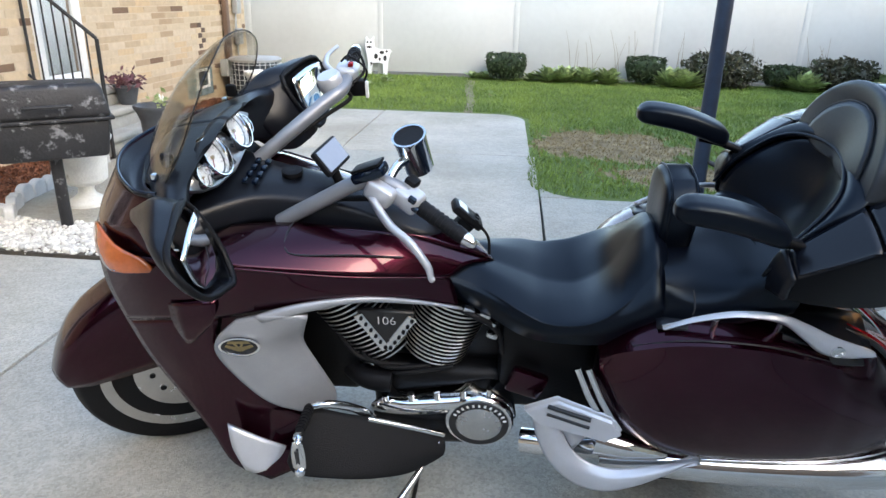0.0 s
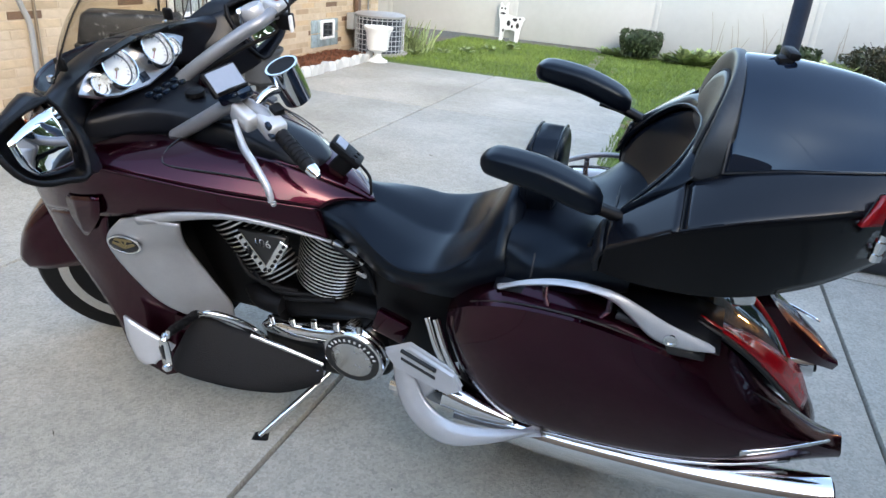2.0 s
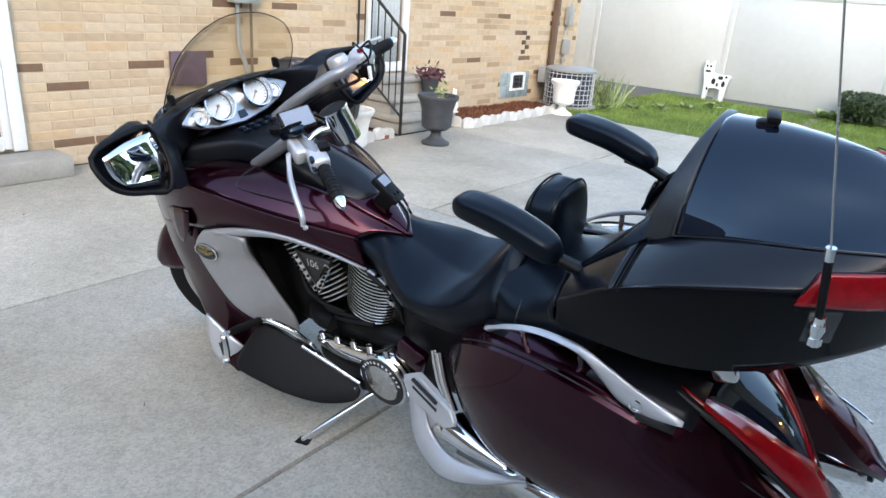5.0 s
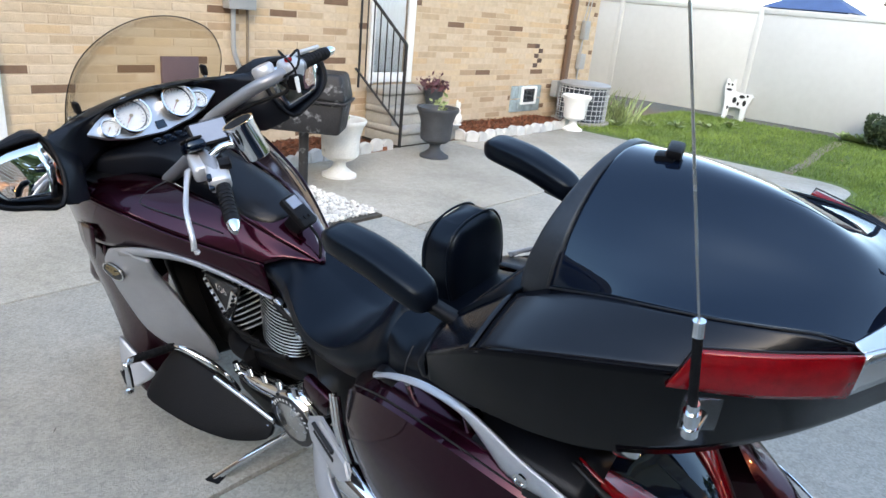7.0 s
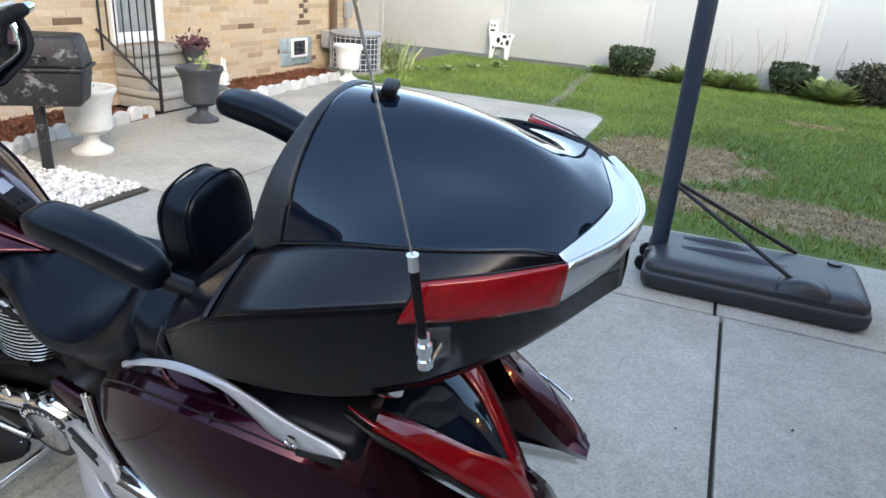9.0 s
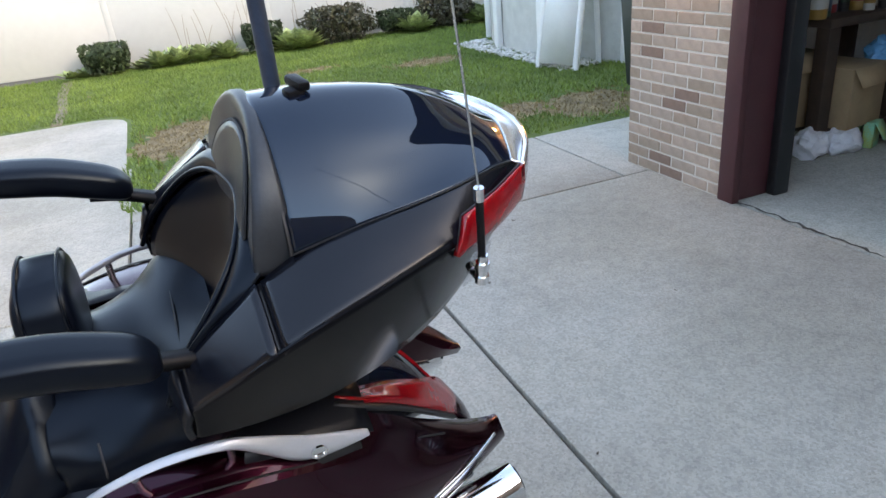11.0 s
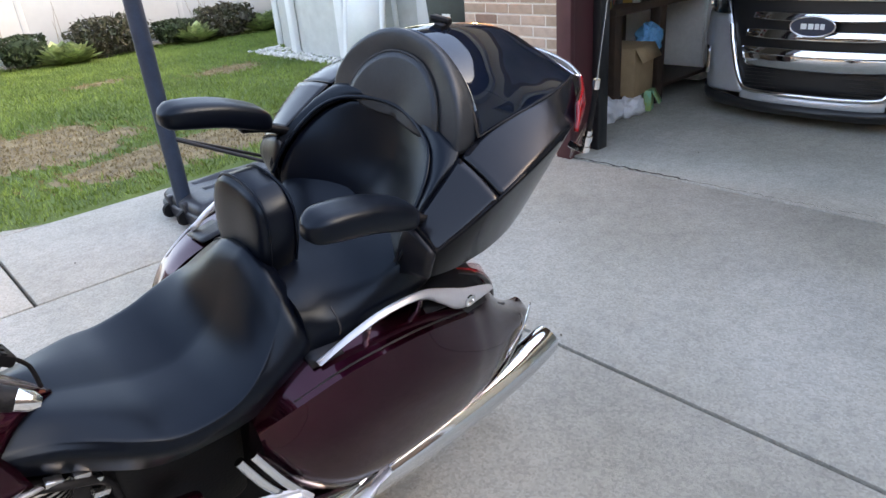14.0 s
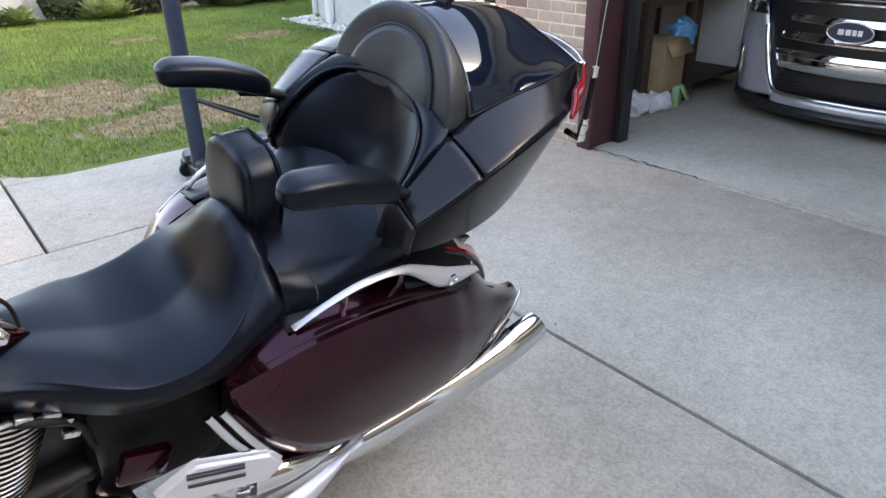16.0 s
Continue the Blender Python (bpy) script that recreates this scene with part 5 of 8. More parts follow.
for k in range(5):
    box("brick", (0.02, 0.105, 0.056), (-0.0085, 9.345 + 0.095 * (k % 2), 0.981 - 0.0635 * k), DARK_BRICK, house, bevel=0.003)

# blue canopy and a brown roof in the yard behind the fence
canopy = thing("garden_canopy", pose(-2.4, 17.2, 0), "blue pointed fabric canopy on four posts behind the fence", "canopy")
CLOTH = mat("blue_canopy_cloth", (0.045, 0.085, 0.19), 0.8, 0, 0.2, 4)
for sx in (-1, 1):
    for sy in (-1, 1):
        tube("post", [(sx * 0.75, sy * 0.75, 0), (sx * 0.75, sy * 0.75, 1.98)], 0.03, WHITE, canopy, n=8, smooth=1)
mesh_part("cloth_roof", [(-0.85, -0.85, 1.95), (0.85, -0.85, 1.95), (0.85, 0.85, 1.95), (-0.85, 0.85, 1.95), (0, 0, 2.42)], [(0, 1, 4), (1, 2, 4), (2, 3, 4), (3, 0, 4), (3, 2, 1, 0)], CLOTH, canopy, smooth=False)
neighbour = thing("neighbour_house", pose(3.2, 22, 0), "pale house with a low brown roof behind the fence", "house")
box("wall", (9.0, 5.0, 2.3), (0, 0, 1.15), VINYL, neighbour, bevel=0.02)
mesh_part("roof", [(-4.8, -2.9, 2.25), (4.8, -2.9, 2.25), (4.8, 0, 3.6), (-4.8, 0, 3.6), (-4.8, 2.9, 2.25), (4.8, 2.9, 2.25)], [(0, 1, 2, 3), (3, 2, 5, 4), (0, 3, 4), (1, 5, 2), (0, 4, 5, 1)], ROOF, neighbour, smooth=False)

# dry leaf bits on the concrete
litter = np.concatenate([np.column_stack([g2.uniform(-3.2, 4.5, 26), g2.uniform(0.9, 6.0, 26), np.full(26, 0.004)]), [(1.91, 3.61, 0.004), (-0.68, 1.905, 0.004), (-1.2, 2.41, 0.004)]])
v, f = leaves(g2, litter, 0.016, up=0.0)
v[:, 2] = 0.003 + np.abs(v[:, 2] - 0.004) * 0.5
fast_mesh("leaf_litter", v, f, mat("dry_leaf", (0.06, 0.045, 0.03), 0.9, 0, 0.3, 30), "small dry brown leaf bits scattered on the concrete", "leaves")
for y, h, k in ((4.05, 0.34, 0), (4.12, 0.28, 6), (4.0, 0.22, 4)):
    t = thing("tin", pose(4.02 + 0.07 * k % 0.3, y + 0.12, 0.80), "dull printed tin standing on the bench", "tin", "bench tins")
    lathe("body", [(0.05, 0), (0.052, 0.01), (0.052, h - 0.01), (0.05, h), (0, h)], HUE_MATS[k], t, n=16)
    lathe("label_band", [(0.0525, h * 0.25), (0.053, h * 0.26), (0.053, h * 0.7), (0.0525, h * 0.71)], HUE_MATS[2], t, n=16)

# ---- motorcycle: u to the rear, v to the right side, w up, leaning on its stand ----
LEAN_BIKE = pose(0, 2.53, 0) @ pose(0, 0, 0, 14, 0, 0) @ pose(1.3, 0, 0) @ pose(0, 0, 0, 0, 0, 1.3) @ pose(-1.3, 0, 0)
bike = thing("motorcycle", LEAN_BIKE, "dark maroon touring motorcycle leaning on its side stand on concrete", "motorcycle")


def mir(rows):
    return [[(u, -v, w) for u, v, w in r] for r in rows]


def both(name, rows, material, label="", **k):
    """The same sheet on the left and, mirrored, on the right side."""
    a = skin(name, rows, material, bike, label, **k)
    b = skin(name, mir(rows), material, bike, label, **k)
    return a, b


def half_loop(u, pts):
    """A closed symmetric ring from points on the left half, top centre first and bottom centre last."""
    left = [(u + (p[2] if len(p) > 2 else 0), -p[0], p[1]) for p in pts]
    right = [(a, -b, c) for a, b, c in left[-2:0:-1]]
    return left + right


# front wheel, turned to the left with the bars
steer = pose(-0.845, 0.06, 0.322, 0, 0, 31)


def wheel(name, at, r, width, disc=True):
    w = part(name, box_bm(0.12, width * 0.5, 0.12, None, 0.03), ALUMINIUM, bike)
    w.matrix_basis = at
    prof = []
    for a in np.linspace(-1.25, 1.25, 13):
        prof.append((r - width * 0.5 * (1 - math.cos(a * 0.95)) * 0.8, width * 0.5 * math.sin(a) / math.sin(1.25)))
    prof = [(r * 0.74, -width * 0.42)] + prof + [(r * 0.74, width * 0.42)]
    lathe("tyre", prof, RUBBER, w, n=56, m=pose(0, 0, 0, 90, 0, 0), angle=60)
    lathe("rim", [(r * 0.66, -0.055), (r * 0.755, -0.06), (r * 0.76, -0.04), (r * 0.70, 0), (r * 0.76, 0.04), (r * 0.755, 0.06), (r * 0.66, 0.055), (r * 0.66, -0.055)], ALUMINIUM, w, n=48, m=pose(0, 0, 0, 90, 0, 0))
    for k in range(5):
        a = 2 * math.pi * k / 5 + 0.3
        c, s = math.cos(a), math.sin(a)
        tube("spoke", [(0.04 * c, 0, 0.04 * s), (r * 0.4 * c, 0, r * 0.4 * s), (r * 0.68 * c, 0, r * 0.68 * s)], [0.03, 0.018, 0.022], ALUMINIUM, w, n=8, smooth=3)
    if disc:
        for s in (-1, 1):
            lathe("brake_disc", [(r * 0.28, s * 0.062), (r * 0.47, s * 0.062), (r * 0.47, s * 0.068), (r * 0.28, s * 0.068)], ALUMINIUM, w, n=40, m=pose(0, 0, 0, 90, 0, 0))
            for k in range(10):
                a = 2 * math.pi * k / 10
                lathe("disc_rivet", [(0.009, 0), (0.009, 0.008), (0, 0.008)], DARK, w, n=8, m=pose(0.31 * r * math.cos(a), s * 0.07, 0.31 * r * math.sin(a), 90 * s, 0, 0))
    return w


wheel("front_wheel", steer, 0.32, 0.125)
wheel("rear_wheel", pose(0.66, 0, 0.305), 0.305, 0.17, False)

rows = []
for a in np.linspace(14, 150, 13):
    c, s = math.cos(radians(180 - a)), math.sin(radians(180 - a))
    r = 0.338 * (1.0 + 0.07 * max(0, (60 - a) / 50))
    hw = 0.088 * (0.7 + 0.3 * min(1, (a - 14) / 25))
    lo = min(0.045, s * (r - 0.05))
    rows.append([(c * (r - 0.03), -hw, lo), (c * (r - 0.025), -hw * 1.06, (lo + s * (r - 0.02)) / 2), (c * (r - 0.012), -hw * 0.86, s * (r - 0.012)), (c * r, 0, s * r),
                 (c * (r - 0.012), hw * 0.86, s * (r - 0.012)), (c * (r - 0.025), hw * 1.06, (lo + s * (r - 0.02)) / 2), (c * (r - 0.03), hw, lo)])
fender = skin("front_fender", rows, MAROON, bike, nu=3, nv=3, thick=0.006)
fender.matrix_basis = steer
for s in (-1, 1):
    f = tube("fork_leg", [(0.0, s * 0.095, 0.0), (0.17, s * 0.095, 0.42)], 0.027, ALUMINIUM, bike, smooth=1, n=14)
    f.matrix_basis = steer
    f = box("brake_caliper", (0.05, 0.05, 0.11), (0.08, s * 0.085, 0.08), DARK, bike, bevel=0.015, rot=(0, 25, 0))
    f.matrix_basis = steer
f = box("fork_reflector", (0.045, 0.012, 0.04), (0.075, -0.135, -0.02), AMBER_LENS, bike, "orange side reflector", bevel=0.004)
f.matrix_basis = steer

# nose fairing round the headlight
nose = [[(-0.600, -0.252, 1.082), (-0.665, -0.226, 1.074), (-0.748, -0.130, 1.071), (-0.792, 0, 1.066), (-0.748, 0.130, 1.071), (-0.665, 0.226, 1.074), (-0.600, 0.252, 1.082)]]
for w, rear, side, front in ((1.0, -0.62, 0.265, -0.835), (0.95, -0.58, 0.28, -0.86), (0.88, -0.56, 0.285, -0.87), (0.80, -0.57, 0.28, -0.86), (0.73, -0.60, 0.27, -0.83)):
    nose.append([(rear, -side, w), ((rear * 1.4 + front * 0.6) / 2, -side * 0.96, w), (front + 0.06, -side * 0.66, w), (front, 0, w), (front + 0.06, side * 0.66, w),
                 ((rear * 1.4 + front * 0.6) / 2, side * 0.96, w), (rear, side, w)])
skin("nose_fairing", nose, MAROON, bike, nu=3, nv=5, thick=0.006)
collar = [(-0.592, -0.243, 1.080), (-0.635, -0.205, 1.060), (-0.688, -0.14, 1.050), (-0.728, 0, 1.050), (-0.688, 0.14, 1.050), (-0.635, 0.205, 1.060), (-0.592, 0.243, 1.080)]
skin("nose_collar", [nose[0], [((a[0] + b[0]) / 2, (a[1] + b[1]) / 2, (a[2] + b[2]) / 2 - 0.02) for a, b in zip(nose[0], collar)], collar], BLACK_SATIN, bike, "black well between the nose and the windshield", nu=3, nv=5, thick=0.006)
tube("nose_lip", nose[0], 0.004, BLACK_GLOSS, bike, n=8)
skin("headlight", [[(-0.842, -0.13, 0.93), (-0.872, 0, 0.94), (-0.842, 0.13, 0.93)], [(-0.852, -0.15, 0.87), (-0.885, 0, 0.87), (-0.852, 0.15, 0.87)], [(-0.835, -0.11, 0.80), (-0.866, 0, 0.79), (-0.835, 0.11, 0.80)]],
     HEADLAMP, bike, "clear headlight cover", nu=3, nv=4, thick=0.004)
skin("chin_panel", [[(-0.83, 0, 0.735), (-0.80, -0.13, 0.735), (-0.72, -0.25, 0.735)], [(-0.74, 0, 0.62), (-0.72, -0.10, 0.62), (-0.66, -0.2, 0.62)], [(-0.66, 0, 0.52), (-0.64, -0.08, 0.52), (-0.6, -0.16, 0.52)]],
     BLACK_PLASTIC, bike, nu=3, nv=3, thick=0.005)
both("turn_signal", [[(-0.79, -0.195, 0.97), (-0.72, -0.262, 0.955), (-0.655, -0.282, 0.935)], [(-0.805, -0.195, 0.935), (-0.74, -0.272, 0.925), (-0.635, -0.288, 0.915)],
                     [(-0.80, -0.21, 0.9), (-0.735, -0.276, 0.895), (-0.64, -0.290, 0.905)]], AMBER_LENS, "amber wrap-round turn signal", nu=3, nv=3, thick=0.008, flip=True)

# side cowls from the nose down to the front fins
both("side_cowl", [[(-0.79, -0.235, 0.90), (-0.66, -0.281, 0.935), (-0.48, -0.283, 0.92), (-0.25, -0.228, 0.867), (-0.10, -0.168, 0.827), (0.012, -0.112, 0.792)],
                   [(-0.79, -0.24, 0.82), (-0.66, -0.282, 0.85), (-0.48, -0.286, 0.85), (-0.25, -0.232, 0.825), (-0.10, -0.172, 0.785), (0.025, -0.118, 0.755)],
                   [(-0.765, -0.25, 0.72), (-0.66, -0.276, 0.75), (-0.5, -0.28, 0.77), (-0.25, -0.225, 0.79), (-0.10, -0.17, 0.748), (0.035, -0.12, 0.71)]],
     MAROON, nu=4, nv=5, thick=0.006)
both("lower_cowl", [[(-0.765, -0.25, 0.722), (-0.66, -0.276, 0.752), (-0.52, -0.279, 0.765)],
                    [(-0.73, -0.262, 0.62), (-0.65, -0.277, 0.64), (-0.545, -0.274, 0.66)],
                    [(-0.675, -0.27, 0.50), (-0.60, -0.275, 0.52), (-0.50, -0.266, 0.56)],
                    [(-0.61, -0.29, 0.385), (-0.54, -0.283, 0.40), (-0.43, -0.25, 0.455)],
                    [(-0.55, -0.325, 0.30), (-0.47, -0.30, 0.31), (-0.345, -0.17, 0.33)],
                    [(-0.46, -0.32, 0.235), (-0.38, -0.27, 0.24), (-0.25, -0.17, 0.24)]], MAROON, nu=4, nv=4, thick=0.006)
both("cowl_wing", [[(-0.622, -0.288, 0.815), (-0.505, -0.293, 0.835)], [(-0.618, -0.296, 0.76), (-0.52, -0.30, 0.775)], [(-0.603, -0.292, 0.70), (-0.59, -0.292, 0.70)]], MAROON, nu=3, nv=3, thick=0.004, flip=True)
both("front_fin", [[(-0.540, -0.325, 0.452), (-0.47, -0.318, 0.405), (-0.404, -0.308, 0.362)], [(-0.532, -0.345, 0.39), (-0.47, -0.345, 0.362), (-0.418, -0.330, 0.342)], [(-0.505, -0.36, 0.325), (-0.478, -0.365, 0.318), (-0.452, -0.36, 0.325)]],
     SILVER, "silver painted lower fin", nu=3, nv=3, thick=0.012)

# silver side panels with the maker's badge
both("side_panel", [[(-0.475, -0.288, 0.768), (-0.40, -0.284, 0.785), (-0.31, -0.262, 0.768)],
                    [(-0.528, -0.289, 0.715), (-0.43, -0.286, 0.72), (-0.328, -0.246, 0.715)],
                    [(-0.542, -0.286, 0.66), (-0.44, -0.279, 0.655), (-0.342, -0.222, 0.66)],
                    [(-0.505, -0.281, 0.575), (-0.42, -0.266, 0.57), (-0.332, -0.198, 0.585)],
                    [(-0.445, -0.270, 0.485), (-0.385, -0.242, 0.485), (-0.312, -0.178, 0.50)],
                    [(-0.385, -0.228, 0.41), (-0.345, -0.195, 0.41), (-0.298, -0.158, 0.42)],
                    [(-0.350, -0.172, 0.345), (-0.33, -0.158, 0.345), (-0.31, -0.148, 0.345)]], PANEL_GREY, "grey painted engine side panel", nu=4, nv=5, thick=0.012)
both("panel_sweep", [[(-0.43, -0.289, 0.785), (-0.33, -0.262, 0.803), (-0.2, -0.222, 0.80), (-0.08, -0.176, 0.765), (0.045, -0.132, 0.712)],
                     [(-0.41, -0.289, 0.768), (-0.32, -0.263, 0.782), (-0.2, -0.223, 0.787), (-0.08, -0.178, 0.756), (0.045, -0.133, 0.708)]], PANEL_GREY, nu=2, nv=5, thick=0.012)
for s in (-1, 1):
    bm4 = pose(-0.475, s * 0.291, 0.697) @ pose(0, 0, 0, 90, 0, 0) @ (pose(0, 0, 0, 0, 6, 0) if s < 0 else pose(0, 0, 0, 0, 174, 0))
    b = lathe("badge", [(1.0, 0), (1.0, 0.5), (0.9, 0.8), (0, 0.85)], CAR_BLACK, bike, "oval black and bronze badge", n=36, m=bm4 @ Matrix.Diagonal((0.047, 0.026, 0.008, 1)))
    lathe("badge_ring", [(0.93, 0.75), (1.0, 0.5), (1.05, 0.6), (1.05, 0.95), (0.93, 0.95), (0.93, 0.75)], CHROME, b, n=36, m=bm4 @ Matrix.Diagonal((0.047, 0.026, 0.008, 1)))
    for k in (-1, 1):
        plate("badge_wing", [(0, -0.014), (0.034 * k, 0.002), (0.030 * k, 0.008), (0, -0.002)][::k], 0.0015, BRONZE, b, m=bm4 @ pose(0, 0, 0.0066), bevel=0)
        plate("badge_stroke", [(0, -0.013), (0.012 * k, 0.012), (0.006 * k, 0.012), (0, 0.0)][::k], 0.002, BRONZE, b, m=bm4 @ pose(0, 0, 0.0072), bevel=0)
    plate("badge_bar", [(-0.028, 0.0115), (0.028, 0.0115), (0.022, 0.019), (-0.022, 0.019)], 0.0015, BRONZE, b, m=bm4 @ pose(0, 0, 0.0066), bevel=0)

# tank cover
tank_out = [(-0.62, -0.284, 0.935), (-0.48, -0.279, 0.919), (-0.25, -0.224, 0.867), (-0.10, -0.165, 0.827), (0.012, -0.11, 0.793)]
tank_mid = [(-0.56, -0.237, 0.942), (-0.45, -0.215, 0.936), (-0.25, -0.172, 0.908), (-0.09, -0.125, 0.866), (0.06, -0.062, 0.802)]
tank_in = [(-0.50, -0.14, 0.940), (-0.40, -0.12, 0.938), (-0.25, -0.108, 0.927), (-0.08, -0.085, 0.890), (0.118, -0.002, 0.772)]
both("tank_cover", [tank_out, tank_mid, tank_in], MAROON, nu=4, nv=5, thick=0.006, angle=70)
seam = [(-0.36, -0.118, 0.9375), (-0.365, -0.16, 0.932), (-0.36, -0.20, 0.921), (-0.33, -0.212, 0.910), (-0.2, -0.178, 0.892), (-0.1, -0.142, 0.866)]
for s in (-1, 1):
    tube("tank_seam", [(u, -s * v, w + 0.001) for u, v, w in seam], 0.0022, CAR_BLACK, bike, n=5)
both("crease_trim", [[(-0.62, -0.2875, 0.937), (-0.48, -0.284, 0.921), (-0.25, -0.2295, 0.869), (-0.10, -0.1695, 0.829), (0.012, -0.114, 0.795)],
                     [(-0.62, -0.2885, 0.931), (-0.48, -0.285, 0.915), (-0.25, -0.2305, 0.863), (-0.10, -0.1705, 0.823), (0.012, -0.115, 0.789)]], MAROON, nu=1, nv=4, thick=0.004)
console = []
for u, hw, we, wc in ((-0.60, 0.20, 0.985, 0.995), (-0.46, 0.098, 0.990, 1.003), (-0.30, 0.076, 0.965, 0.988), (-0.15, 0.078, 0.925, 0.945), (-0.07, 0.075, 0.895, 0.914), (-0.025, 0.048, 0.873, 0.888), (-0.01, 0.015, 0.868, 0.874)):
    console.append([(u, -hw - 0.012, we - 0.06), (u, -hw, we - 0.006), (u, -hw * 0.75, (we + wc) / 2), (u, -hw * 0.35, wc), (u, hw * 0.35, wc), (u, hw * 0.75, (we + wc) / 2), (u, hw, we - 0.006), (u, hw + 0.012, we - 0.06)])
skin("console", console, BLACK_SATIN, bike, "black dash console between the bars", nu=4, nv=4, thick=0.01)
both("console_recess", [[(-0.60, -0.10, 0.93), (-0.60, -0.22, 0.95), (-0.58, -0.27, 0.96)], [(-0.46, -0.09, 0.90), (-0.46, -0.16, 0.915), (-0.46, -0.2, 0.925)], [(-0.25, -0.08, 0.89), (-0.25, -0.10, 0.905), (-0.25, -0.115, 0.915)]], BLACK_PLASTIC, nu=3, nv=3, thick=0.006)
skin("tank_crown", [[(-0.12, -0.092, 0.899), (-0.12, 0, 0.915), (-0.12, 0.092, 0.899)], [(-0.06, -0.08, 0.883), (-0.06, 0, 0.900), (-0.06, 0.08, 0.883)], [(0.0, -0.062, 0.851), (0.0, 0, 0.866), (0.0, 0.062, 0.851)],
                    [(0.06, -0.034, 0.816), (0.06, 0, 0.824), (0.06, 0.034, 0.816)], [(0.117, -0.004, 0.774), (0.117, 0, 0.775), (0.117, 0.004, 0.774)]], MAROON, bike, nu=4, nv=4, thick=0.006)
for k in range(4):
    box("button", (0.014, 0.022, 0.012), (-0.485, -0.055 + 0.034 * k, 1.012), BLACK_GLOSS, bike, bevel=0.004, rot=(0, -5, 0))
    box("button", (0.014, 0.022, 0.012), (-0.46, -0.055 + 0.034 * k, 1.010), BLACK_GLOSS, bike, bevel=0.004)
lathe("key_switch", [(0.026, 0), (0.026, 0.012), (0.016, 0.016), (0, 0.014)], BLACK_PLASTIC, bike, n=22, m=pose(-0.385, 0.0, 1.003))

# gauge cluster
gf = pose(-0.562, -0.008, 1.066) @ pose(0, 0, 0, 0, 62, 0) @ pose(0, 0, 0, 0, 0, 90)
gpl = plate("gauge_panel", [(-0.215, 0.0), (-0.18, 0.036), (-0.10, 0.058), (0, 0.064), (0.10, 0.058), (0.18, 0.036), (0.215, 0.0), (0.16, -0.034), (0.10, -0.054), (0, -0.066), (-0.10, -0.054), (-0.16, -0.034)], 0.012, BRUSHED, bike, "brushed silver gauge surround", m=gf, bevel=0.004)
for x, r, h in ((-0.073, 0.050, 0.034), (0.073, 0.050, 0.034), (-0.142, 0.026, 0.018), (0.142, 0.026, 0.018)):
    at = gf @ pose(x, 0.006 if r > 0.04 else -0.008, 0.010)
    ga = lathe("gauge_bezel", [(r * 1.06, 0), (r * 1.04, h * 0.8), (r * 1.01, h), (r * 0.95, h), (r * 0.88, h * 0.75), (r * 0.86, h * 0.2), (r * 0.86, 0)], CHROME, bike, "deep chrome gauge ring", n=40, m=at)
    lathe("dial_ring", [(r * 0.81, h * 0.3), (r * 0.81, h * 0.43), (r * 0.875, h * 0.46), (r * 0.875, h * 0.3)], CAR_BLACK, ga, n=36, m=at)
    lathe("dial", [(r * 0.87, h * 0.32), (r * 0.87, h * 0.4), (0, h * 0.4)], DIAL, ga, "white gauge dial", n=30, m=at)
    ticks = 17 if r > 0.04 else 7
    for k in range(ticks):
        a = radians(225 - 270 * k / (ticks - 1))
        big = 1.0 if k % 2 == 0 else 0.6
        box("tick_mark", (r * 0.15 * big, r * 0.035, 0.001), (0, 0, 0), CAR_BLACK, ga, bevel=0).matrix_basis = at @ pose(r * 0.68 * math.cos(a), r * 0.68 * math.sin(a), h * 0.4 + 0.0006, 0, 0, math.degrees(a))
    n1 = box("needle", (r * 0.6, r * 0.035, 0.0015), (r * 0.25, 0, 0), RED_LENS, ga, bevel=0)
    n1.matrix_basis = at @ pose(0, 0, h * 0.4 + 0.004, 0, 0, 222)
    lathe("needle_hub", [(r * 0.09, h * 0.4), (r * 0.09, h * 0.4 + 0.006), (0, h * 0.4 + 0.006)], BRONZE, ga, n=14, m=at)
    gl = lathe("gauge_glass", [(r * 0.9, h * 0.78), (0, h * 0.8)], CLEAR, ga, n=30, m=at)
    gl.visible_shadow = False
plate("display_window", [(-0.016, -0.052), (0.016, -0.052), (0.014, -0.028), (-0.014, -0.028)], 0.003, BLACK_GLOSS, gpl, "small dark display", m=gf @ pose(0, 0, 0.012), bevel=0.001)

# cockpit cowl behind the shield, mirror pods
both("cockpit_cowl", [[(-0.715, 0, 1.062), (-0.68, -0.13, 1.062), (-0.625, -0.225, 1.066), (-0.57, -0.33, 1.072)],
                      [(-0.655, 0, 1.118), (-0.63, -0.13, 1.114), (-0.585, -0.235, 1.104), (-0.535, -0.335, 1.10)],
                      [(-0.532, 0, 1.138), (-0.530, -0.13, 1.126), (-0.530, -0.245, 1.105), (-0.505, -0.34, 1.085)],
                      [(-0.572, 0, 1.122), (-0.568, -0.13, 1.108), (-0.545, -0.225, 1.06), (-0.50, -0.31, 1.02)],
                      [(-0.61, 0, 1.0), (-0.60, -0.13, 1.0), (-0.56, -0.225, 0.98), (-0.51, -0.295, 0.95)]], BLACK_SATIN, "black cockpit surround", nu=4, nv=4, thick=0.006)
rim = [(-0.494, -0.345, 1.122), (-0.470, -0.45, 1.128), (-0.446, -0.535, 1.113), (-0.415, -0.535, 1.05), (-0.406, -0.497, 1.008), (-0.402, -0.44, 0.985), (-0.412, -0.375, 0.963), (-0.45, -0.335, 1.03)]
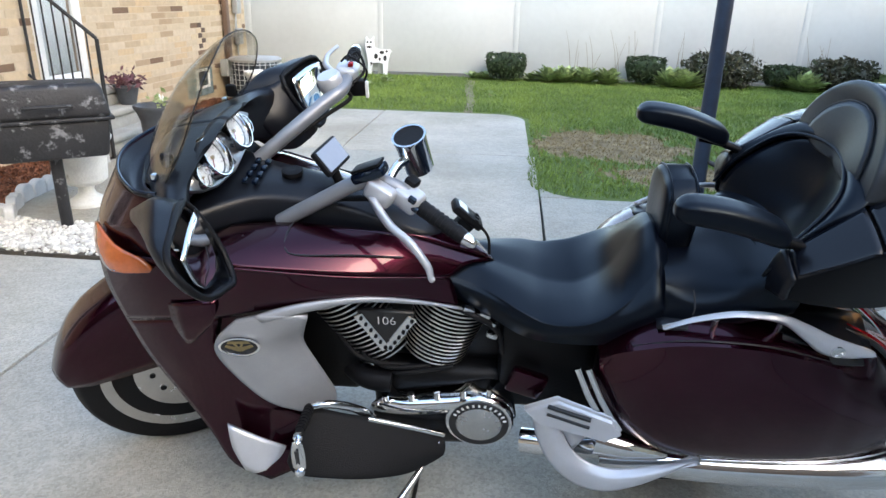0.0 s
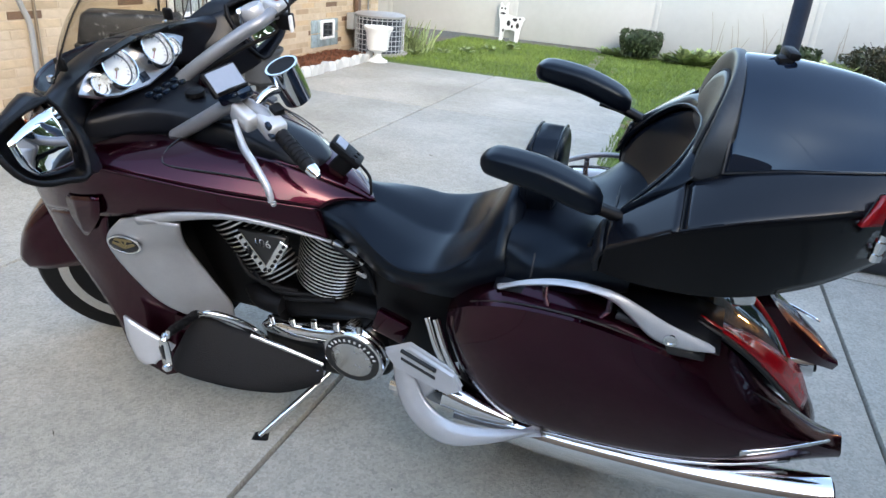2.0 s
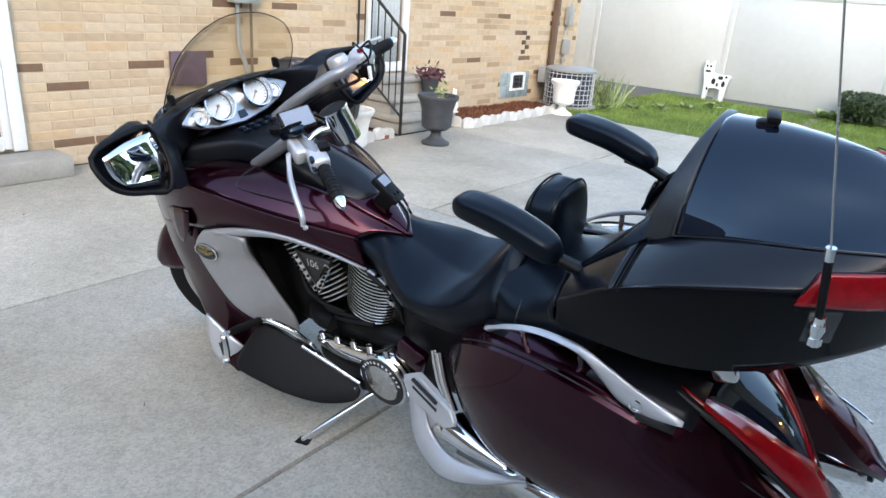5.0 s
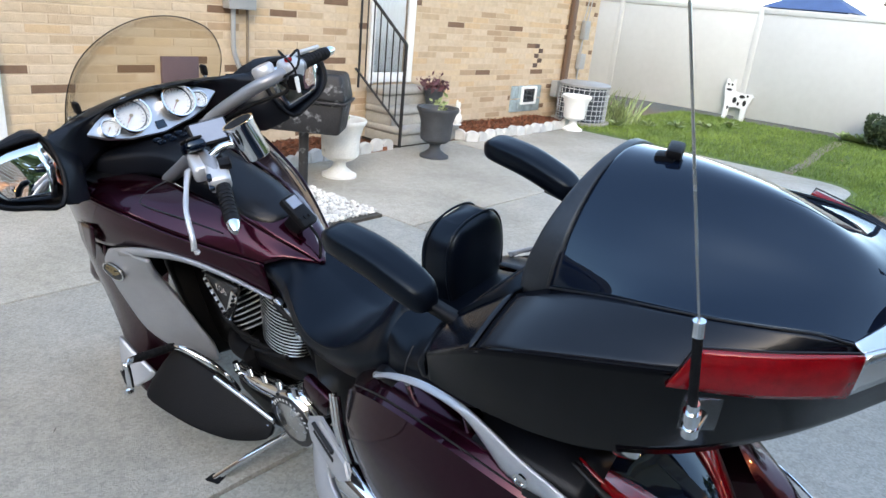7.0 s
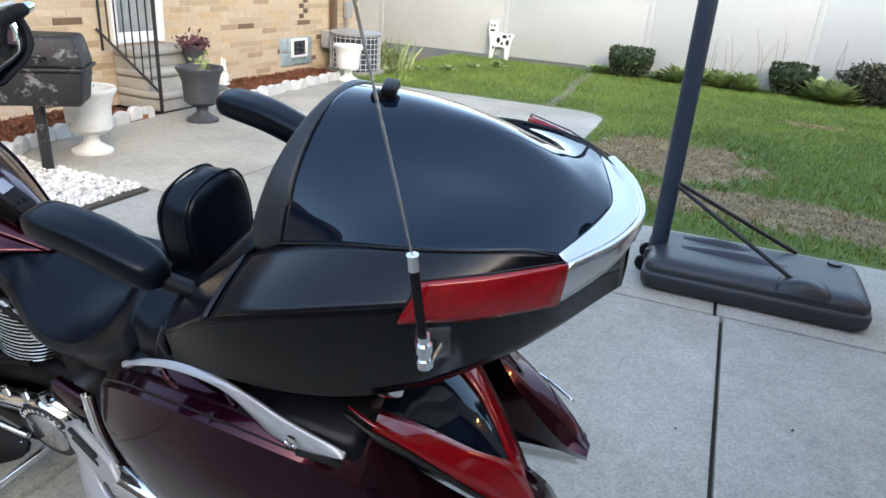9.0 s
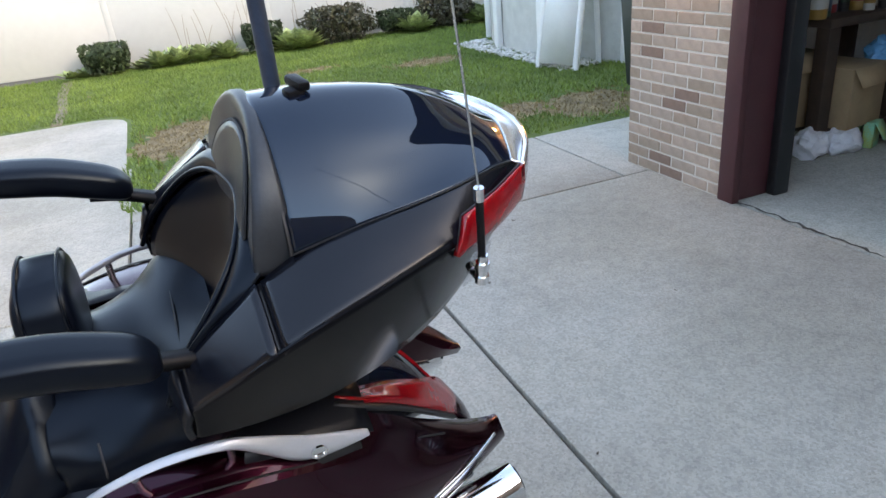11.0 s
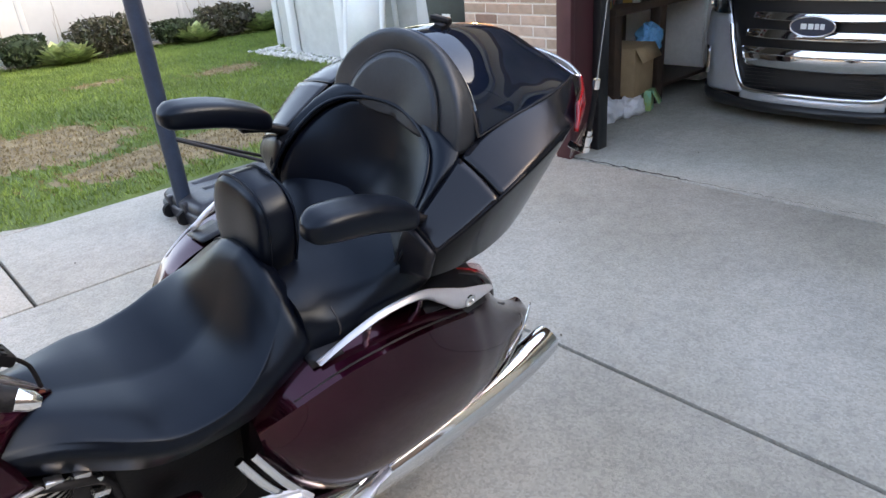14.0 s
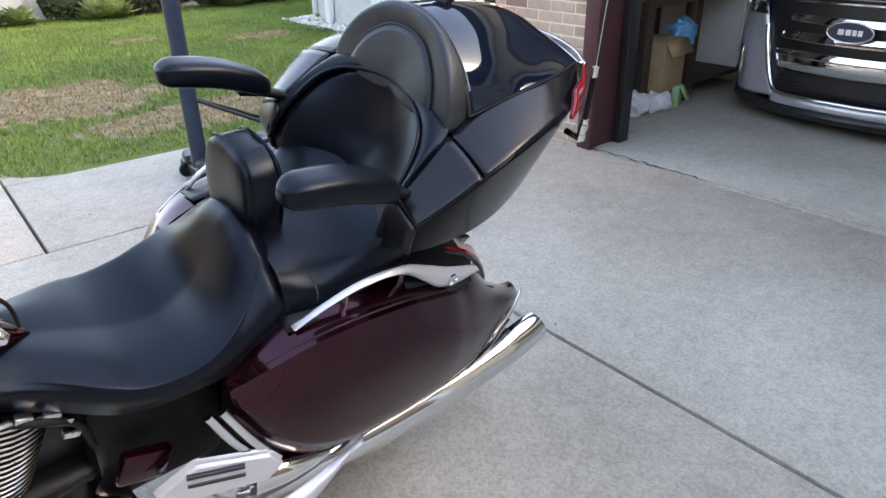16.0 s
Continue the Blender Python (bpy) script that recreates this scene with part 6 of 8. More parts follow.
mid = [(-0.555, -0.335, 1.125), (-0.525, -0.43, 1.125), (-0.495, -0.50, 1.108), (-0.465, -0.505, 1.045), (-0.455, -0.47, 0.995), (-0.455, -0.42, 0.968), (-0.47, -0.345, 0.95), (-0.51, -0.31, 1.03)]
root = [(-0.64, -0.28, 1.06), (-0.63, -0.32, 1.06), (-0.60, -0.34, 1.04), (-0.57, -0.34, 1.0), (-0.56, -0.325, 0.965), (-0.55, -0.31, 0.945), (-0.55, -0.285, 0.94), (-0.60, -0.26, 1.0)]
both("mirror_pod", [rim, mid, root], BLACK_SATIN, "black mirror housing", nu=4, nv=3, closed=True, cap=False, thick=0.006)
glass_q = [[(-0.470, -0.357, 1.112), (-0.450, -0.44, 1.117), (-0.433, -0.515, 1.107)], [(-0.452, -0.350, 1.045), (-0.434, -0.44, 1.05), (-0.424, -0.512, 1.055)], [(-0.434, -0.375, 0.978), (-0.424, -0.44, 0.998), (-0.418, -0.488, 1.02)]]
both("mirror", glass_q, MIRROR, "mirror glass", nu=3, nv=3, thick=0.003)
for s in (-1, 1):
    loop = [(u, -s * v, w) for u, v, w in rim]
    tube("mirror_rim", loop + loop[:2], 0.007, BLACK_PLASTIC, bike, n=8, smooth=3)
both("pod_web", [[(-0.60, -0.28, 1.10), (-0.53, -0.315, 1.105), (-0.492, -0.345, 1.118)], [(-0.55, -0.25, 1.04), (-0.48, -0.295, 1.03), (-0.452, -0.335, 1.03)], [(-0.52, -0.262, 0.975), (-0.46, -0.295, 0.965), (-0.414, -0.365, 0.965)], [(-0.50, -0.278, 0.93), (-0.46, -0.292, 0.93), (-0.43, -0.33, 0.945)]],
     BLACK_SATIN, "black fairing web inside the mirror", nu=4, nv=4, thick=0.006)

# windshield
left_ws = [[(-0.588, -0.245, 1.088), (-0.686, -0.145, 1.056), (-0.730, 0, 1.056)], [(-0.53, -0.238, 1.18), (-0.625, -0.15, 1.165), (-0.665, 0, 1.165)], [(-0.498, -0.205, 1.255), (-0.57, -0.125, 1.253), (-0.60, 0, 1.255)],
           [(-0.488, -0.155, 1.298), (-0.518, -0.085, 1.310), (-0.532, 0, 1.314)], [(-0.484, -0.085, 1.328), (-0.488, -0.04, 1.336), (-0.49, 0, 1.339)]]
ws = [r + [(u, -v, w) for u, v, w in r[1::-1]] for r in left_ws]
sh = skin("windshield", ws, SHIELD, bike, "amber smoked windshield", nu=4, nv=4, thick=0.004)
sh.visible_shadow = False
edge = [r[0] for r in ws] + [ws[4][2]] + [r[-1] for r in ws[::-1]]
tube("windshield_edge", edge, 0.0015, BLACK_PLASTIC, bike, n=6, smooth=5)
for s in (-1, 1):
    box("shield_bolt", (0.014, 0.014, 0.02), (-0.615, s * 0.215, 1.10), CHROME, bike, bevel=0.004)
    box("shield_clip", (0.03, 0.016, 0.035), (-0.585, s * 0.2, 1.135), BLACK_PLASTIC, bike, bevel=0.008)

# handlebar
tube("handlebar", [(-0.40, -0.095, 0.925), (-0.30, -0.098, 0.985), (-0.19, -0.105, 1.048), (-0.12, -0.112, 1.045), (-0.056, -0.126, 1.003)], 0.0185, BAR_GREY, bike, "thick satin grey handlebar tube", n=16)
tube("handlebar", [(-0.50, 0.09, 0.995), (-0.42, 0.13, 1.055), (-0.34, 0.19, 1.11), (-0.298, 0.24, 1.135), (-0.30, 0.36, 1.148)], 0.0185, BAR_GREY, bike, "thick satin grey handlebar tube", n=16)
gl0, gl1 = np.array((-0.06, -0.126, 1.003)), np.array((0.05, -0.186, 0.958))
gr0, gr1 = np.array((-0.302, 0.345, 1.147)), np.array((-0.306, 0.465, 1.158))
for a, b in ((gl0, gl1), (gr0, gr1)):
    d = b - a
    tube("grip", [a, a + d * 0.1, a + d * 0.5, a + d * 0.9, b], [0.017, 0.019, 0.0175, 0.018, 0.016], RUBBER, bike, "black ribbed rubber grip", n=16, smooth=2)
    for k in range(8):
        q = a + d * (0.12 + 0.1 * k)
        tube("grip_rib", [q, q + d * 0.03], 0.0195, RUBBER, bike, n=14, smooth=1)
    e = b + d / np.linalg.norm(d) * 0.03
    tube("bar_end", [b, b + (e - b) * 0.6, e], [0.016, 0.014, 0.007], CHROME, bike, "chrome bar end", n=14, smooth=1)
# switch housings, clutch and brake gear
hl = np.array((-0.085, -0.118, 1.018))
box("switch_housing", (0.075, 0.055, 0.05), hl, SILVER, bike, bevel=0.014, rot=(0, 22, -28), seg=3)
box("switch_block", (0.03, 0.03, 0.02), hl + (0.01, 0.02, 0.03), BLACK_PLASTIC, bike, bevel=0.005, rot=(0, 20, -28))
box("switch_rocker", (0.02, 0.012, 0.016), hl + (0.015, -0.032, 0.012), BLACK_GLOSS, bike, bevel=0.004, rot=(0, 22, -28))
box("switch_rocker", (0.02, 0.012, 0.012), hl + (0.02, -0.034, -0.01), BLACK_GLOSS, bike, bevel=0.004, rot=(0, 22, -28))
box("clutch_reservoir", (0.085, 0.048, 0.028), (-0.168, -0.118, 1.078), BLACK_GLOSS, bike, bevel=0.01, rot=(0, -25, -12))
box("reservoir_cap", (0.075, 0.04, 0.008), (-0.172, -0.118, 1.095), DARK, bike, bevel=0.003, rot=(0, -25, -12))
box("clutch_perch", (0.07, 0.04, 0.05), (-0.145, -0.13, 1.035), SILVER, bike, bevel=0.012, rot=(0, 25, -20), seg=3)
skin("clutch_lever", [[(-0.165, -0.135, 1.03), (-0.15, -0.155, 1.035)], [(-0.12, -0.19, 0.985), (-0.105, -0.195, 0.995)], [(-0.07, -0.225, 0.965), (-0.06, -0.228, 0.975)], [(-0.03, -0.248, 0.92), (-0.02, -0.25, 0.928)],
                      [(-0.022, -0.256, 0.895), (-0.014, -0.257, 0.90)]], SILVER, bike, "silver clutch lever", nu=5, nv=2, thick=0.012)
lathe("lever_ball", [(0, -0.008), (0.006, -0.005), (0.008, 0), (0.006, 0.005), (0, 0.008)], SILVER, bike, n=12, m=pose(-0.018, -0.257, 0.893))
box("switch_housing", (0.06, 0.07, 0.055), (-0.30, 0.315, 1.147), SILVER, bike, bevel=0.015, rot=(0, 10, 0), seg=3)
box("stop_switch", (0.014, 0.022, 0.012), (-0.285, 0.30, 1.178), RED_LENS, bike, "red stop switch", bevel=0.004)
box("switch_block", (0.05, 0.03, 0.045), (-0.27, 0.30, 1.115), BLACK_PLASTIC, bike, bevel=0.006)
for k in range(3):
    box("switch_key", (0.008, 0.012, 0.018), (-0.243, 0.287 + 0.0, 1.10 + 0.014 * k), DIAL, bike, bevel=0.002)
lathe("brake_reservoir", [(0.03, 0), (0.033, 0.004), (0.033, 0.035), (0.028, 0.042), (0, 0.042)], SILVER, bike, n=24, m=pose(-0.325, 0.245, 1.13, 10, -15, 0))
skin("brake_lever", [[(-0.335, 0.29, 1.15), (-0.325, 0.29, 1.16)], [(-0.375, 0.35, 1.155), (-0.365, 0.352, 1.165)], [(-0.385, 0.42, 1.16), (-0.375, 0.422, 1.168)], [(-0.37, 0.48, 1.165), (-0.362, 0.482, 1.172)]], SILVER, bike, nu=4, nv=2, thick=0.01)
tube("brake_hose", [(-0.31, 0.27, 1.12), (-0.29, 0.28, 1.09), (-0.36, 0.2, 1.06), (-0.46, 0.13, 1.0)], 0.006, RUBBER, bike, n=8)
tube("cable", [(-0.30, 0.32, 1.18), (-0.27, 0.33, 1.20), (-0.25, 0.30, 1.16), (-0.29, 0.26, 1.13)], 0.004, RUBBER, bike, n=6)
tube("cable", [(-0.31, 0.30, 1.185), (-0.28, 0.27, 1.21), (-0.24, 0.28, 1.17), (-0.26, 0.30, 1.12)], 0.003, RUBBER, bike, n=6)
tube("cable", [(-0.10, -0.10, 1.0), (-0.18, -0.08, 0.99), (-0.30, -0.07, 0.975), (-0.40, -0.08, 0.95)], 0.008, RUBBER, bike, n=8)
# cup holder, navigation screen and the small controller on the tank
cup = lathe("cup_holder", [(0.034, 0), (0.036, 0.004), (0.039, 0.09), (0.041, 0.095), (0.041, 0.10), (0.036, 0.10), (0.034, 0.012), (0, 0.012)], CHROME, bike, "chrome cup holder", n=32, m=pose(-0.07, -0.005, 1.035, 14, -12, 0))
lathe("cup_liner", [(0.0355, 0.098), (0.033, 0.02), (0, 0.016)], RUBBER, cup, n=28, m=pose(-0.07, -0.005, 1.035, 14, -12, 0))
tube("cup_clamp", [(-0.13, -0.11, 1.05), (-0.11, -0.07, 1.075), (-0.085, -0.035, 1.075)], 0.011, CHROME, bike, n=10)
gps = box("navigation_screen", (0.016, 0.108, 0.07), (-0.285, 0.0, 1.055), BLACK_PLASTIC, bike, "small navigation screen", bevel=0.006, rot=(0, -38, -14))
box("screen_glass", (0.002, 0.094, 0.056), (-0.279, -0.0012, 1.0615), SCREEN, gps, bevel=0, rot=(0, -38, -14))
tube("screen_mount", [(-0.27, 0.0, 0.985), (-0.285, 0.0, 1.03), (-0.29, 0.0, 1.05)], 0.012, BLACK_PLASTIC, bike, n=10)
ctl = box("controller", (0.095, 0.052, 0.022), (0.045, 0.002, 0.905), BLACK_PLASTIC, bike, "small black handheld controller", bevel=0.007, rot=(0, 44, 10))
box("controller_clip", (0.05, 0.03, 0.075), (0.03, 0.002, 0.868), BLACK_PLASTIC, bike, bevel=0.008, rot=(0, 44, 10))
box("controller_screen", (0.03, 0.034, 0.002), (0.036, 0.001, 0.930), SCREEN, ctl, bevel=0, rot=(0, 44, 10))
for k in range(3):
    box("controller_key", (0.01, 0.009, 0.004), (0.071, -0.012 + 0.014 * k, 0.897), DARK, ctl, bevel=0.001, rot=(0, 44, 10))
tube("controller_lead", [(0.078, 0.005, 0.872), (0.10, 0.01, 0.835), (0.105, 0.0, 0.79)], 0.004, RUBBER, bike, n=6)

# ---- engine ----
box("crankcase", (0.38, 0.22, 0.27), (-0.02, 0.0, 0.335), DARK, bike, bevel=0.04, seg=3)
box("engine_core", (0.56, 0.16, 0.24), (-0.10, 0.02, 0.57), DARK, bike, bevel=0.05, seg=3)
box("frame_spine", (0.95, 0.12, 0.12), (0.10, 0.0, 0.63), DARK, bike, bevel=0.03)
# plain dark block added to close the see-through gap behind the side panel
box("engine_gap_fill", (0.20, 0.20, 0.36), (-0.33, 0.0, 0.54), DARK, bike, bevel=0.03)
box("oil_cooler", (0.06, 0.30, 0.36), (-0.42, 0.0, 0.50), DARK, bike, bevel=0.02, rot=(0, -15, 0))
FIN_EDGE = mat("machined_fin", (0.62, 0.62, 0.60), 0.3, 1.0, 0.1, 40)


def cylinder(base, top):
    a, b = np.array(base), np.array(top)
    d = (b - a) / np.linalg.norm(b - a)
    c = part("cylinder", box_bm(0.12, 0.13, np.linalg.norm(b - a), axis_pose(tuple((a + b) / 2), tuple(b)), 0.02), DARK, bike)
    rotm = axis_pose(tuple(a), tuple(b)).to_3x3().to_4x4()
    nf = 15
    for k in range(nf):
        q = a + (b - a) * (0.02 + 0.96 * k / (nf - 1))
        r = 0.082 + 0.012 * (k / nf)
        f = lathe("fin", [(0.9, -0.004), (1.0, -0.0035), (1.0, 0.0035), (0.9, 0.004), (0, 0.004)], DARK, c, n=28, m=Matrix.Translation(q) @ rotm @ Matrix.Diagonal((r, r * 1.12, 1, 1)))
        lathe("fin_edge", [(0.993, -0.0028), (1.006, -0.0022), (1.006, 0.0022), (0.993, 0.0028)], FIN_EDGE, f, n=28, m=Matrix.Translation(q) @ rotm @ Matrix.Diagonal((r, r * 1.12, 1, 1)))
    return c


cylinder((-0.175, -0.035, 0.50), (-0.285, -0.035, 0.70))
cylinder((-0.04, -0.035, 0.50), (0.025, -0.035, 0.70))
vm = pose(0, -0.142, 0, 90, 0, 0)
vc = plate("v_cover", [(-0.222, 0.705), (-0.215, 0.695), (-0.155, 0.585), (-0.145, 0.582), (-0.08, 0.688), (-0.072, 0.70), (-0.075, 0.712), (-0.22, 0.715)], 0.016, CAR_BLACK, bike, "black V-shaped engine cover", m=vm, bevel=0.004)
for x0, z0, x1, z1 in ((-0.218, 0.70, -0.15, 0.587), (-0.148, 0.587, -0.078, 0.698)):
    q0, q1 = np.array((x0, z0)), np.array((x1, z1))
    d = (q1 - q0) / np.linalg.norm(q1 - q0)
    nrm = np.array((-d[1], d[0])) * 0.013
    plate("cover_strip", [tuple(q0 - nrm), tuple(q1 - nrm), tuple(q1 + nrm), tuple(q0 + nrm)], 0.006, CHROME, vc, m=pose(0, -0.158, 0, 90, 0, 0), bevel=0.002)
    for k in range(6):
        q = q0 + (q1 - q0) * (k + 0.5) / 6
        lathe("strip_rivet", [(0.005, 0), (0.004, 0.004), (0, 0.005)], DARK, vc, n=10, m=pose(q[0] + 0.004, -0.1645, q[1], 90, 0, 0))
fc = bpy.data.curves.new("lettering", "FONT")
fc.body, fc.size, fc.extrude, fc.align_x = "106", 0.036, 0.001, "CENTER"
fc.materials.append(CHROME)
lt = new("lettering", fc)
lt.parent = bike
lt.matrix_basis = pose(-0.147, -0.1605, 0.672, 90, 0, 0)
tube("intake_pipe", [(-0.28, -0.06, 0.44), (-0.22, -0.11, 0.435), (-0.15, -0.115, 0.43)], 0.034, BLACK_PLASTIC, bike, n=16)
for k in range(4):
    tube("hose", [(-0.30 + 0.05 * k, -0.09, 0.60 - 0.05 * k), (-0.24 + 0.04 * k, -0.125, 0.53 - 0.02 * k), (-0.16 + 0.06 * k, -0.11, 0.49)], 0.007, RUBBER, bike, n=8)
for u, w in ((0.06, 0.70), (0.10, 0.685), (0.115, 0.66), (0.12, 0.62)):
    box("cable_clip", (0.03, 0.02, 0.014), (u, -0.12, w), ALUMINIUM, bike, bevel=0.004, rot=(0, 20, 0))
tube("hose", [(0.0, -0.10, 0.70), (0.07, -0.13, 0.69), (0.13, -0.12, 0.64), (0.15, -0.11, 0.55)], 0.008, RUBBER, bike, n=8)
box("side_cover", (0.26, 0.24, 0.30), (0.27, 0.0, 0.50), DARK, bike, bevel=0.03)
box("maroon_infill", (0.10, 0.03, 0.08), (0.215, -0.165, 0.50), MAROON, bike, bevel=0.012, rot=(0, 20, 0))
# primary cover
skin("primary_cover", [[(-0.205, -0.15, 0.335), (-0.205, -0.165, 0.38), (-0.18, -0.15, 0.405), (-0.18, -0.1, 0.405)], [(-0.10, -0.165, 0.345), (-0.10, -0.185, 0.395), (-0.08, -0.165, 0.42), (-0.08, -0.1, 0.42)],
                       [(0.02, -0.165, 0.36), (0.02, -0.185, 0.41), (0.03, -0.165, 0.435), (0.03, -0.1, 0.435)], [(0.12, -0.165, 0.37), (0.13, -0.18, 0.42), (0.13, -0.16, 0.45), (0.13, -0.1, 0.45)],
                       [(0.19, -0.15, 0.33), (0.195, -0.165, 0.37), (0.19, -0.15, 0.40), (0.18, -0.1, 0.41)]], CHROME, bike, "chrome primary cover", nu=4, nv=4, thick=0.01)
skin("primary_face", [[(-0.20, -0.155, 0.345), (-0.20, -0.15, 0.29), (-0.17, -0.13, 0.25)], [(-0.08, -0.168, 0.35), (-0.08, -0.16, 0.28), (-0.08, -0.14, 0.22)], [(0.05, -0.168, 0.36), (0.05, -0.16, 0.28), (0.05, -0.14, 0.22)]], DARK, bike, nu=4, nv=3, thick=0.01)
for k in range(5):
    u = -0.16 + 0.07 * k
    tube("cover_bolt", [(u, -0.172, 0.405 + 0.012 * k), (u, -0.172, 0.43 + 0.012 * k)], 0.009, CHROME, bike, n=10, smooth=1)
tube("shift_rod", [(-0.14, -0.19, 0.325), (-0.04, -0.19, 0.315)], 0.006, CHROME, bike, n=8, smooth=1)
dm = pose(0.095, -0.155, 0.353, 90, 0, 0)
derby = lathe("clutch_cover", [(0.096, -0.03), (0.096, 0.02), (0.09, 0.028), (0.083, 0.029), (0.0, 0.029)], CHROME, bike, "round chrome clutch cover", n=44, m=dm)
lathe("cover_band", [(0.082, 0.0291), (0.081, 0.033), (0.064, 0.033), (0.063, 0.0291)], CAR_BLACK, derby, "black band", n=44, m=dm)
lathe("cover_centre", [(0.063, 0.029), (0.062, 0.035), (0.05, 0.039), (0, 0.042)], ALUMINIUM, derby, n=40, m=dm)
for k in range(12):
    a = radians(15 + 12.5 * k)
    box("band_mark", (0.006, 0.009, 0.0012), (0, 0, 0), DIAL, derby, bevel=0).matrix_basis = dm @ pose(0.0725 * math.cos(a), 0.0725 * math.sin(a), 0.0335, 0, 0, math.degrees(a) - 90)

# rider boards with chrome frames, heel rods and pegs
both("floorboard", [[(-0.375, -0.285, 0.405), (-0.385, -0.31, 0.378), (-0.395, -0.332, 0.350), (-0.397, -0.340, 0.340)], [(-0.335, -0.25, 0.445), (-0.345, -0.31, 0.388), (-0.362, -0.358, 0.338), (-0.365, -0.366, 0.326)],
                    [(-0.25, -0.232, 0.415), (-0.255, -0.298, 0.357), (-0.268, -0.346, 0.312), (-0.272, -0.352, 0.300)], [(-0.17, -0.215, 0.385), (-0.17, -0.28, 0.330), (-0.18, -0.325, 0.292), (-0.185, -0.331, 0.280)],
                    [(-0.08, -0.20, 0.335), (-0.08, -0.253, 0.297), (-0.09, -0.284, 0.267), (-0.093, -0.289, 0.256)], [(-0.02, -0.19, 0.305), (-0.02, -0.218, 0.285), (-0.028, -0.240, 0.262), (-0.03, -0.244, 0.251)],
                    [(0.004, -0.197, 0.286), (0.006, -0.209, 0.276), (0.004, -0.220, 0.266), (0.002, -0.222, 0.260)]],
     RUBBER, "black rubber rider floorboard", nu=4, nv=4, thick=0.022)
for s in (-1, 1):
    tube("board_frame", [(-0.20, s * 0.225, 0.392), (-0.10, s * 0.208, 0.35), (0.0, s * 0.19, 0.305)], 0.008, CHROME, bike, n=8)
    tube("heel_rod", [(-0.345, s * 0.255, 0.455), (-0.30, s * 0.245, 0.462), (-0.24, s * 0.215, 0.42), (-0.20, s * 0.19, 0.36), (-0.185, s * 0.18, 0.31)], [0.009, 0.011, 0.012, 0.014, 0.014], CHROME, bike, "chrome shift lever", n=10)
    tube("shift_peg", [(-0.345, s * 0.252, 0.456), (-0.337, s * 0.375, 0.493)], 0.011, RUBBER, bike, n=10, smooth=1)
    for k in range(8):
        tube("peg_rib", [(-0.344 + 0.0007 * k, s * (0.262 + 0.013 * k), 0.459 + 0.0039 * k), (-0.344 + 0.0007 * k, s * (0.268 + 0.013 * k), 0.461 + 0.0039 * k)], 0.0135, RUBBER, bike, n=10, smooth=1)
    lathe("peg_end", [(0, -0.01), (0.011, -0.006), (0.013, 0), (0.011, 0.006), (0, 0.01)], CHROME, bike, n=12, m=pose(-0.335, s * 0.385, 0.496))
    toe = skin("toe_pad", [[(-0.345, s * 0.402, 0.498), (-0.333, s * 0.408, 0.502), (-0.321, s * 0.402, 0.498)], [(-0.352, s * 0.408, 0.46), (-0.334, s * 0.416, 0.46), (-0.317, s * 0.408, 0.46)], [(-0.350, s * 0.414, 0.418), (-0.334, s * 0.422, 0.414), (-0.318, s * 0.414, 0.418)]], CHROME, bike, "chrome shift lever pad", nu=3, nv=3, thick=0.014, flip=(s > 0))
    box("pad_slot", (0.010, 0.004, 0.05), (-0.334, s * 0.4165, 0.457), CAR_BLACK, toe, bevel=0.001)
    lathe("toe_cap", [(0, -0.012), (0.01, -0.009), (0.014, 0), (0.01, 0.009), (0, 0.012)], CHROME, bike, n=12, m=pose(-0.333, s * 0.417, 0.408))
    box("board_bracket", (0.05, 0.05, 0.05), (-0.03, s * 0.185, 0.27), CHROME, bike, bevel=0.012)

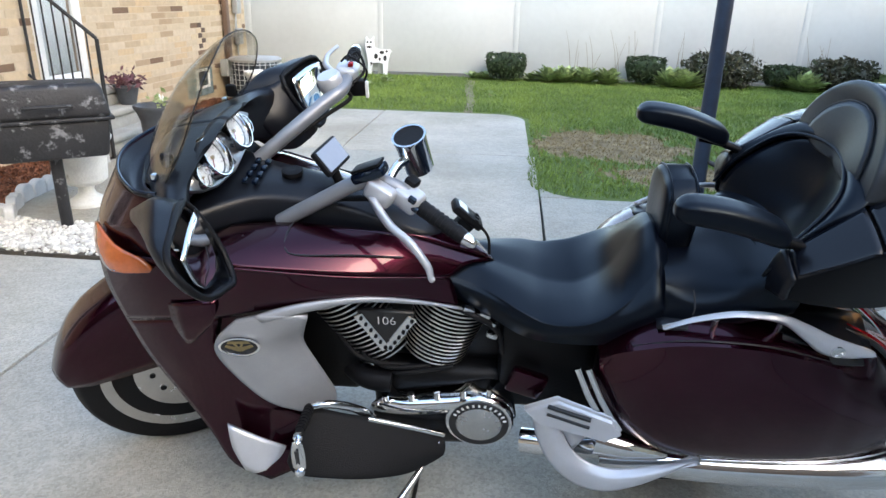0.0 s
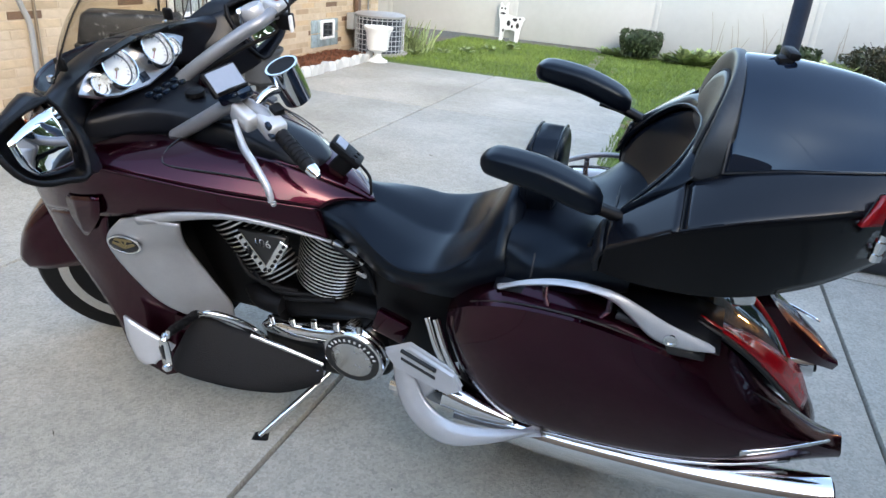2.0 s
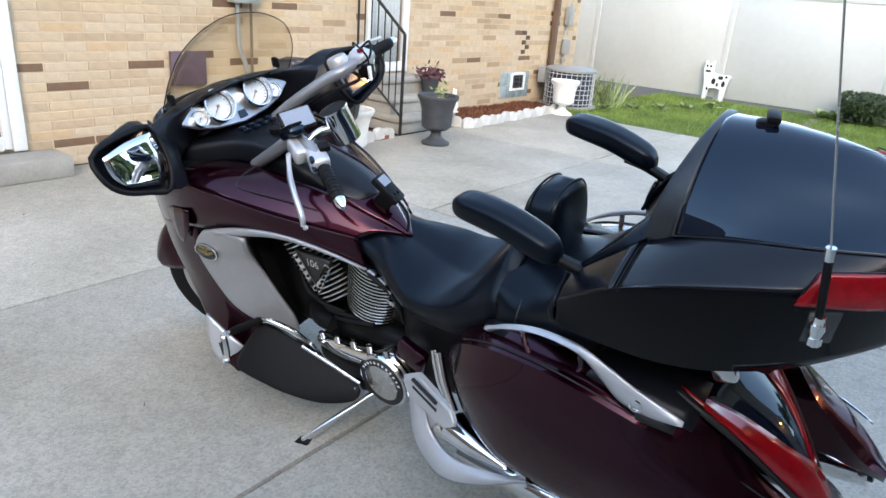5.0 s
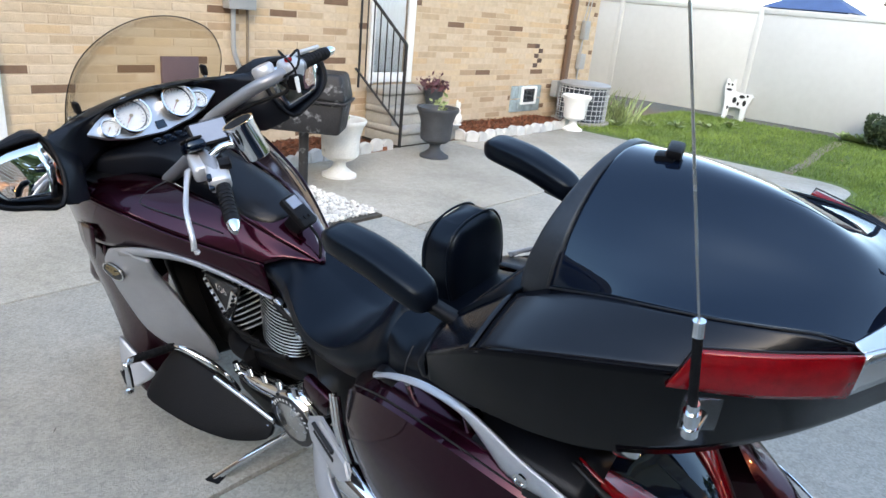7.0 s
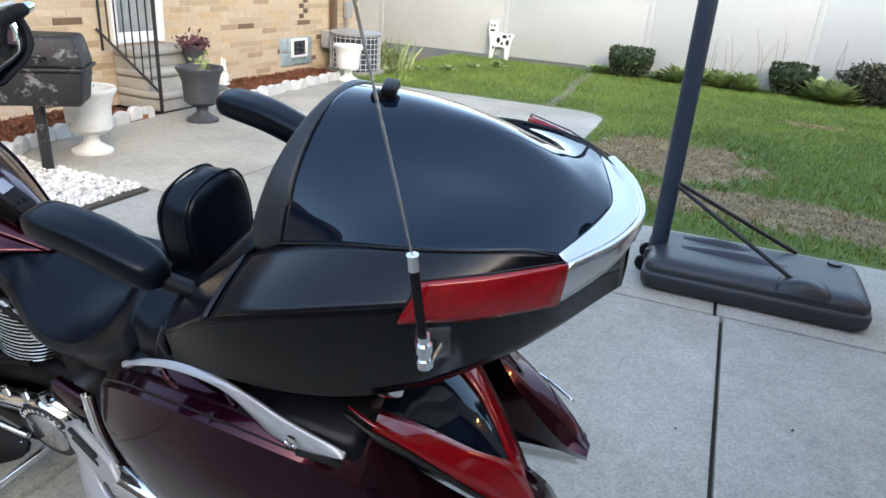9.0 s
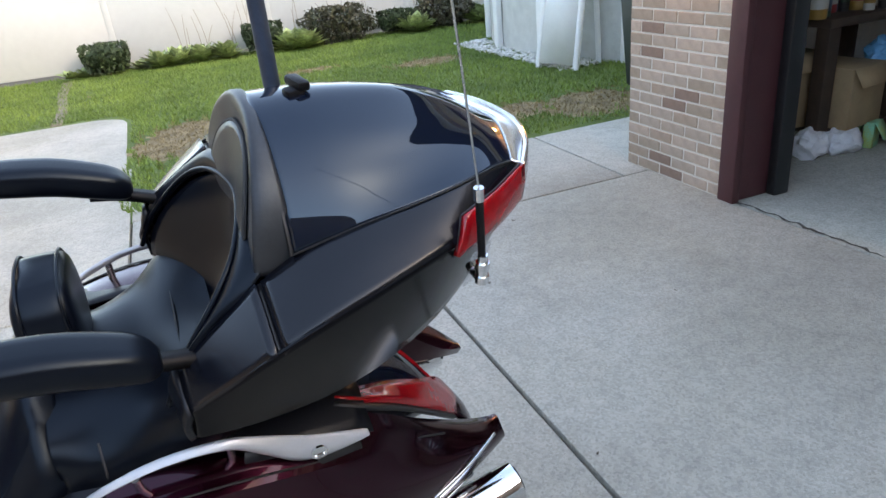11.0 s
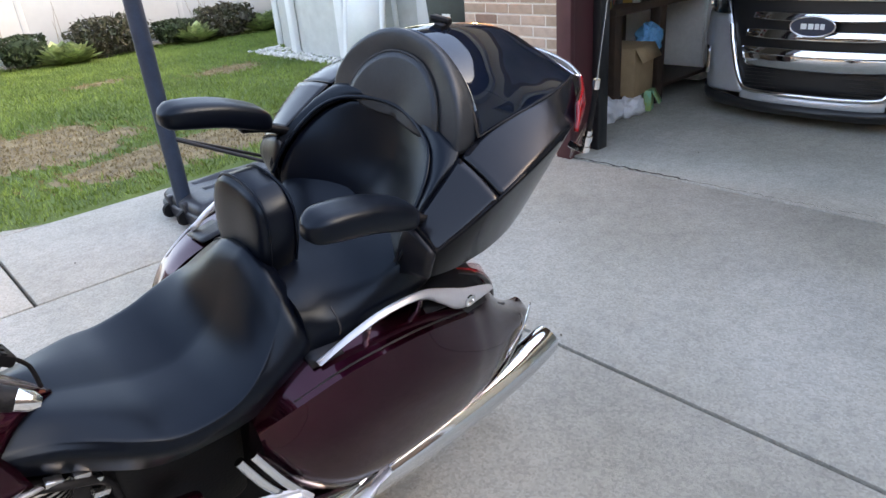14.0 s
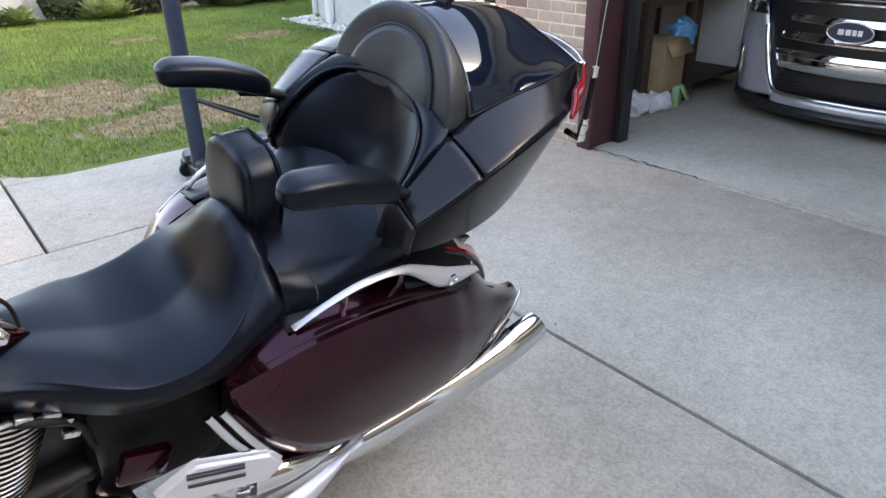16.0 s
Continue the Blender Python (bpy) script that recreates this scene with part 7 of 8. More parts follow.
# passenger boards, silver hoops and pipes
for s in (-1, 1):
    q = [(0.205, 0.195, 0.455), (0.29, 0.215, 0.52), (0.43, 0.262, 0.505), (0.457, 0.275, 0.468), (0.415, 0.28, 0.44), (0.25, 0.225, 0.43)]
    bm = bmesh.new()
    f = bm.faces.new([bm.verts.new((u, s * v, w)) for u, v, w in q])
    r = bmesh.ops.extrude_face_region(bm, geom=[f])
    bmesh.ops.translate(bm, vec=(0, s * 0.016, -0.012), verts=[v for v in r["geom"] if isinstance(v, bmesh.types.BMVert)])
    bmesh.ops.bevel(bm, geom=bm.edges[:], offset=0.008, segments=2, affect="EDGES")
    pb = part("passenger_board", bm, SILVER, bike, "silver folding passenger footboard with two slots")
    for k in range(2):
        a, b = np.array((0.27, s * 0.232, 0.487 - 0.026 * k)), np.array((0.375, s * 0.266, 0.482 - 0.026 * k))
        tube("slot", [a, (a + b) / 2, b], 0.0058, CAR_BLACK, pb, n=8, smooth=2)
    box("board_hinge", (0.05, 0.05, 0.05), (0.27, s * 0.20, 0.41), CHROME, bike, bevel=0.012)
    outer = [(0.235, 0.215, 0.42), (0.250, 0.240, 0.372), (0.290, 0.278, 0.318), (0.352, 0.305, 0.282), (0.425, 0.325, 0.285), (0.50, 0.322, 0.310), (0.578, 0.305, 0.342), (0.655, 0.282, 0.380)]
    inner = [(0.300, 0.232, 0.432), (0.318, 0.250, 0.400), (0.342, 0.266, 0.366), (0.382, 0.280, 0.342), (0.435, 0.290, 0.336), (0.50, 0.292, 0.346), (0.575, 0.286, 0.362), (0.652, 0.280, 0.384)]
    skin("hoop_trim", [[(a[0], s * a[1], a[2]), ((a[0] + b[0]) / 2, s * ((a[1] + b[1]) / 2 + 0.008), (a[2] + b[2]) / 2 + 0.006), (b[0], s * b[1], b[2])] for a, b in zip(outer, inner)], SILVER, bike, "silver hoop trim below the saddlebag", nu=4, nv=4, thick=0.018)
    skin("hoop_plate", [[(0.300, s * 0.232, 0.434), (0.36, s * 0.235, 0.455)], [(0.318, s * 0.248, 0.40), (0.362, s * 0.242, 0.43)], [(0.342, s * 0.262, 0.366), (0.372, s * 0.25, 0.40)]], SILVER, bike, nu=3, nv=2, thick=0.008)
    tube("head_pipe", [(0.22, s * 0.16, 0.27), (0.32, s * 0.19, 0.30), (0.42, s * 0.215, 0.335)], 0.036, CHROME, bike, n=16)
    tube("pipe_cone", [(0.40, s * 0.235, 0.385), (0.48, s * 0.25, 0.375), (0.58, s * 0.262, 0.365)], [0.045, 0.034, 0.010], CHROME, bike, n=18)
    tube("muffler", [(0.42, s * 0.215, 0.30), (0.7, s * 0.23, 0.305), (1.0, s * 0.232, 0.315), (1.20, s * 0.228, 0.335), (1.315, s * 0.222, 0.352)], [0.04, 0.05, 0.052, 0.05, 0.044], CHROME, bike, "long chrome muffler", n=22)
    tube("muffler_tip", [(1.30, s * 0.222, 0.350), (1.322, s * 0.222, 0.354)], 0.030, DARK, bike, n=20, smooth=1)
    tube("bag_guard", [(0.335, s * 0.205, 0.60), (0.37, s * 0.235, 0.53), (0.41, s * 0.25, 0.47)], 0.010, CHROME, bike, n=10)
    tube("bag_guard", [(0.36, s * 0.215, 0.61), (0.395, s * 0.245, 0.54), (0.43, s * 0.26, 0.48)], 0.010, CHROME, bike, n=10)

# side stand
tube("side_stand", [(-0.02, -0.12, 0.20), (-0.09, -0.24, 0.15), (-0.16, -0.335, 0.092)], 0.011, CHROME, bike, "chrome side stand", n=10)
box("stand_foot", (0.095, 0.045, 0.012), (-0.18, -0.345, 0.088), RUBBER, bike, bevel=0.005, rot=(-14, 0, 25))

# ---- seats ----
seat_rows = [(-0.005, 0.800, (0.05, 0.802), (0.094, 0.789), (0.104, 0.768), (0.095, 0.735)), (0.07, 0.785, (0.055, 0.790), (0.102, 0.771), (0.118, 0.748), (0.11, 0.70)),
             (0.125, 0.768, (0.065, 0.772), (0.126, 0.758), (0.142, 0.73), (0.13, 0.68)), (0.19, 0.742, (0.08, 0.747), (0.160, 0.737), (0.172, 0.705), (0.155, 0.655)),
             (0.25, 0.719, (0.088, 0.725), (0.178, 0.719), (0.187, 0.69), (0.165, 0.645)), (0.32, 0.713, (0.09, 0.722), (0.187, 0.724), (0.193, 0.695), (0.17, 0.645)),
             (0.37, 0.735, (0.09, 0.745), (0.188, 0.743), (0.196, 0.71), (0.174, 0.65)), (0.412, 0.775, (0.088, 0.783), (0.177, 0.770), (0.196, 0.73), (0.176, 0.66)),
             (0.445, 0.835, (0.082, 0.832), (0.160, 0.797), (0.194, 0.75), (0.176, 0.68)), (0.475, 0.886, (0.078, 0.872), (0.140, 0.832), (0.19, 0.77), (0.176, 0.69)),
             (0.50, 0.905, (0.07, 0.890), (0.118, 0.862), (0.186, 0.785), (0.174, 0.705)), (0.53, 0.885, (0.06, 0.872), (0.11, 0.848), (0.175, 0.782), (0.168, 0.71))]
secs = []
for u, wc, m, c, d, b in seat_rows:
    half = [[(u, -b[0], b[1]), (u, -d[0], d[1]), (u, -c[0] - 0.004, c[1] - 0.006)], [(u, -c[0] - 0.004, c[1] - 0.006), (u, -c[0] + 0.006, c[1] + 0.001), (u, -m[0], m[1]), (u, 0, wc)]]
    secs.append([half[0], half[1], [(a, -v, w) for a, v, w in half[1][::-1]], [(a, -v, w) for a, v, w in half[0][::-1]]])
loft("rider_seat", secs, LEATHER, bike, "dished black leather rider seat", nu=5, nv=5, angle=60, caps=True)
seat2 = [(0.515, [(0, 0.862), (0.09, 0.858), (0.155, 0.838), (0.178, 0.79), (0.165, 0.72), (0, 0.71)]),
         (0.58, [(0, 0.868), (0.10, 0.858), (0.163, 0.826), (0.195, 0.79), (0.175, 0.728), (0, 0.72)]),
         (0.66, [(0, 0.868), (0.11, 0.866), (0.180, 0.850), (0.208, 0.806), (0.185, 0.745), (0, 0.73)]),
         (0.72, [(0, 0.890), (0.12, 0.898), (0.200, 0.895), (0.222, 0.845), (0.19, 0.768), (0, 0.75)]),
         (0.79, [(0, 0.91), (0.12, 0.925), (0.205, 0.930), (0.224, 0.88), (0.19, 0.79), (0, 0.77)])]
skin("passenger_seat", [half_loop(u, p) for u, p in seat2], LEATHER, bike, "black leather passenger seat", nu=4, nv=4, closed=True, angle=80)
STITCH = mat("grey_stitching", (0.025, 0.026, 0.028), 0.8)
for s in (-1, 1):
    tube("seat_seam", [(0.579, s * 0.164, 0.8265), (0.58, s * 0.196, 0.79), (0.57, s * 0.178, 0.735)], 0.0022, STITCH, bike, n=5)

rows = []
for w, u0, th, hw in ((0.85, 0.548, 0.08, 0.084), (0.90, 0.550, 0.086, 0.094), (0.945, 0.551, 0.088, 0.095), (0.985, 0.552, 0.086, 0.086), (1.01, 0.553, 0.076, 0.066), (1.024, 0.555, 0.05, 0.038)):
    rows.append([(u0 - th / 2, 0.042 - hw * 0.8, w), (u0 - th / 2, 0.042, w), (u0 - th / 2, 0.042 + hw * 0.8, w), (u0 - th * 0.3, 0.042 + hw, w), (u0 + th * 0.35, 0.042 + hw * 0.98, w), (u0 + th / 2, 0.042 + hw * 0.7, w),
                 (u0 + th / 2, 0.042, w), (u0 + th / 2, 0.042 - hw * 0.7, w), (u0 + th * 0.35, 0.042 - hw * 0.98, w), (u0 - th * 0.3, 0.042 - hw, w)])
skin("rider_backrest", rows, LEATHER, bike, "upright black leather rider backrest", nu=4, nv=4, closed=True, angle=80)
for du in (-0.027, 0.032):
    arch = [(0.551 + du, 0.042 + k * 0.0955, w) for k, w in ((-0.93, 0.87), (-1.0, 0.92), (-0.97, 0.965), (-0.86, 0.995), (-0.6, 1.017), (0, 1.0265), (0.6, 1.017), (0.86, 0.995), (0.97, 0.965), (1.0, 0.92), (0.93, 0.87))]
    tube("backrest_piping", arch, 0.0028, LEATHER, bike, n=6)
tube("backrest_post", [(0.55, 0.03, 0.78), (0.55, 0.04, 0.87)], 0.02, DARK, bike, n=10, smooth=1)

for s in (-1, 1):
    rows = []
    for t, hw, hh in ((0.0, 0.012, 0.010), (0.012, 0.027, 0.019), (0.04, 0.036, 0.024), (0.12, 0.038, 0.026), (0.19, 0.036, 0.026), (0.225, 0.030, 0.022), (0.24, 0.014, 0.012)):
        u, w, v = 0.472 + t, 1.085 - 0.0 * t - 0.55 * max(0, t - 0.06) ** 1.3, s * (0.243 - 0.02 * t)
        rows.append([(u, v - hw, w), (u, v - hw * 0.8, w + hh), (u, v, w + hh * 1.15), (u, v + hw * 0.8, w + hh), (u, v + hw, w), (u, v + hw * 0.8, w - hh * 0.8), (u, v, w - hh), (u, v - hw * 0.8, w - hh * 0.8)])
    skin("armrest", rows, LEATHER, bike, "padded black armrest", nu=3, nv=3, closed=True, angle=80)
    skin("armrest_arm", [[(0.640, s * 0.222, 1.036), (0.640, s * 0.246, 1.036)], [(0.69, s * 0.220, 1.026), (0.69, s * 0.243, 1.026)], [(0.735, s * 0.214, 1.012), (0.735, s * 0.238, 1.012)], [(0.775, s * 0.206, 0.998), (0.775, s * 0.230, 0.998)]], BLACK_PLASTIC, bike, nu=3, nv=1, thick=0.016)

# ---- saddlebags ----
bag_rows = [(0.385, [(0.165, 0.645), (0.197, 0.630), (0.212, 0.60), (0.210, 0.57), (0.195, 0.54), (0.15, 0.54)]),
            (0.45, [(0.15, 0.722), (0.237, 0.694), (0.263, 0.61), (0.258, 0.51), (0.24, 0.455), (0.15, 0.44)]),
            (0.56, [(0.14, 0.768), (0.264, 0.742), (0.297, 0.62), (0.291, 0.455), (0.265, 0.385), (0.15, 0.37)]),
            (0.72, [(0.14, 0.778), (0.277, 0.750), (0.308, 0.61), (0.298, 0.435), (0.270, 0.372), (0.15, 0.36)]),
            (0.88, [(0.13, 0.765), (0.259, 0.700), (0.299, 0.585), (0.290, 0.43), (0.265, 0.375), (0.15, 0.36)]),
            (0.955, [(0.165, 0.722), (0.240, 0.662), (0.284, 0.565), (0.279, 0.427), (0.256, 0.377), (0.14, 0.36)]),
            (1.03, [(0.170, 0.672), (0.217, 0.620), (0.264, 0.54), (0.264, 0.425), (0.245, 0.38), (0.13, 0.36)]),
            (1.17, [(0.108, 0.512), (0.165, 0.512), (0.213, 0.49), (0.218, 0.42), (0.205, 0.385), (0.11, 0.37)]),
            (1.28, [(0.075, 0.42), (0.125, 0.435), (0.158, 0.432), (0.162, 0.40), (0.152, 0.38), (0.09, 0.37)]),
            (1.34, [(0.07, 0.40), (0.10, 0.395), (0.118, 0.385), (0.12, 0.372), (0.115, 0.365), (0.09, 0.362)])]
for s in (-1, 1):
    before = set(bike.children)
    secs = []
    for u, p in bag_rows:
        q = [(u, s * v, w) for v, w in p]
        mid_top = ((q[0][0] + q[1][0]) / 2, (q[0][1] + q[1][1]) / 2, (q[0][2] + q[1][2]) / 2 + 0.004)
        secs.append([[q[0], mid_top, q[1]], [q[1], q[2], q[3], q[4]], [q[4], q[5]], [q[5], q[0]]])
    sb = loft("saddlebag", secs, MAROON, bike, "glossy maroon saddlebag shell", nu=5, nv=5, angle=24, caps=True)
    crest = [(u, s * (p[1][0] - 0.012), p[1][1] + 0.0055) for u, p in bag_rows[1:8]]
    tube("bag_seam", crest, 0.0022, CAR_BLACK, sb, n=5)
    skin("chrome_strip", [[(0.64, s * 0.281, 0.378), (0.64, s * 0.276, 0.366)], [(0.85, s * 0.283, 0.388), (0.85, s * 0.277, 0.376)], [(1.05, s * 0.262, 0.398), (1.05, s * 0.256, 0.386)], [(1.22, s * 0.20, 0.405), (1.22, s * 0.194, 0.393)]], CHROME, bike, nu=4, nv=2, thick=0.006)
    skin("rear_strip", [[(1.10, s * 0.247, 0.45), (1.10, s * 0.25, 0.435)], [(1.20, s * 0.212, 0.465), (1.20, s * 0.214, 0.455)], [(1.29, s * 0.16, 0.462), (1.29, s * 0.161, 0.457)]], CHROME, bike, nu=4, nv=2, thick=0.004)
    up = [(0.512, 0.212, 0.755), (0.575, 0.222, 0.795), (0.66, 0.228, 0.822), (0.755, 0.232, 0.822), (0.82, 0.235, 0.798), (0.885, 0.238, 0.768), (0.965, 0.235, 0.738), (0.985, 0.232, 0.725)]
    lo = [(0.513, 0.214, 0.751), (0.588, 0.226, 0.784), (0.67, 0.232, 0.806), (0.755, 0.237, 0.800), (0.81, 0.244, 0.765), (0.862, 0.250, 0.727), (0.935, 0.246, 0.714), (0.985, 0.234, 0.718)]
    # black sheet over the maroon top imitates the trunk mirrored in it
    skin("bag_top_reflection", [[(0.50, s * 0.14, 0.768), (0.50, s * 0.215, 0.748)], [(0.60, s * 0.135, 0.782), (0.60, s * 0.228, 0.757)], [(0.74, s * 0.135, 0.785), (0.74, s * 0.235, 0.755)], [(0.88, s * 0.125, 0.772), (0.88, s * 0.236, 0.731)], [(1.0, s * 0.11, 0.738), (1.0, s * 0.218, 0.695)]],
         BLACK_SATIN, sb, "black sheet on the bag top, painted-in reflection of the trunk", nu=3, nv=3, thick=0.004)
    gr = skin("grab_rail", [[(u, s * v, w) for u, v, w in up], [(u, s * (v + 0.012), (w + w2) / 2) for (u, v, w), (_, _, w2) in zip(up, lo)], [(u, s * v, w) for u, v, w in lo]], SILVER, bike, "curved silver grab rail", nu=3, nv=4, thick=0.009)
    lathe("rail_bolt", [(0.015, 0), (0.015, 0.004), (0.010, 0.005), (0.009, 0.001), (0, 0.001)], CHROME, gr, n=18, m=pose(0.893, s * 0.252, 0.738) @ pose(0, 0, 0, 90 * (1 if s < 0 else -1), 0, 0))
    for u, w in ((0.62, 0.752), (0.76, 0.752)):
        tube("rail_post", [(u, s * 0.222, w), (u, s * 0.230, w + 0.045)], 0.007, ALUMINIUM, gr, n=8, smooth=1)
    skin("rail_gasket", [[(0.53, s * 0.205, 0.742), (0.53, s * 0.222, 0.738)], [(0.66, s * 0.212, 0.765), (0.66, s * 0.236, 0.757)], [(0.78, s * 0.216, 0.757), (0.78, s * 0.243, 0.742)], [(0.86, s * 0.222, 0.728), (0.86, s * 0.252, 0.704)], [(0.97, s * 0.215, 0.708), (0.97, s * 0.242, 0.692)]],
         CAR_BLACK, bike, nu=3, nv=2, thick=0.008)

    for ob in (set(bike.children) - before if s > 0 else ()):
        ob.location = (0, 0.05, 0.045)

# tail section between the bags
tail = [(0.78, [(0, 0.78), (0.09, 0.77), (0.13, 0.72), (0.12, 0.58), (0, 0.54)]), (0.95, [(0, 0.735), (0.09, 0.722), (0.135, 0.695), (0.12, 0.56), (0, 0.50)]),
        (1.07, [(0, 0.655), (0.06, 0.648), (0.085, 0.625), (0.08, 0.50), (0, 0.46)]), (1.14, [(0, 0.598), (0.04, 0.592), (0.055, 0.575), (0.06, 0.48), (0, 0.44)]), (1.20, [(0, 0.52), (0.02, 0.515), (0.03, 0.49), (0.03, 0.45), (0, 0.42)])]
skin("tail_fairing", [half_loop(u, p) for u, p in tail], BLACK_GLOSS, bike, nu=4, nv=4, closed=True, angle=70)
for s in (-1, 1):
    skin("tail_light", [[(0.945, s * 0.158, 0.730), (0.947, s * 0.152, 0.727)], [(1.005, s * 0.166, 0.704), (1.000, s * 0.112, 0.682)], [(1.061, s * 0.147, 0.654), (1.070, s * 0.088, 0.648)], [(1.116, s * 0.123, 0.592), (1.141, s * 0.058, 0.596)],
                        [(1.173, s * 0.092, 0.516), (1.207, s * 0.004, 0.516)], [(1.235, s * 0.050, 0.425), (1.252, s * 0.004, 0.430)]], RED_LENS, bike, "red tail light running down to the middle", nu=4, nv=3, thick=0.014, flip=(s < 0))
    skin("tail_gasket", [[(0.94, s * 0.166, 0.728), (0.945, s * 0.158, 0.728)], [(1.005, s * 0.176, 0.700), (1.005, s * 0.166, 0.702)], [(1.061, s * 0.157, 0.650), (1.061, s * 0.147, 0.652)], [(1.116, s * 0.133, 0.588), (1.116, s * 0.123, 0.590)],
                         [(1.173, s * 0.102, 0.512), (1.173, s * 0.092, 0.514)], [(1.235, s * 0.060, 0.422), (1.235, s * 0.050, 0.423)]], CAR_BLACK, bike, nu=4, nv=1, thick=0.01, flip=(s < 0))
skin("rear_mudguard", [[(1.20, -0.05, 0.47), (1.21, 0, 0.475), (1.20, 0.05, 0.47)], [(1.27, -0.065, 0.40), (1.28, 0, 0.405), (1.27, 0.065, 0.40)], [(1.30, -0.075, 0.33), (1.31, 0, 0.33), (1.30, 0.075, 0.33)]], MAROON, bike, nu=4, nv=3, thick=0.008)
both("trunk_bracket", [[(0.92, -0.09, 0.83), (1.02, -0.09, 0.86)], [(0.95, -0.10, 0.77), (1.05, -0.10, 0.79)]], CHROME, nu=2, nv=2, thick=0.012)
box("trunk_mount", (0.36, 0.16, 0.10), (0.92, 0, 0.82), DARK, bike, bevel=0.02)
for s in (-1, 1):
    box("bracket_cap", (0.05, 0.03, 0.05), (1.02, s * 0.13, 0.80), CHROME, bike, bevel=0.01, rot=(0, -20, 0))

# ---- trunk ----
# u, band top, crease and bottom corner (v, w), bottom middle w
low = [(0.725, 0.226, 0.985, 0.286, 0.955, 0.285, 0.904, 0.890), (0.79, 0.214, 1.038, 0.308, 1.005, 0.278, 0.887, 0.870), (0.856, 0.207, 1.086, 0.321, 1.050, 0.268, 0.876, 0.862), (0.93, 0.198, 1.116, 0.317, 1.077, 0.257, 0.872, 0.858),
       (1.02, 0.205, 1.138, 0.302, 1.097, 0.237, 0.879, 0.865), (1.13, 0.199, 1.151, 0.272, 1.112, 0.20, 0.907, 0.89), (1.23, 0.170, 1.154, 0.212, 1.104, 0.15, 0.955, 0.93),
       (1.29, 0.142, 1.1425, 0.160, 1.086, 0.105, 0.99, 0.965), (1.335, 0.085, 1.136, 0.100, 1.085, 0.065, 1.02, 1.0), (1.365, 0.03, 1.135, 0.034, 1.065, 0.03, 1.03, 1.02)]
def shell_row(row, s):
    u, vt, wt, vc, wc, vb, wb, w0 = row
    return [(u, s * vc, wc), (u, s * (vc * 0.62 + vb * 0.38), wc * 0.6 + wb * 0.4), (u, s * vb, wb)], [(u, s * vb, wb), (u, s * vb * 0.8, wb * 0.4 + w0 * 0.6), (u, 0, w0)]


loft("trunk_shell", [[*shell_row(r, -1), *[g[::-1] for g in shell_row(r, 1)[::-1]]] for r in low], SHELL_BLACK, bike, "smooth black trunk shell", nu=4, nv=4, thick=0.006, angle=50)
for s in (-1, 1):
    band = [[(u, s * vt, wt), (u, s * (vt + vc) / 2, (wt + wc) / 2 + 0.004), (u, s * vc, wc)] for u, vt, wt, vc, wc, vb, wb, w0 in low]
    skin("satin_panel", [[(0.861, v, w) for u, v, w in band[2]]] + band[3:], TRUNK_SATIN, bike, "satin black side panel", nu=4, nv=3, thick=0.006, flip=(s > 0))
    skin("wing_panel", band[:2] + [[(0.853, v, w) for u, v, w in band[2]]], TRUNK_SATIN, bike, "satin black side wing", nu=4, nv=3, thick=0.006, flip=(s > 0))
    skin("panel_gap", [[(0.850, v * 0.985, w - 0.006) for u, v, w in band[2]], [(0.864, v * 0.985, w - 0.006) for u, v, w in band[2]]], CAR_BLACK, bike, nu=1, nv=3, thick=0.003)
    skin("trunk_cheek", [[(0.728, s * 0.212, 0.975), (0.728, s * 0.226, 0.984), (0.734, s * 0.286, 0.955)], [(0.712, s * 0.212, 0.93), (0.714, s * 0.222, 0.94), (0.724, s * 0.289, 0.932)], [(0.714, s * 0.212, 0.87), (0.716, s * 0.215, 0.882), (0.727, s * 0.284, 0.904)]], BLACK_SATIN, bike, nu=3, nv=3, thick=0.01)
skin("trunk_front", [[(0.80, -0.21, 0.875), (0.80, 0.21, 0.875)], [(0.885, -0.19, 0.98), (0.885, 0.19, 0.98)], [(0.90, -0.19, 1.09), (0.90, 0.19, 1.09)]], BLACK_PLASTIC, bike, nu=3, nv=2, thick=0.006)
lid_half = [[(0.916, 0, 1.258), (0.916, 0.07, 1.244), (0.915, 0.135, 1.205), (0.914, 0.178, 1.156), (0.913, 0.2015, 1.114)],
            [(1.00, 0, 1.258), (1.00, 0.08, 1.238), (1.00, 0.146, 1.197), (1.00, 0.184, 1.160), (1.00, 0.2035, 1.134)],
            [(1.08, 0, 1.250), (1.08, 0.08, 1.227), (1.08, 0.137, 1.191), (1.08, 0.174, 1.166), (1.08, 0.2035, 1.147)],
            [(1.15, 0, 1.237), (1.15, 0.072, 1.213), (1.15, 0.120, 1.184), (1.15, 0.158, 1.165), (1.15, 0.195, 1.153)],
            [(1.21, 0, 1.214), (1.21, 0.058, 1.197), (1.21, 0.104, 1.176), (1.21, 0.14, 1.163), (1.21, 0.178, 1.155)],
            [(1.26, 0, 1.187), (1.26, 0.048, 1.178), (1.26, 0.088, 1.167), (1.258, 0.122, 1.159), (1.255, 0.158, 1.152)],
            [(1.30, 0, 1.161), (1.298, 0.04, 1.159), (1.295, 0.075, 1.155), (1.288, 0.108, 1.151), (1.278, 0.1485, 1.147)],
            [(1.333, 0, 1.1425), (1.326, 0.04, 1.1425), (1.315, 0.075, 1.1425), (1.303, 0.11, 1.1425), (1.291, 0.141, 1.1425)]]


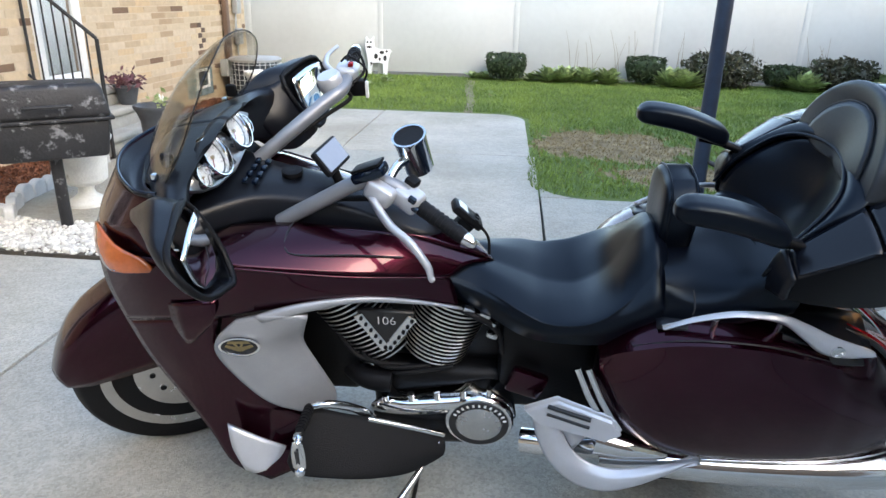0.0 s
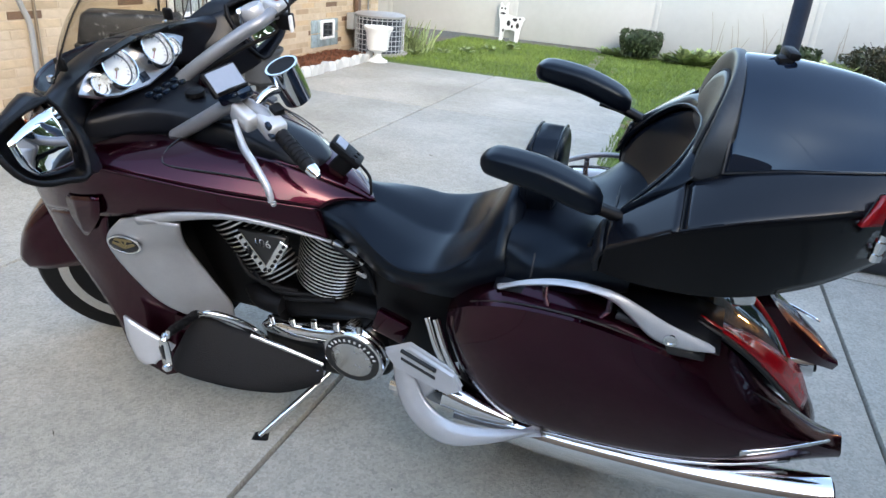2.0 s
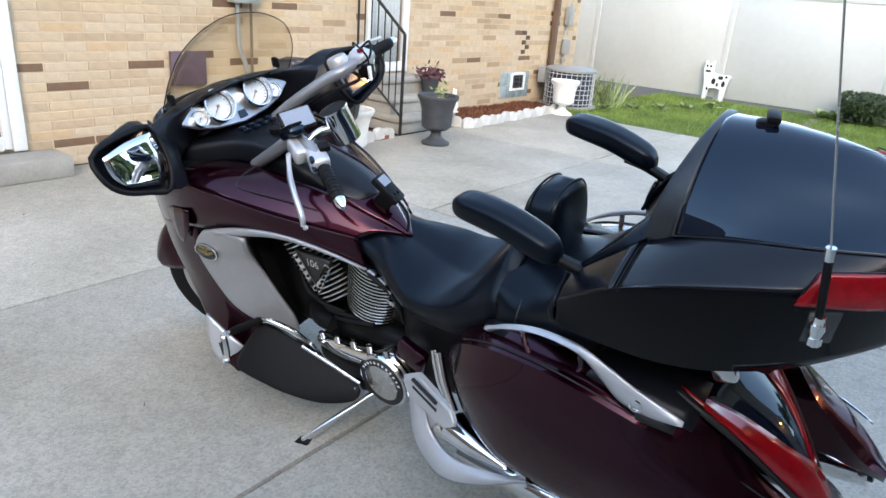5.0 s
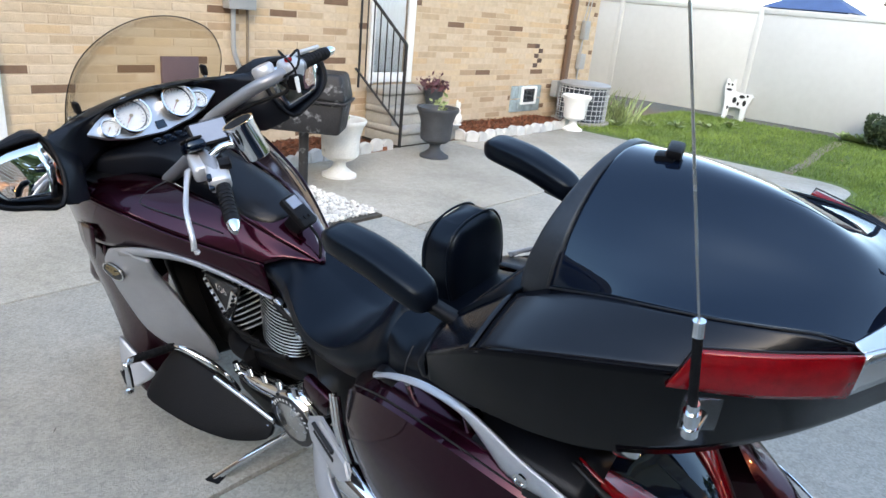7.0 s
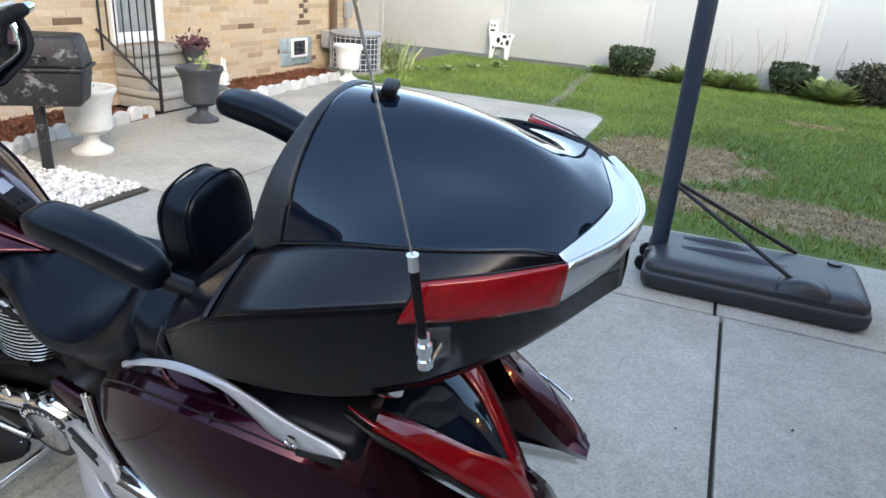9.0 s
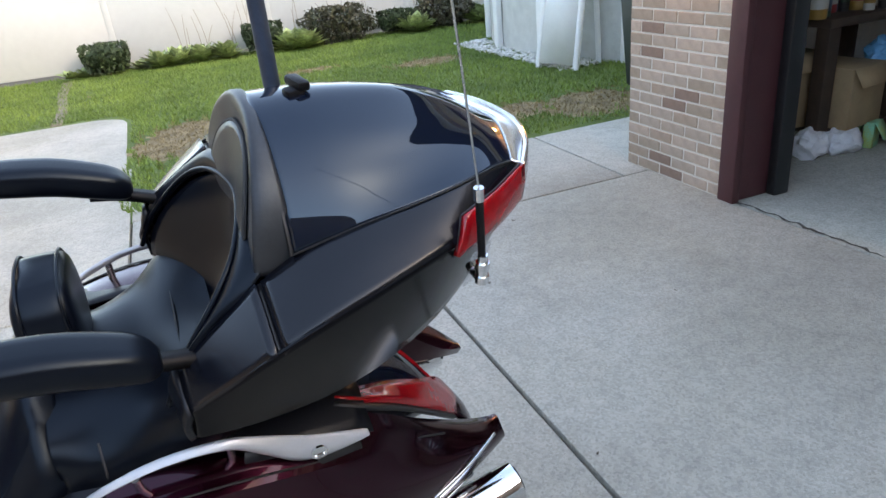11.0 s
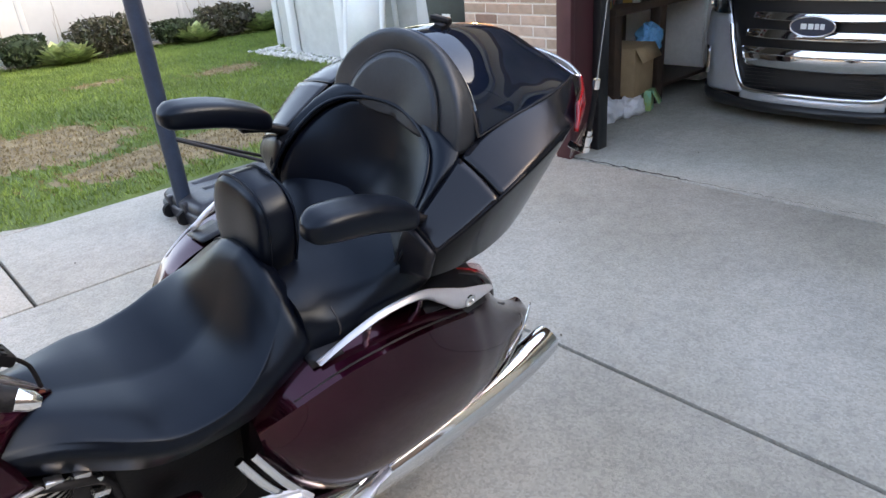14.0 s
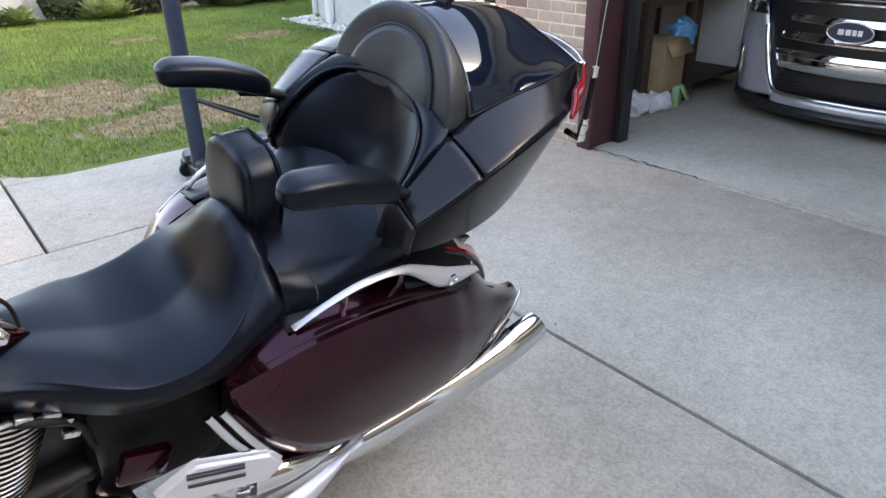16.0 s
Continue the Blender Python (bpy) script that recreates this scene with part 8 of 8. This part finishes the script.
def whole(half):
    """A row given from the middle outwards, completed to both sides."""
    return [(u, -v, w) for u, v, w in half[::-1]] + list(half[1:])


skin("trunk_lid", [whole(r) for r in lid_half], BLACK_GLOSS, bike, "glossy black trunk lid", nu=6, nv=6, thick=0.005, angle=40)
trim_in = [(u + 0.001, v, w + 0.001) for u, v, w in lid_half[-1]]
trim_out = [(1.371, 0, 1.135), (1.363, 0.045, 1.1365), (1.347, 0.085, 1.1385), (1.326, 0.118, 1.1395), (1.304, 0.149, 1.1395)]
trim_low = [(1.373, 0, 1.127), (1.365, 0.046, 1.117), (1.349, 0.087, 1.106), (1.327, 0.122, 1.096), (1.297, 0.161, 1.086)]
loft("end_trim", [[whole(trim_in), ] for _ in (0,)] + [[whole([(a[0] * (1 - k) + b[0] * k, a[1] * (1 - k) + b[1] * k, a[2] * (1 - k) + b[2] * k - 0.001 * math.sin(3.14 * k)) for a, b in zip(trim_in, trim_out)])] for k in (0.33, 0.67)]
     + [[whole(trim_out)]], BRIGHT_SILVER, bike, "bright silver trunk end trim", nu=3, nv=5, thick=0.003)
loft("end_trim_face", [[whole(trim_out)], [whole(trim_low)]], BRIGHT_SILVER, bike, "silver face below the trunk end trim", nu=3, nv=5, thick=0.008, flip=True)
for s in (-1, 1):
    tube("lid_seam", [(r[-1][0], s * (r[-1][1] + 0.0012), r[-1][2] - 0.001) for r in lid_half], 0.0016, CAR_BLACK, bike, n=6)
    tube("lid_front_seam", [(u - 0.002, s * v, w - 0.003) for u, v, w in lid_half[0]], 0.0035, CAR_BLACK, bike, n=6)
    skin("side_reflector", [[(1.148, s * 0.252, 1.143), (1.225, s * 0.208, 1.142), (1.301, s * 0.150, 1.1385)], [(1.139, s * 0.266, 1.122), (1.222, s * 0.222, 1.116), (1.300, s * 0.158, 1.112)], [(1.125, s * 0.278, 1.097), (1.212, s * 0.226, 1.089), (1.296, s * 0.161, 1.083)]],
         RED_LENS, bike, "red ribbed side reflector", nu=3, nv=4, thick=0.01, flip=(s < 0), angle=30)
    tube("reflector_frame", [(1.128, s * 0.281, 1.096), (1.147, s * 0.2545, 1.1455), (1.225, s * 0.211, 1.145), (1.302, s * 0.152, 1.140)], 0.0013, CAR_BLACK, bike, n=5, smooth=1)
    for k in range(2):
        tube("reflector_rib", [(1.142 + 0.001 * k, s * (0.267 + 0.007 * k), 1.124 - 0.014 * k), (1.222, s * (0.2235 + 0.003 * k), 1.120 - 0.015 * k), (1.300, s * (0.159 + 0.001 * k), 1.117 - 0.016 * k)], 0.0022, RED_LENS, bike, n=5)
    tube("shell_line", [(0.98, s * 0.287, 1.028), (1.06, s * 0.272, 1.045), (1.12, s * 0.255, 1.055)], 0.002, CHROME, bike, n=5)

# passenger backrest pads on the trunk's front
both("backrest_wing", [[(0.872, 0, 1.108), (0.845, -0.118, 1.090), (0.80, -0.176, 1.050), (0.735, -0.203, 0.975), (0.700, -0.212, 0.91)],
                       [(0.876, 0, 1.122), (0.852, -0.14, 1.110), (0.815, -0.198, 1.072), (0.738, -0.218, 1.0), (0.698, -0.224, 0.93)],
                       [(0.905, 0, 1.122), (0.882, -0.16, 1.108), (0.854, -0.205, 1.084), (0.79, -0.213, 1.037), (0.726, -0.225, 0.984)]], LEATHER, "smooth black backrest wing", nu=4, nv=4, thick=0.004)
skin("backrest_pad", [[(0.855, -0.118, 1.084), (0.880, 0, 1.104), (0.855, 0.118, 1.084)], [(0.812, -0.176, 1.042), (0.870, 0, 1.055), (0.812, 0.176, 1.042)], [(0.745, -0.202, 0.970), (0.85, 0, 0.985), (0.745, 0.202, 0.970)],
                      [(0.716, -0.205, 0.90), (0.81, 0, 0.92), (0.716, 0.205, 0.90)], [(0.735, -0.19, 0.84), (0.785, 0, 0.86), (0.735, 0.19, 0.84)]], LEATHER, bike, "concave black leather passenger backrest", nu=4, nv=8, thick=0.006)
edge = [(0.697, -0.214, 0.91), (0.731, -0.206, 0.976), (0.797, -0.179, 1.054), (0.843, -0.12, 1.094), (0.869, 0, 1.112), (0.843, 0.12, 1.094), (0.797, 0.179, 1.054), (0.731, 0.206, 0.976), (0.697, 0.214, 0.91)]
tube("backrest_piping", edge, 0.0045, LEATHER, bike, n=10)
head_out = [(0.862, -0.198, 1.085), (0.870, -0.187, 1.140), (0.885, -0.148, 1.200), (0.900, -0.08, 1.245), (0.905, 0, 1.258), (0.900, 0.08, 1.245), (0.885, 0.148, 1.200), (0.870, 0.187, 1.140), (0.862, 0.198, 1.085)]
head_back = [(0.920, v * 0.99, w - 0.001) for _, v, w in head_out]
head_front = [(u - 0.006, v * 0.92, 1.08 + (w - 1.08) * 0.90) for u, v, w in head_out]
head_in = [(u - 0.004, v * 0.68, 1.085 + (w - 1.085) * 0.74) for u, v, w in head_out]
# rim is black leather, coloured grey to imitate reflected sky
skin("headrest_rim", [head_back, head_out, head_front, head_in], LEATHER_GREY, bike, "arched black leather headrest, its sky sheen put into a greyer colour", nu=4, nv=4, thick=0.01)
pc = (0.872, 0, 1.09)
skin("headrest_pad", [[(u - 0.001, v * 1.02, w + 0.001) for u, v, w in head_in], [((u + pc[0]) / 2 - 0.006, v * 0.55, (w + 1.08) / 2 + 0.0) for u, v, w in head_in], [(0.870, v * 0.05, 1.088) for u, v, w in head_in]], LEATHER_GREY, bike,
     "worn grey grained headrest pad", nu=4, nv=3, thick=0.006)
tube("headrest_seam", [(u - 0.004, v * 1.03, w + 0.004) for u, v, w in head_in], 0.003, STITCH, bike, n=5)
# small black clip camera on the lid
box("lid_clip", (0.03, 0.026, 0.018), (0.985, 0.0, 1.258), BLACK_PLASTIC, bike, bevel=0.006, rot=(0, 0, 15))
box("lid_clip_body", (0.024, 0.046, 0.016), (0.995, 0.012, 1.268), BLACK_PLASTIC, bike, bevel=0.006, rot=(0, 8, 15))

# antenna
box("antenna_bracket", (0.045, 0.004, 0.07), (1.168, -0.268, 1.060), CLEAR, bike, "clear plastic antenna bracket", bevel=0.001, rot=(14, 0, 28))
for z, r in ((1.050, 0.011), (1.062, 0.009), (1.074, 0.011), (1.087, 0.008)):
    tube("antenna_nut", [(1.166, -0.290, z - 0.006), (1.166, -0.290, z + 0.007)], r, CHROME, bike, n=8, smooth=1)
tube("antenna_bolt", [(1.166, -0.25, 1.045), (1.166, -0.292, 1.045)], 0.008, CHROME, bike, n=8, smooth=1)
tube("antenna_base", [(1.165, -0.290, 1.09), (1.158, -0.287, 1.19)], 0.006, RUBBER, bike, n=8, smooth=1)
tube("antenna_ferrule", [(1.158, -0.287, 1.188), (1.157, -0.286, 1.208)], 0.0075, CHROME, bike, n=10, smooth=1)
tube("antenna_whip", [(1.157, -0.286, 1.205), (1.118, -0.283, 1.45), (1.075, -0.278, 1.72)], 0.0017, ALUMINIUM, bike, n=6, smooth=3)

# ---- silver utility car in the garage ----
car = thing("car", pose(4.72, 2.83, 0), "silver utility car with chrome grille bars parked in the garage", "car")


def front(rows, name, material, label="", thick=0.01, parent=None, nu=3, nv=4):
    """A sheet from rows of (y, x, z) on one side, mirrored about the car's middle."""
    full = []
    for r in rows:
        left = [(x, y, z) for y, x, z in r]
        full.append([(x, -y, z) for x, y, z in left[:0:-1]] + left)
    return skin(name, full, material, parent or car, label, nu=nu, nv=nv, thick=thick)


front([[(0, 1.1, 1.13), (0.45, 1.1, 1.13), (0.8, 1.12, 1.07)], [(0, 0.6, 1.085), (0.45, 0.62, 1.08), (0.8, 0.66, 1.01)], [(0, 0.2, 0.985), (0.45, 0.24, 0.965), (0.78, 0.36, 0.90)], [(0, 0.06, 0.91), (0.45, 0.10, 0.895), (0.72, 0.22, 0.85)], [(0, 0.005, 0.862), (0.45, 0.045, 0.85), (0.66, 0.15, 0.825)]], "hood", CAR_SILVER)
skin("hood_stripe", [[(1.1, -0.16, 1.135), (1.1, 0.16, 1.135)], [(0.6, -0.16, 1.090), (0.6, 0.16, 1.090)], [(0.2, -0.16, 0.990), (0.205, 0.16, 0.990)], [(0.058, -0.16, 0.915), (0.062, 0.16, 0.915)], [(0.002, -0.16, 0.866), (0.006, 0.16, 0.866)]], CAR_BLACK, car, "broad black hood stripe", nu=3, nv=2, thick=0.002)
front([[(0, 0.05, 0.87), (0.45, 0.09, 0.86), (0.66, 0.19, 0.835)], [(0, 0.04, 0.79), (0.45, 0.08, 0.78), (0.63, 0.17, 0.76)], [(0, 0.03, 0.50), (0.42, 0.07, 0.50), (0.56, 0.12, 0.50)], [(0, 0.03, 0.22), (0.4, 0.06, 0.22), (0.46, 0.08, 0.24)]], "grille_back", CAR_BLACK)
front([[(0, 0.000, 0.838), (0.3, 0.02, 0.836), (0.42, 0.05, 0.830)], [(0, -0.002, 0.826), (0.3, 0.018, 0.824), (0.42, 0.048, 0.820)]], "grille_strip", CHROME, "thin chrome strip under the hood edge", thick=0.008)
for z, h, hw, x in ((0.727, 0.024, 0.43, -0.005), (0.615, 0.029, 0.46, -0.015), (0.507, 0.022, 0.48, -0.022)):
    front([[(0, x - 0.004, z + h), (0.3, x + 0.032, z + h), (hw, x + 0.085, z + h * 0.6)], [(0, x - 0.013, z + h * 0.1), (0.3, x + 0.023, z + h * 0.1), (hw, x + 0.078, z)], [(0, x - 0.020, z - h), (0.3, x + 0.016, z - h), (hw, x + 0.072, z - h * 0.8)]], "grille_bar", CHROME, "wide chrome grille bar", thick=0.012)
front([[(0, -0.020, 0.486), (0.3, 0.012, 0.486), (0.48, 0.07, 0.478)], [(0, -0.022, 0.44), (0.3, 0.010, 0.44), (0.47, 0.068, 0.435)], [(0, -0.006, 0.388), (0.3, 0.026, 0.388), (0.46, 0.08, 0.39)]], "lower_bar", CHROME, "broad mirrored lower bar", thick=0.012)
for k in range(6):
    box("mesh_bar", (0.012, 0.86, 0.006), (0.045, 0, 0.375 - 0.024 * k), CAR_BLACK, car, bevel=0)
oval = [(0.135 * math.cos(2 * math.pi * k / 32), 0.061 * math.sin(2 * math.pi * k / 32)) for k in range(32)]
cb = plate("car_badge", oval, 0.016, mat("blue_grey_badge", (0.035, 0.045, 0.07), 0.3, 0.2), car, "plain dark oval badge with a pale mark", m=pose(-0.035, 0, 0.678, 90, 0, -90), bevel=0.004)
tube("badge_ring", [(-0.052, x, 0.678 + z) for x, z in oval + oval[:2]], 0.006, CHROME, cb, n=8, smooth=1)
for x0, x1 in ((-0.07, -0.034), (-0.025, 0.007), (0.015, 0.04), (0.047, 0.073)):
    plate("badge_mark", [(x0, -0.017), (x1, -0.017), (x1, 0.017), (x0, 0.017)], 0.003, DIAL, cb, m=pose(-0.050, 0, 0.678, 90, 0, -90), bevel=0.001)
for s in (-1, 1):
    skin("bumper_side", [[(0.16, s * 0.65, 0.80), (0.28, s * 0.83, 0.77), (0.62, s * 0.93, 0.83), (1.1, s * 0.94, 0.9)], [(0.11, s * 0.56, 0.56), (0.22, s * 0.82, 0.54), (0.6, s * 0.93, 0.56), (1.1, s * 0.94, 0.60)],
                         [(0.07, s * 0.50, 0.36), (0.19, s * 0.78, 0.32), (0.5, s * 0.90, 0.32), (0.62, s * 0.92, 0.33)], [(0.04, s * 0.42, 0.20), (0.15, s * 0.74, 0.19), (0.45, s * 0.88, 0.19), (0.58, s * 0.91, 0.2)]], CAR_SILVER, car, "silver bumper corner", nu=4, nv=4, thick=0.01)
    skin("headlight_bowl", [[(0.150, s * 0.64, 0.83), (0.235, s * 0.76, 0.86), (0.40, s * 0.865, 0.89)], [(0.125, s * 0.64, 0.785), (0.205, s * 0.765, 0.795), (0.37, s * 0.878, 0.825)], [(0.130, s * 0.62, 0.72), (0.205, s * 0.755, 0.72), (0.36, s * 0.87, 0.765)]], DARK, car, "dark headlight housing", nu=3, nv=4, thick=0.008)
    lm = axis_pose((0.165, s * 0.735, 0.79), (0.165 - 0.9, s * (0.735 + 0.75), 0.80))
    lathe("lamp_ring", [(0.040, 0.0), (0.060, 0.0), (0.062, 0.018), (0.052, 0.026), (0.040, 0.010)], CHROME, car, "bright headlight ring", n=26, m=lm)
    lathe("lamp", [(0.041, 0.004), (0.033, 0.018), (0, 0.028)], WINDOW, car, "round headlight lens", n=22, m=lm)
    hc = skin("headlight", [[(0.135, s * 0.635, 0.835), (0.222, s * 0.775, 0.867), (0.39, s * 0.885, 0.895)], [(0.108, s * 0.635, 0.785), (0.185, s * 0.785, 0.795), (0.355, s * 0.895, 0.825)], [(0.115, s * 0.62, 0.72), (0.188, s * 0.77, 0.72), (0.35, s * 0.885, 0.76)]], HEADLAMP, car, "clear headlight cover", nu=3, nv=4, thick=0.004)
    hc.visible_shadow = False
    skin("fog_light", [[(0.12, s * 0.735, 0.50), (0.165, s * 0.79, 0.495)], [(0.105, s * 0.725, 0.40), (0.15, s * 0.78, 0.39)], [(0.10, s * 0.72, 0.31), (0.14, s * 0.77, 0.30)]], CHROME, car, "tall chrome fog light", nu=2, nv=2, thick=0.012, flip=True)
    tube("grille_surround", [(0.135, s * 0.60, 0.65), (0.105, s * 0.565, 0.52), (0.085, s * 0.52, 0.38), (0.055, s * 0.46, 0.27), (0.03, s * 0.40, 0.235), (0.0, s * 0.2, 0.228), (-0.008, 0, 0.228)], 0.017, CHROME, car, "chrome grille surround", n=10)
    lathe("wheel", [(0.1, -0.11), (0.34, -0.11), (0.37, -0.06), (0.37, 0.06), (0.34, 0.11), (0.1, 0.11)], RUBBER, car, n=36, m=pose(0.95, s * 0.82, 0.37, 90, 0, 0))
    box("body_side", (2.6, 0.08, 0.62), (2.4, s * 0.90, 0.66), CAR_SILVER, car, bevel=0.03)
front([[(0, 0.012, 0.232), (0.3, 0.025, 0.232), (0.46, 0.055, 0.25)], [(0, -0.012, 0.19), (0.3, 0.010, 0.19), (0.46, 0.05, 0.20)], [(0, 0.0, 0.15), (0.3, 0.02, 0.15), (0.46, 0.055, 0.155)]], "bumper", CAR_SILVER, "silver bumper strip under the grille")
front([[(0, -0.005, 0.165), (0.4, 0.03, 0.165), (0.75, 0.14, 0.20), (0.88, 0.42, 0.21)], [(0, -0.03, 0.13), (0.4, 0.01, 0.13), (0.75, 0.13, 0.155), (0.88, 0.42, 0.17)], [(0, 0.02, 0.085), (0.4, 0.05, 0.085), (0.75, 0.17, 0.10), (0.88, 0.45, 0.12)]], "bumper_lip", CAR_BLACK, "black lower bumper lip")
front([[(0, 1.1, 1.13), (0.5, 1.12, 1.13), (0.84, 1.2, 1.08)], [(0, 1.9, 1.65), (0.5, 1.92, 1.64), (0.66, 1.98, 1.6)]], "windscreen", WINDOW)
front([[(0, 1.9, 1.66), (0.5, 1.92, 1.65), (0.66, 1.98, 1.6)], [(0, 3.6, 1.68), (0.5, 3.6, 1.67), (0.66, 3.6, 1.6)]], "roof", CAR_SILVER)
box("underbody", (3.2, 1.6, 0.3), (2.0, 0, 0.42), CAR_BLACK, car, bevel=0.05)

# ---- bricks ----
house_bricks()
pier_bricks()
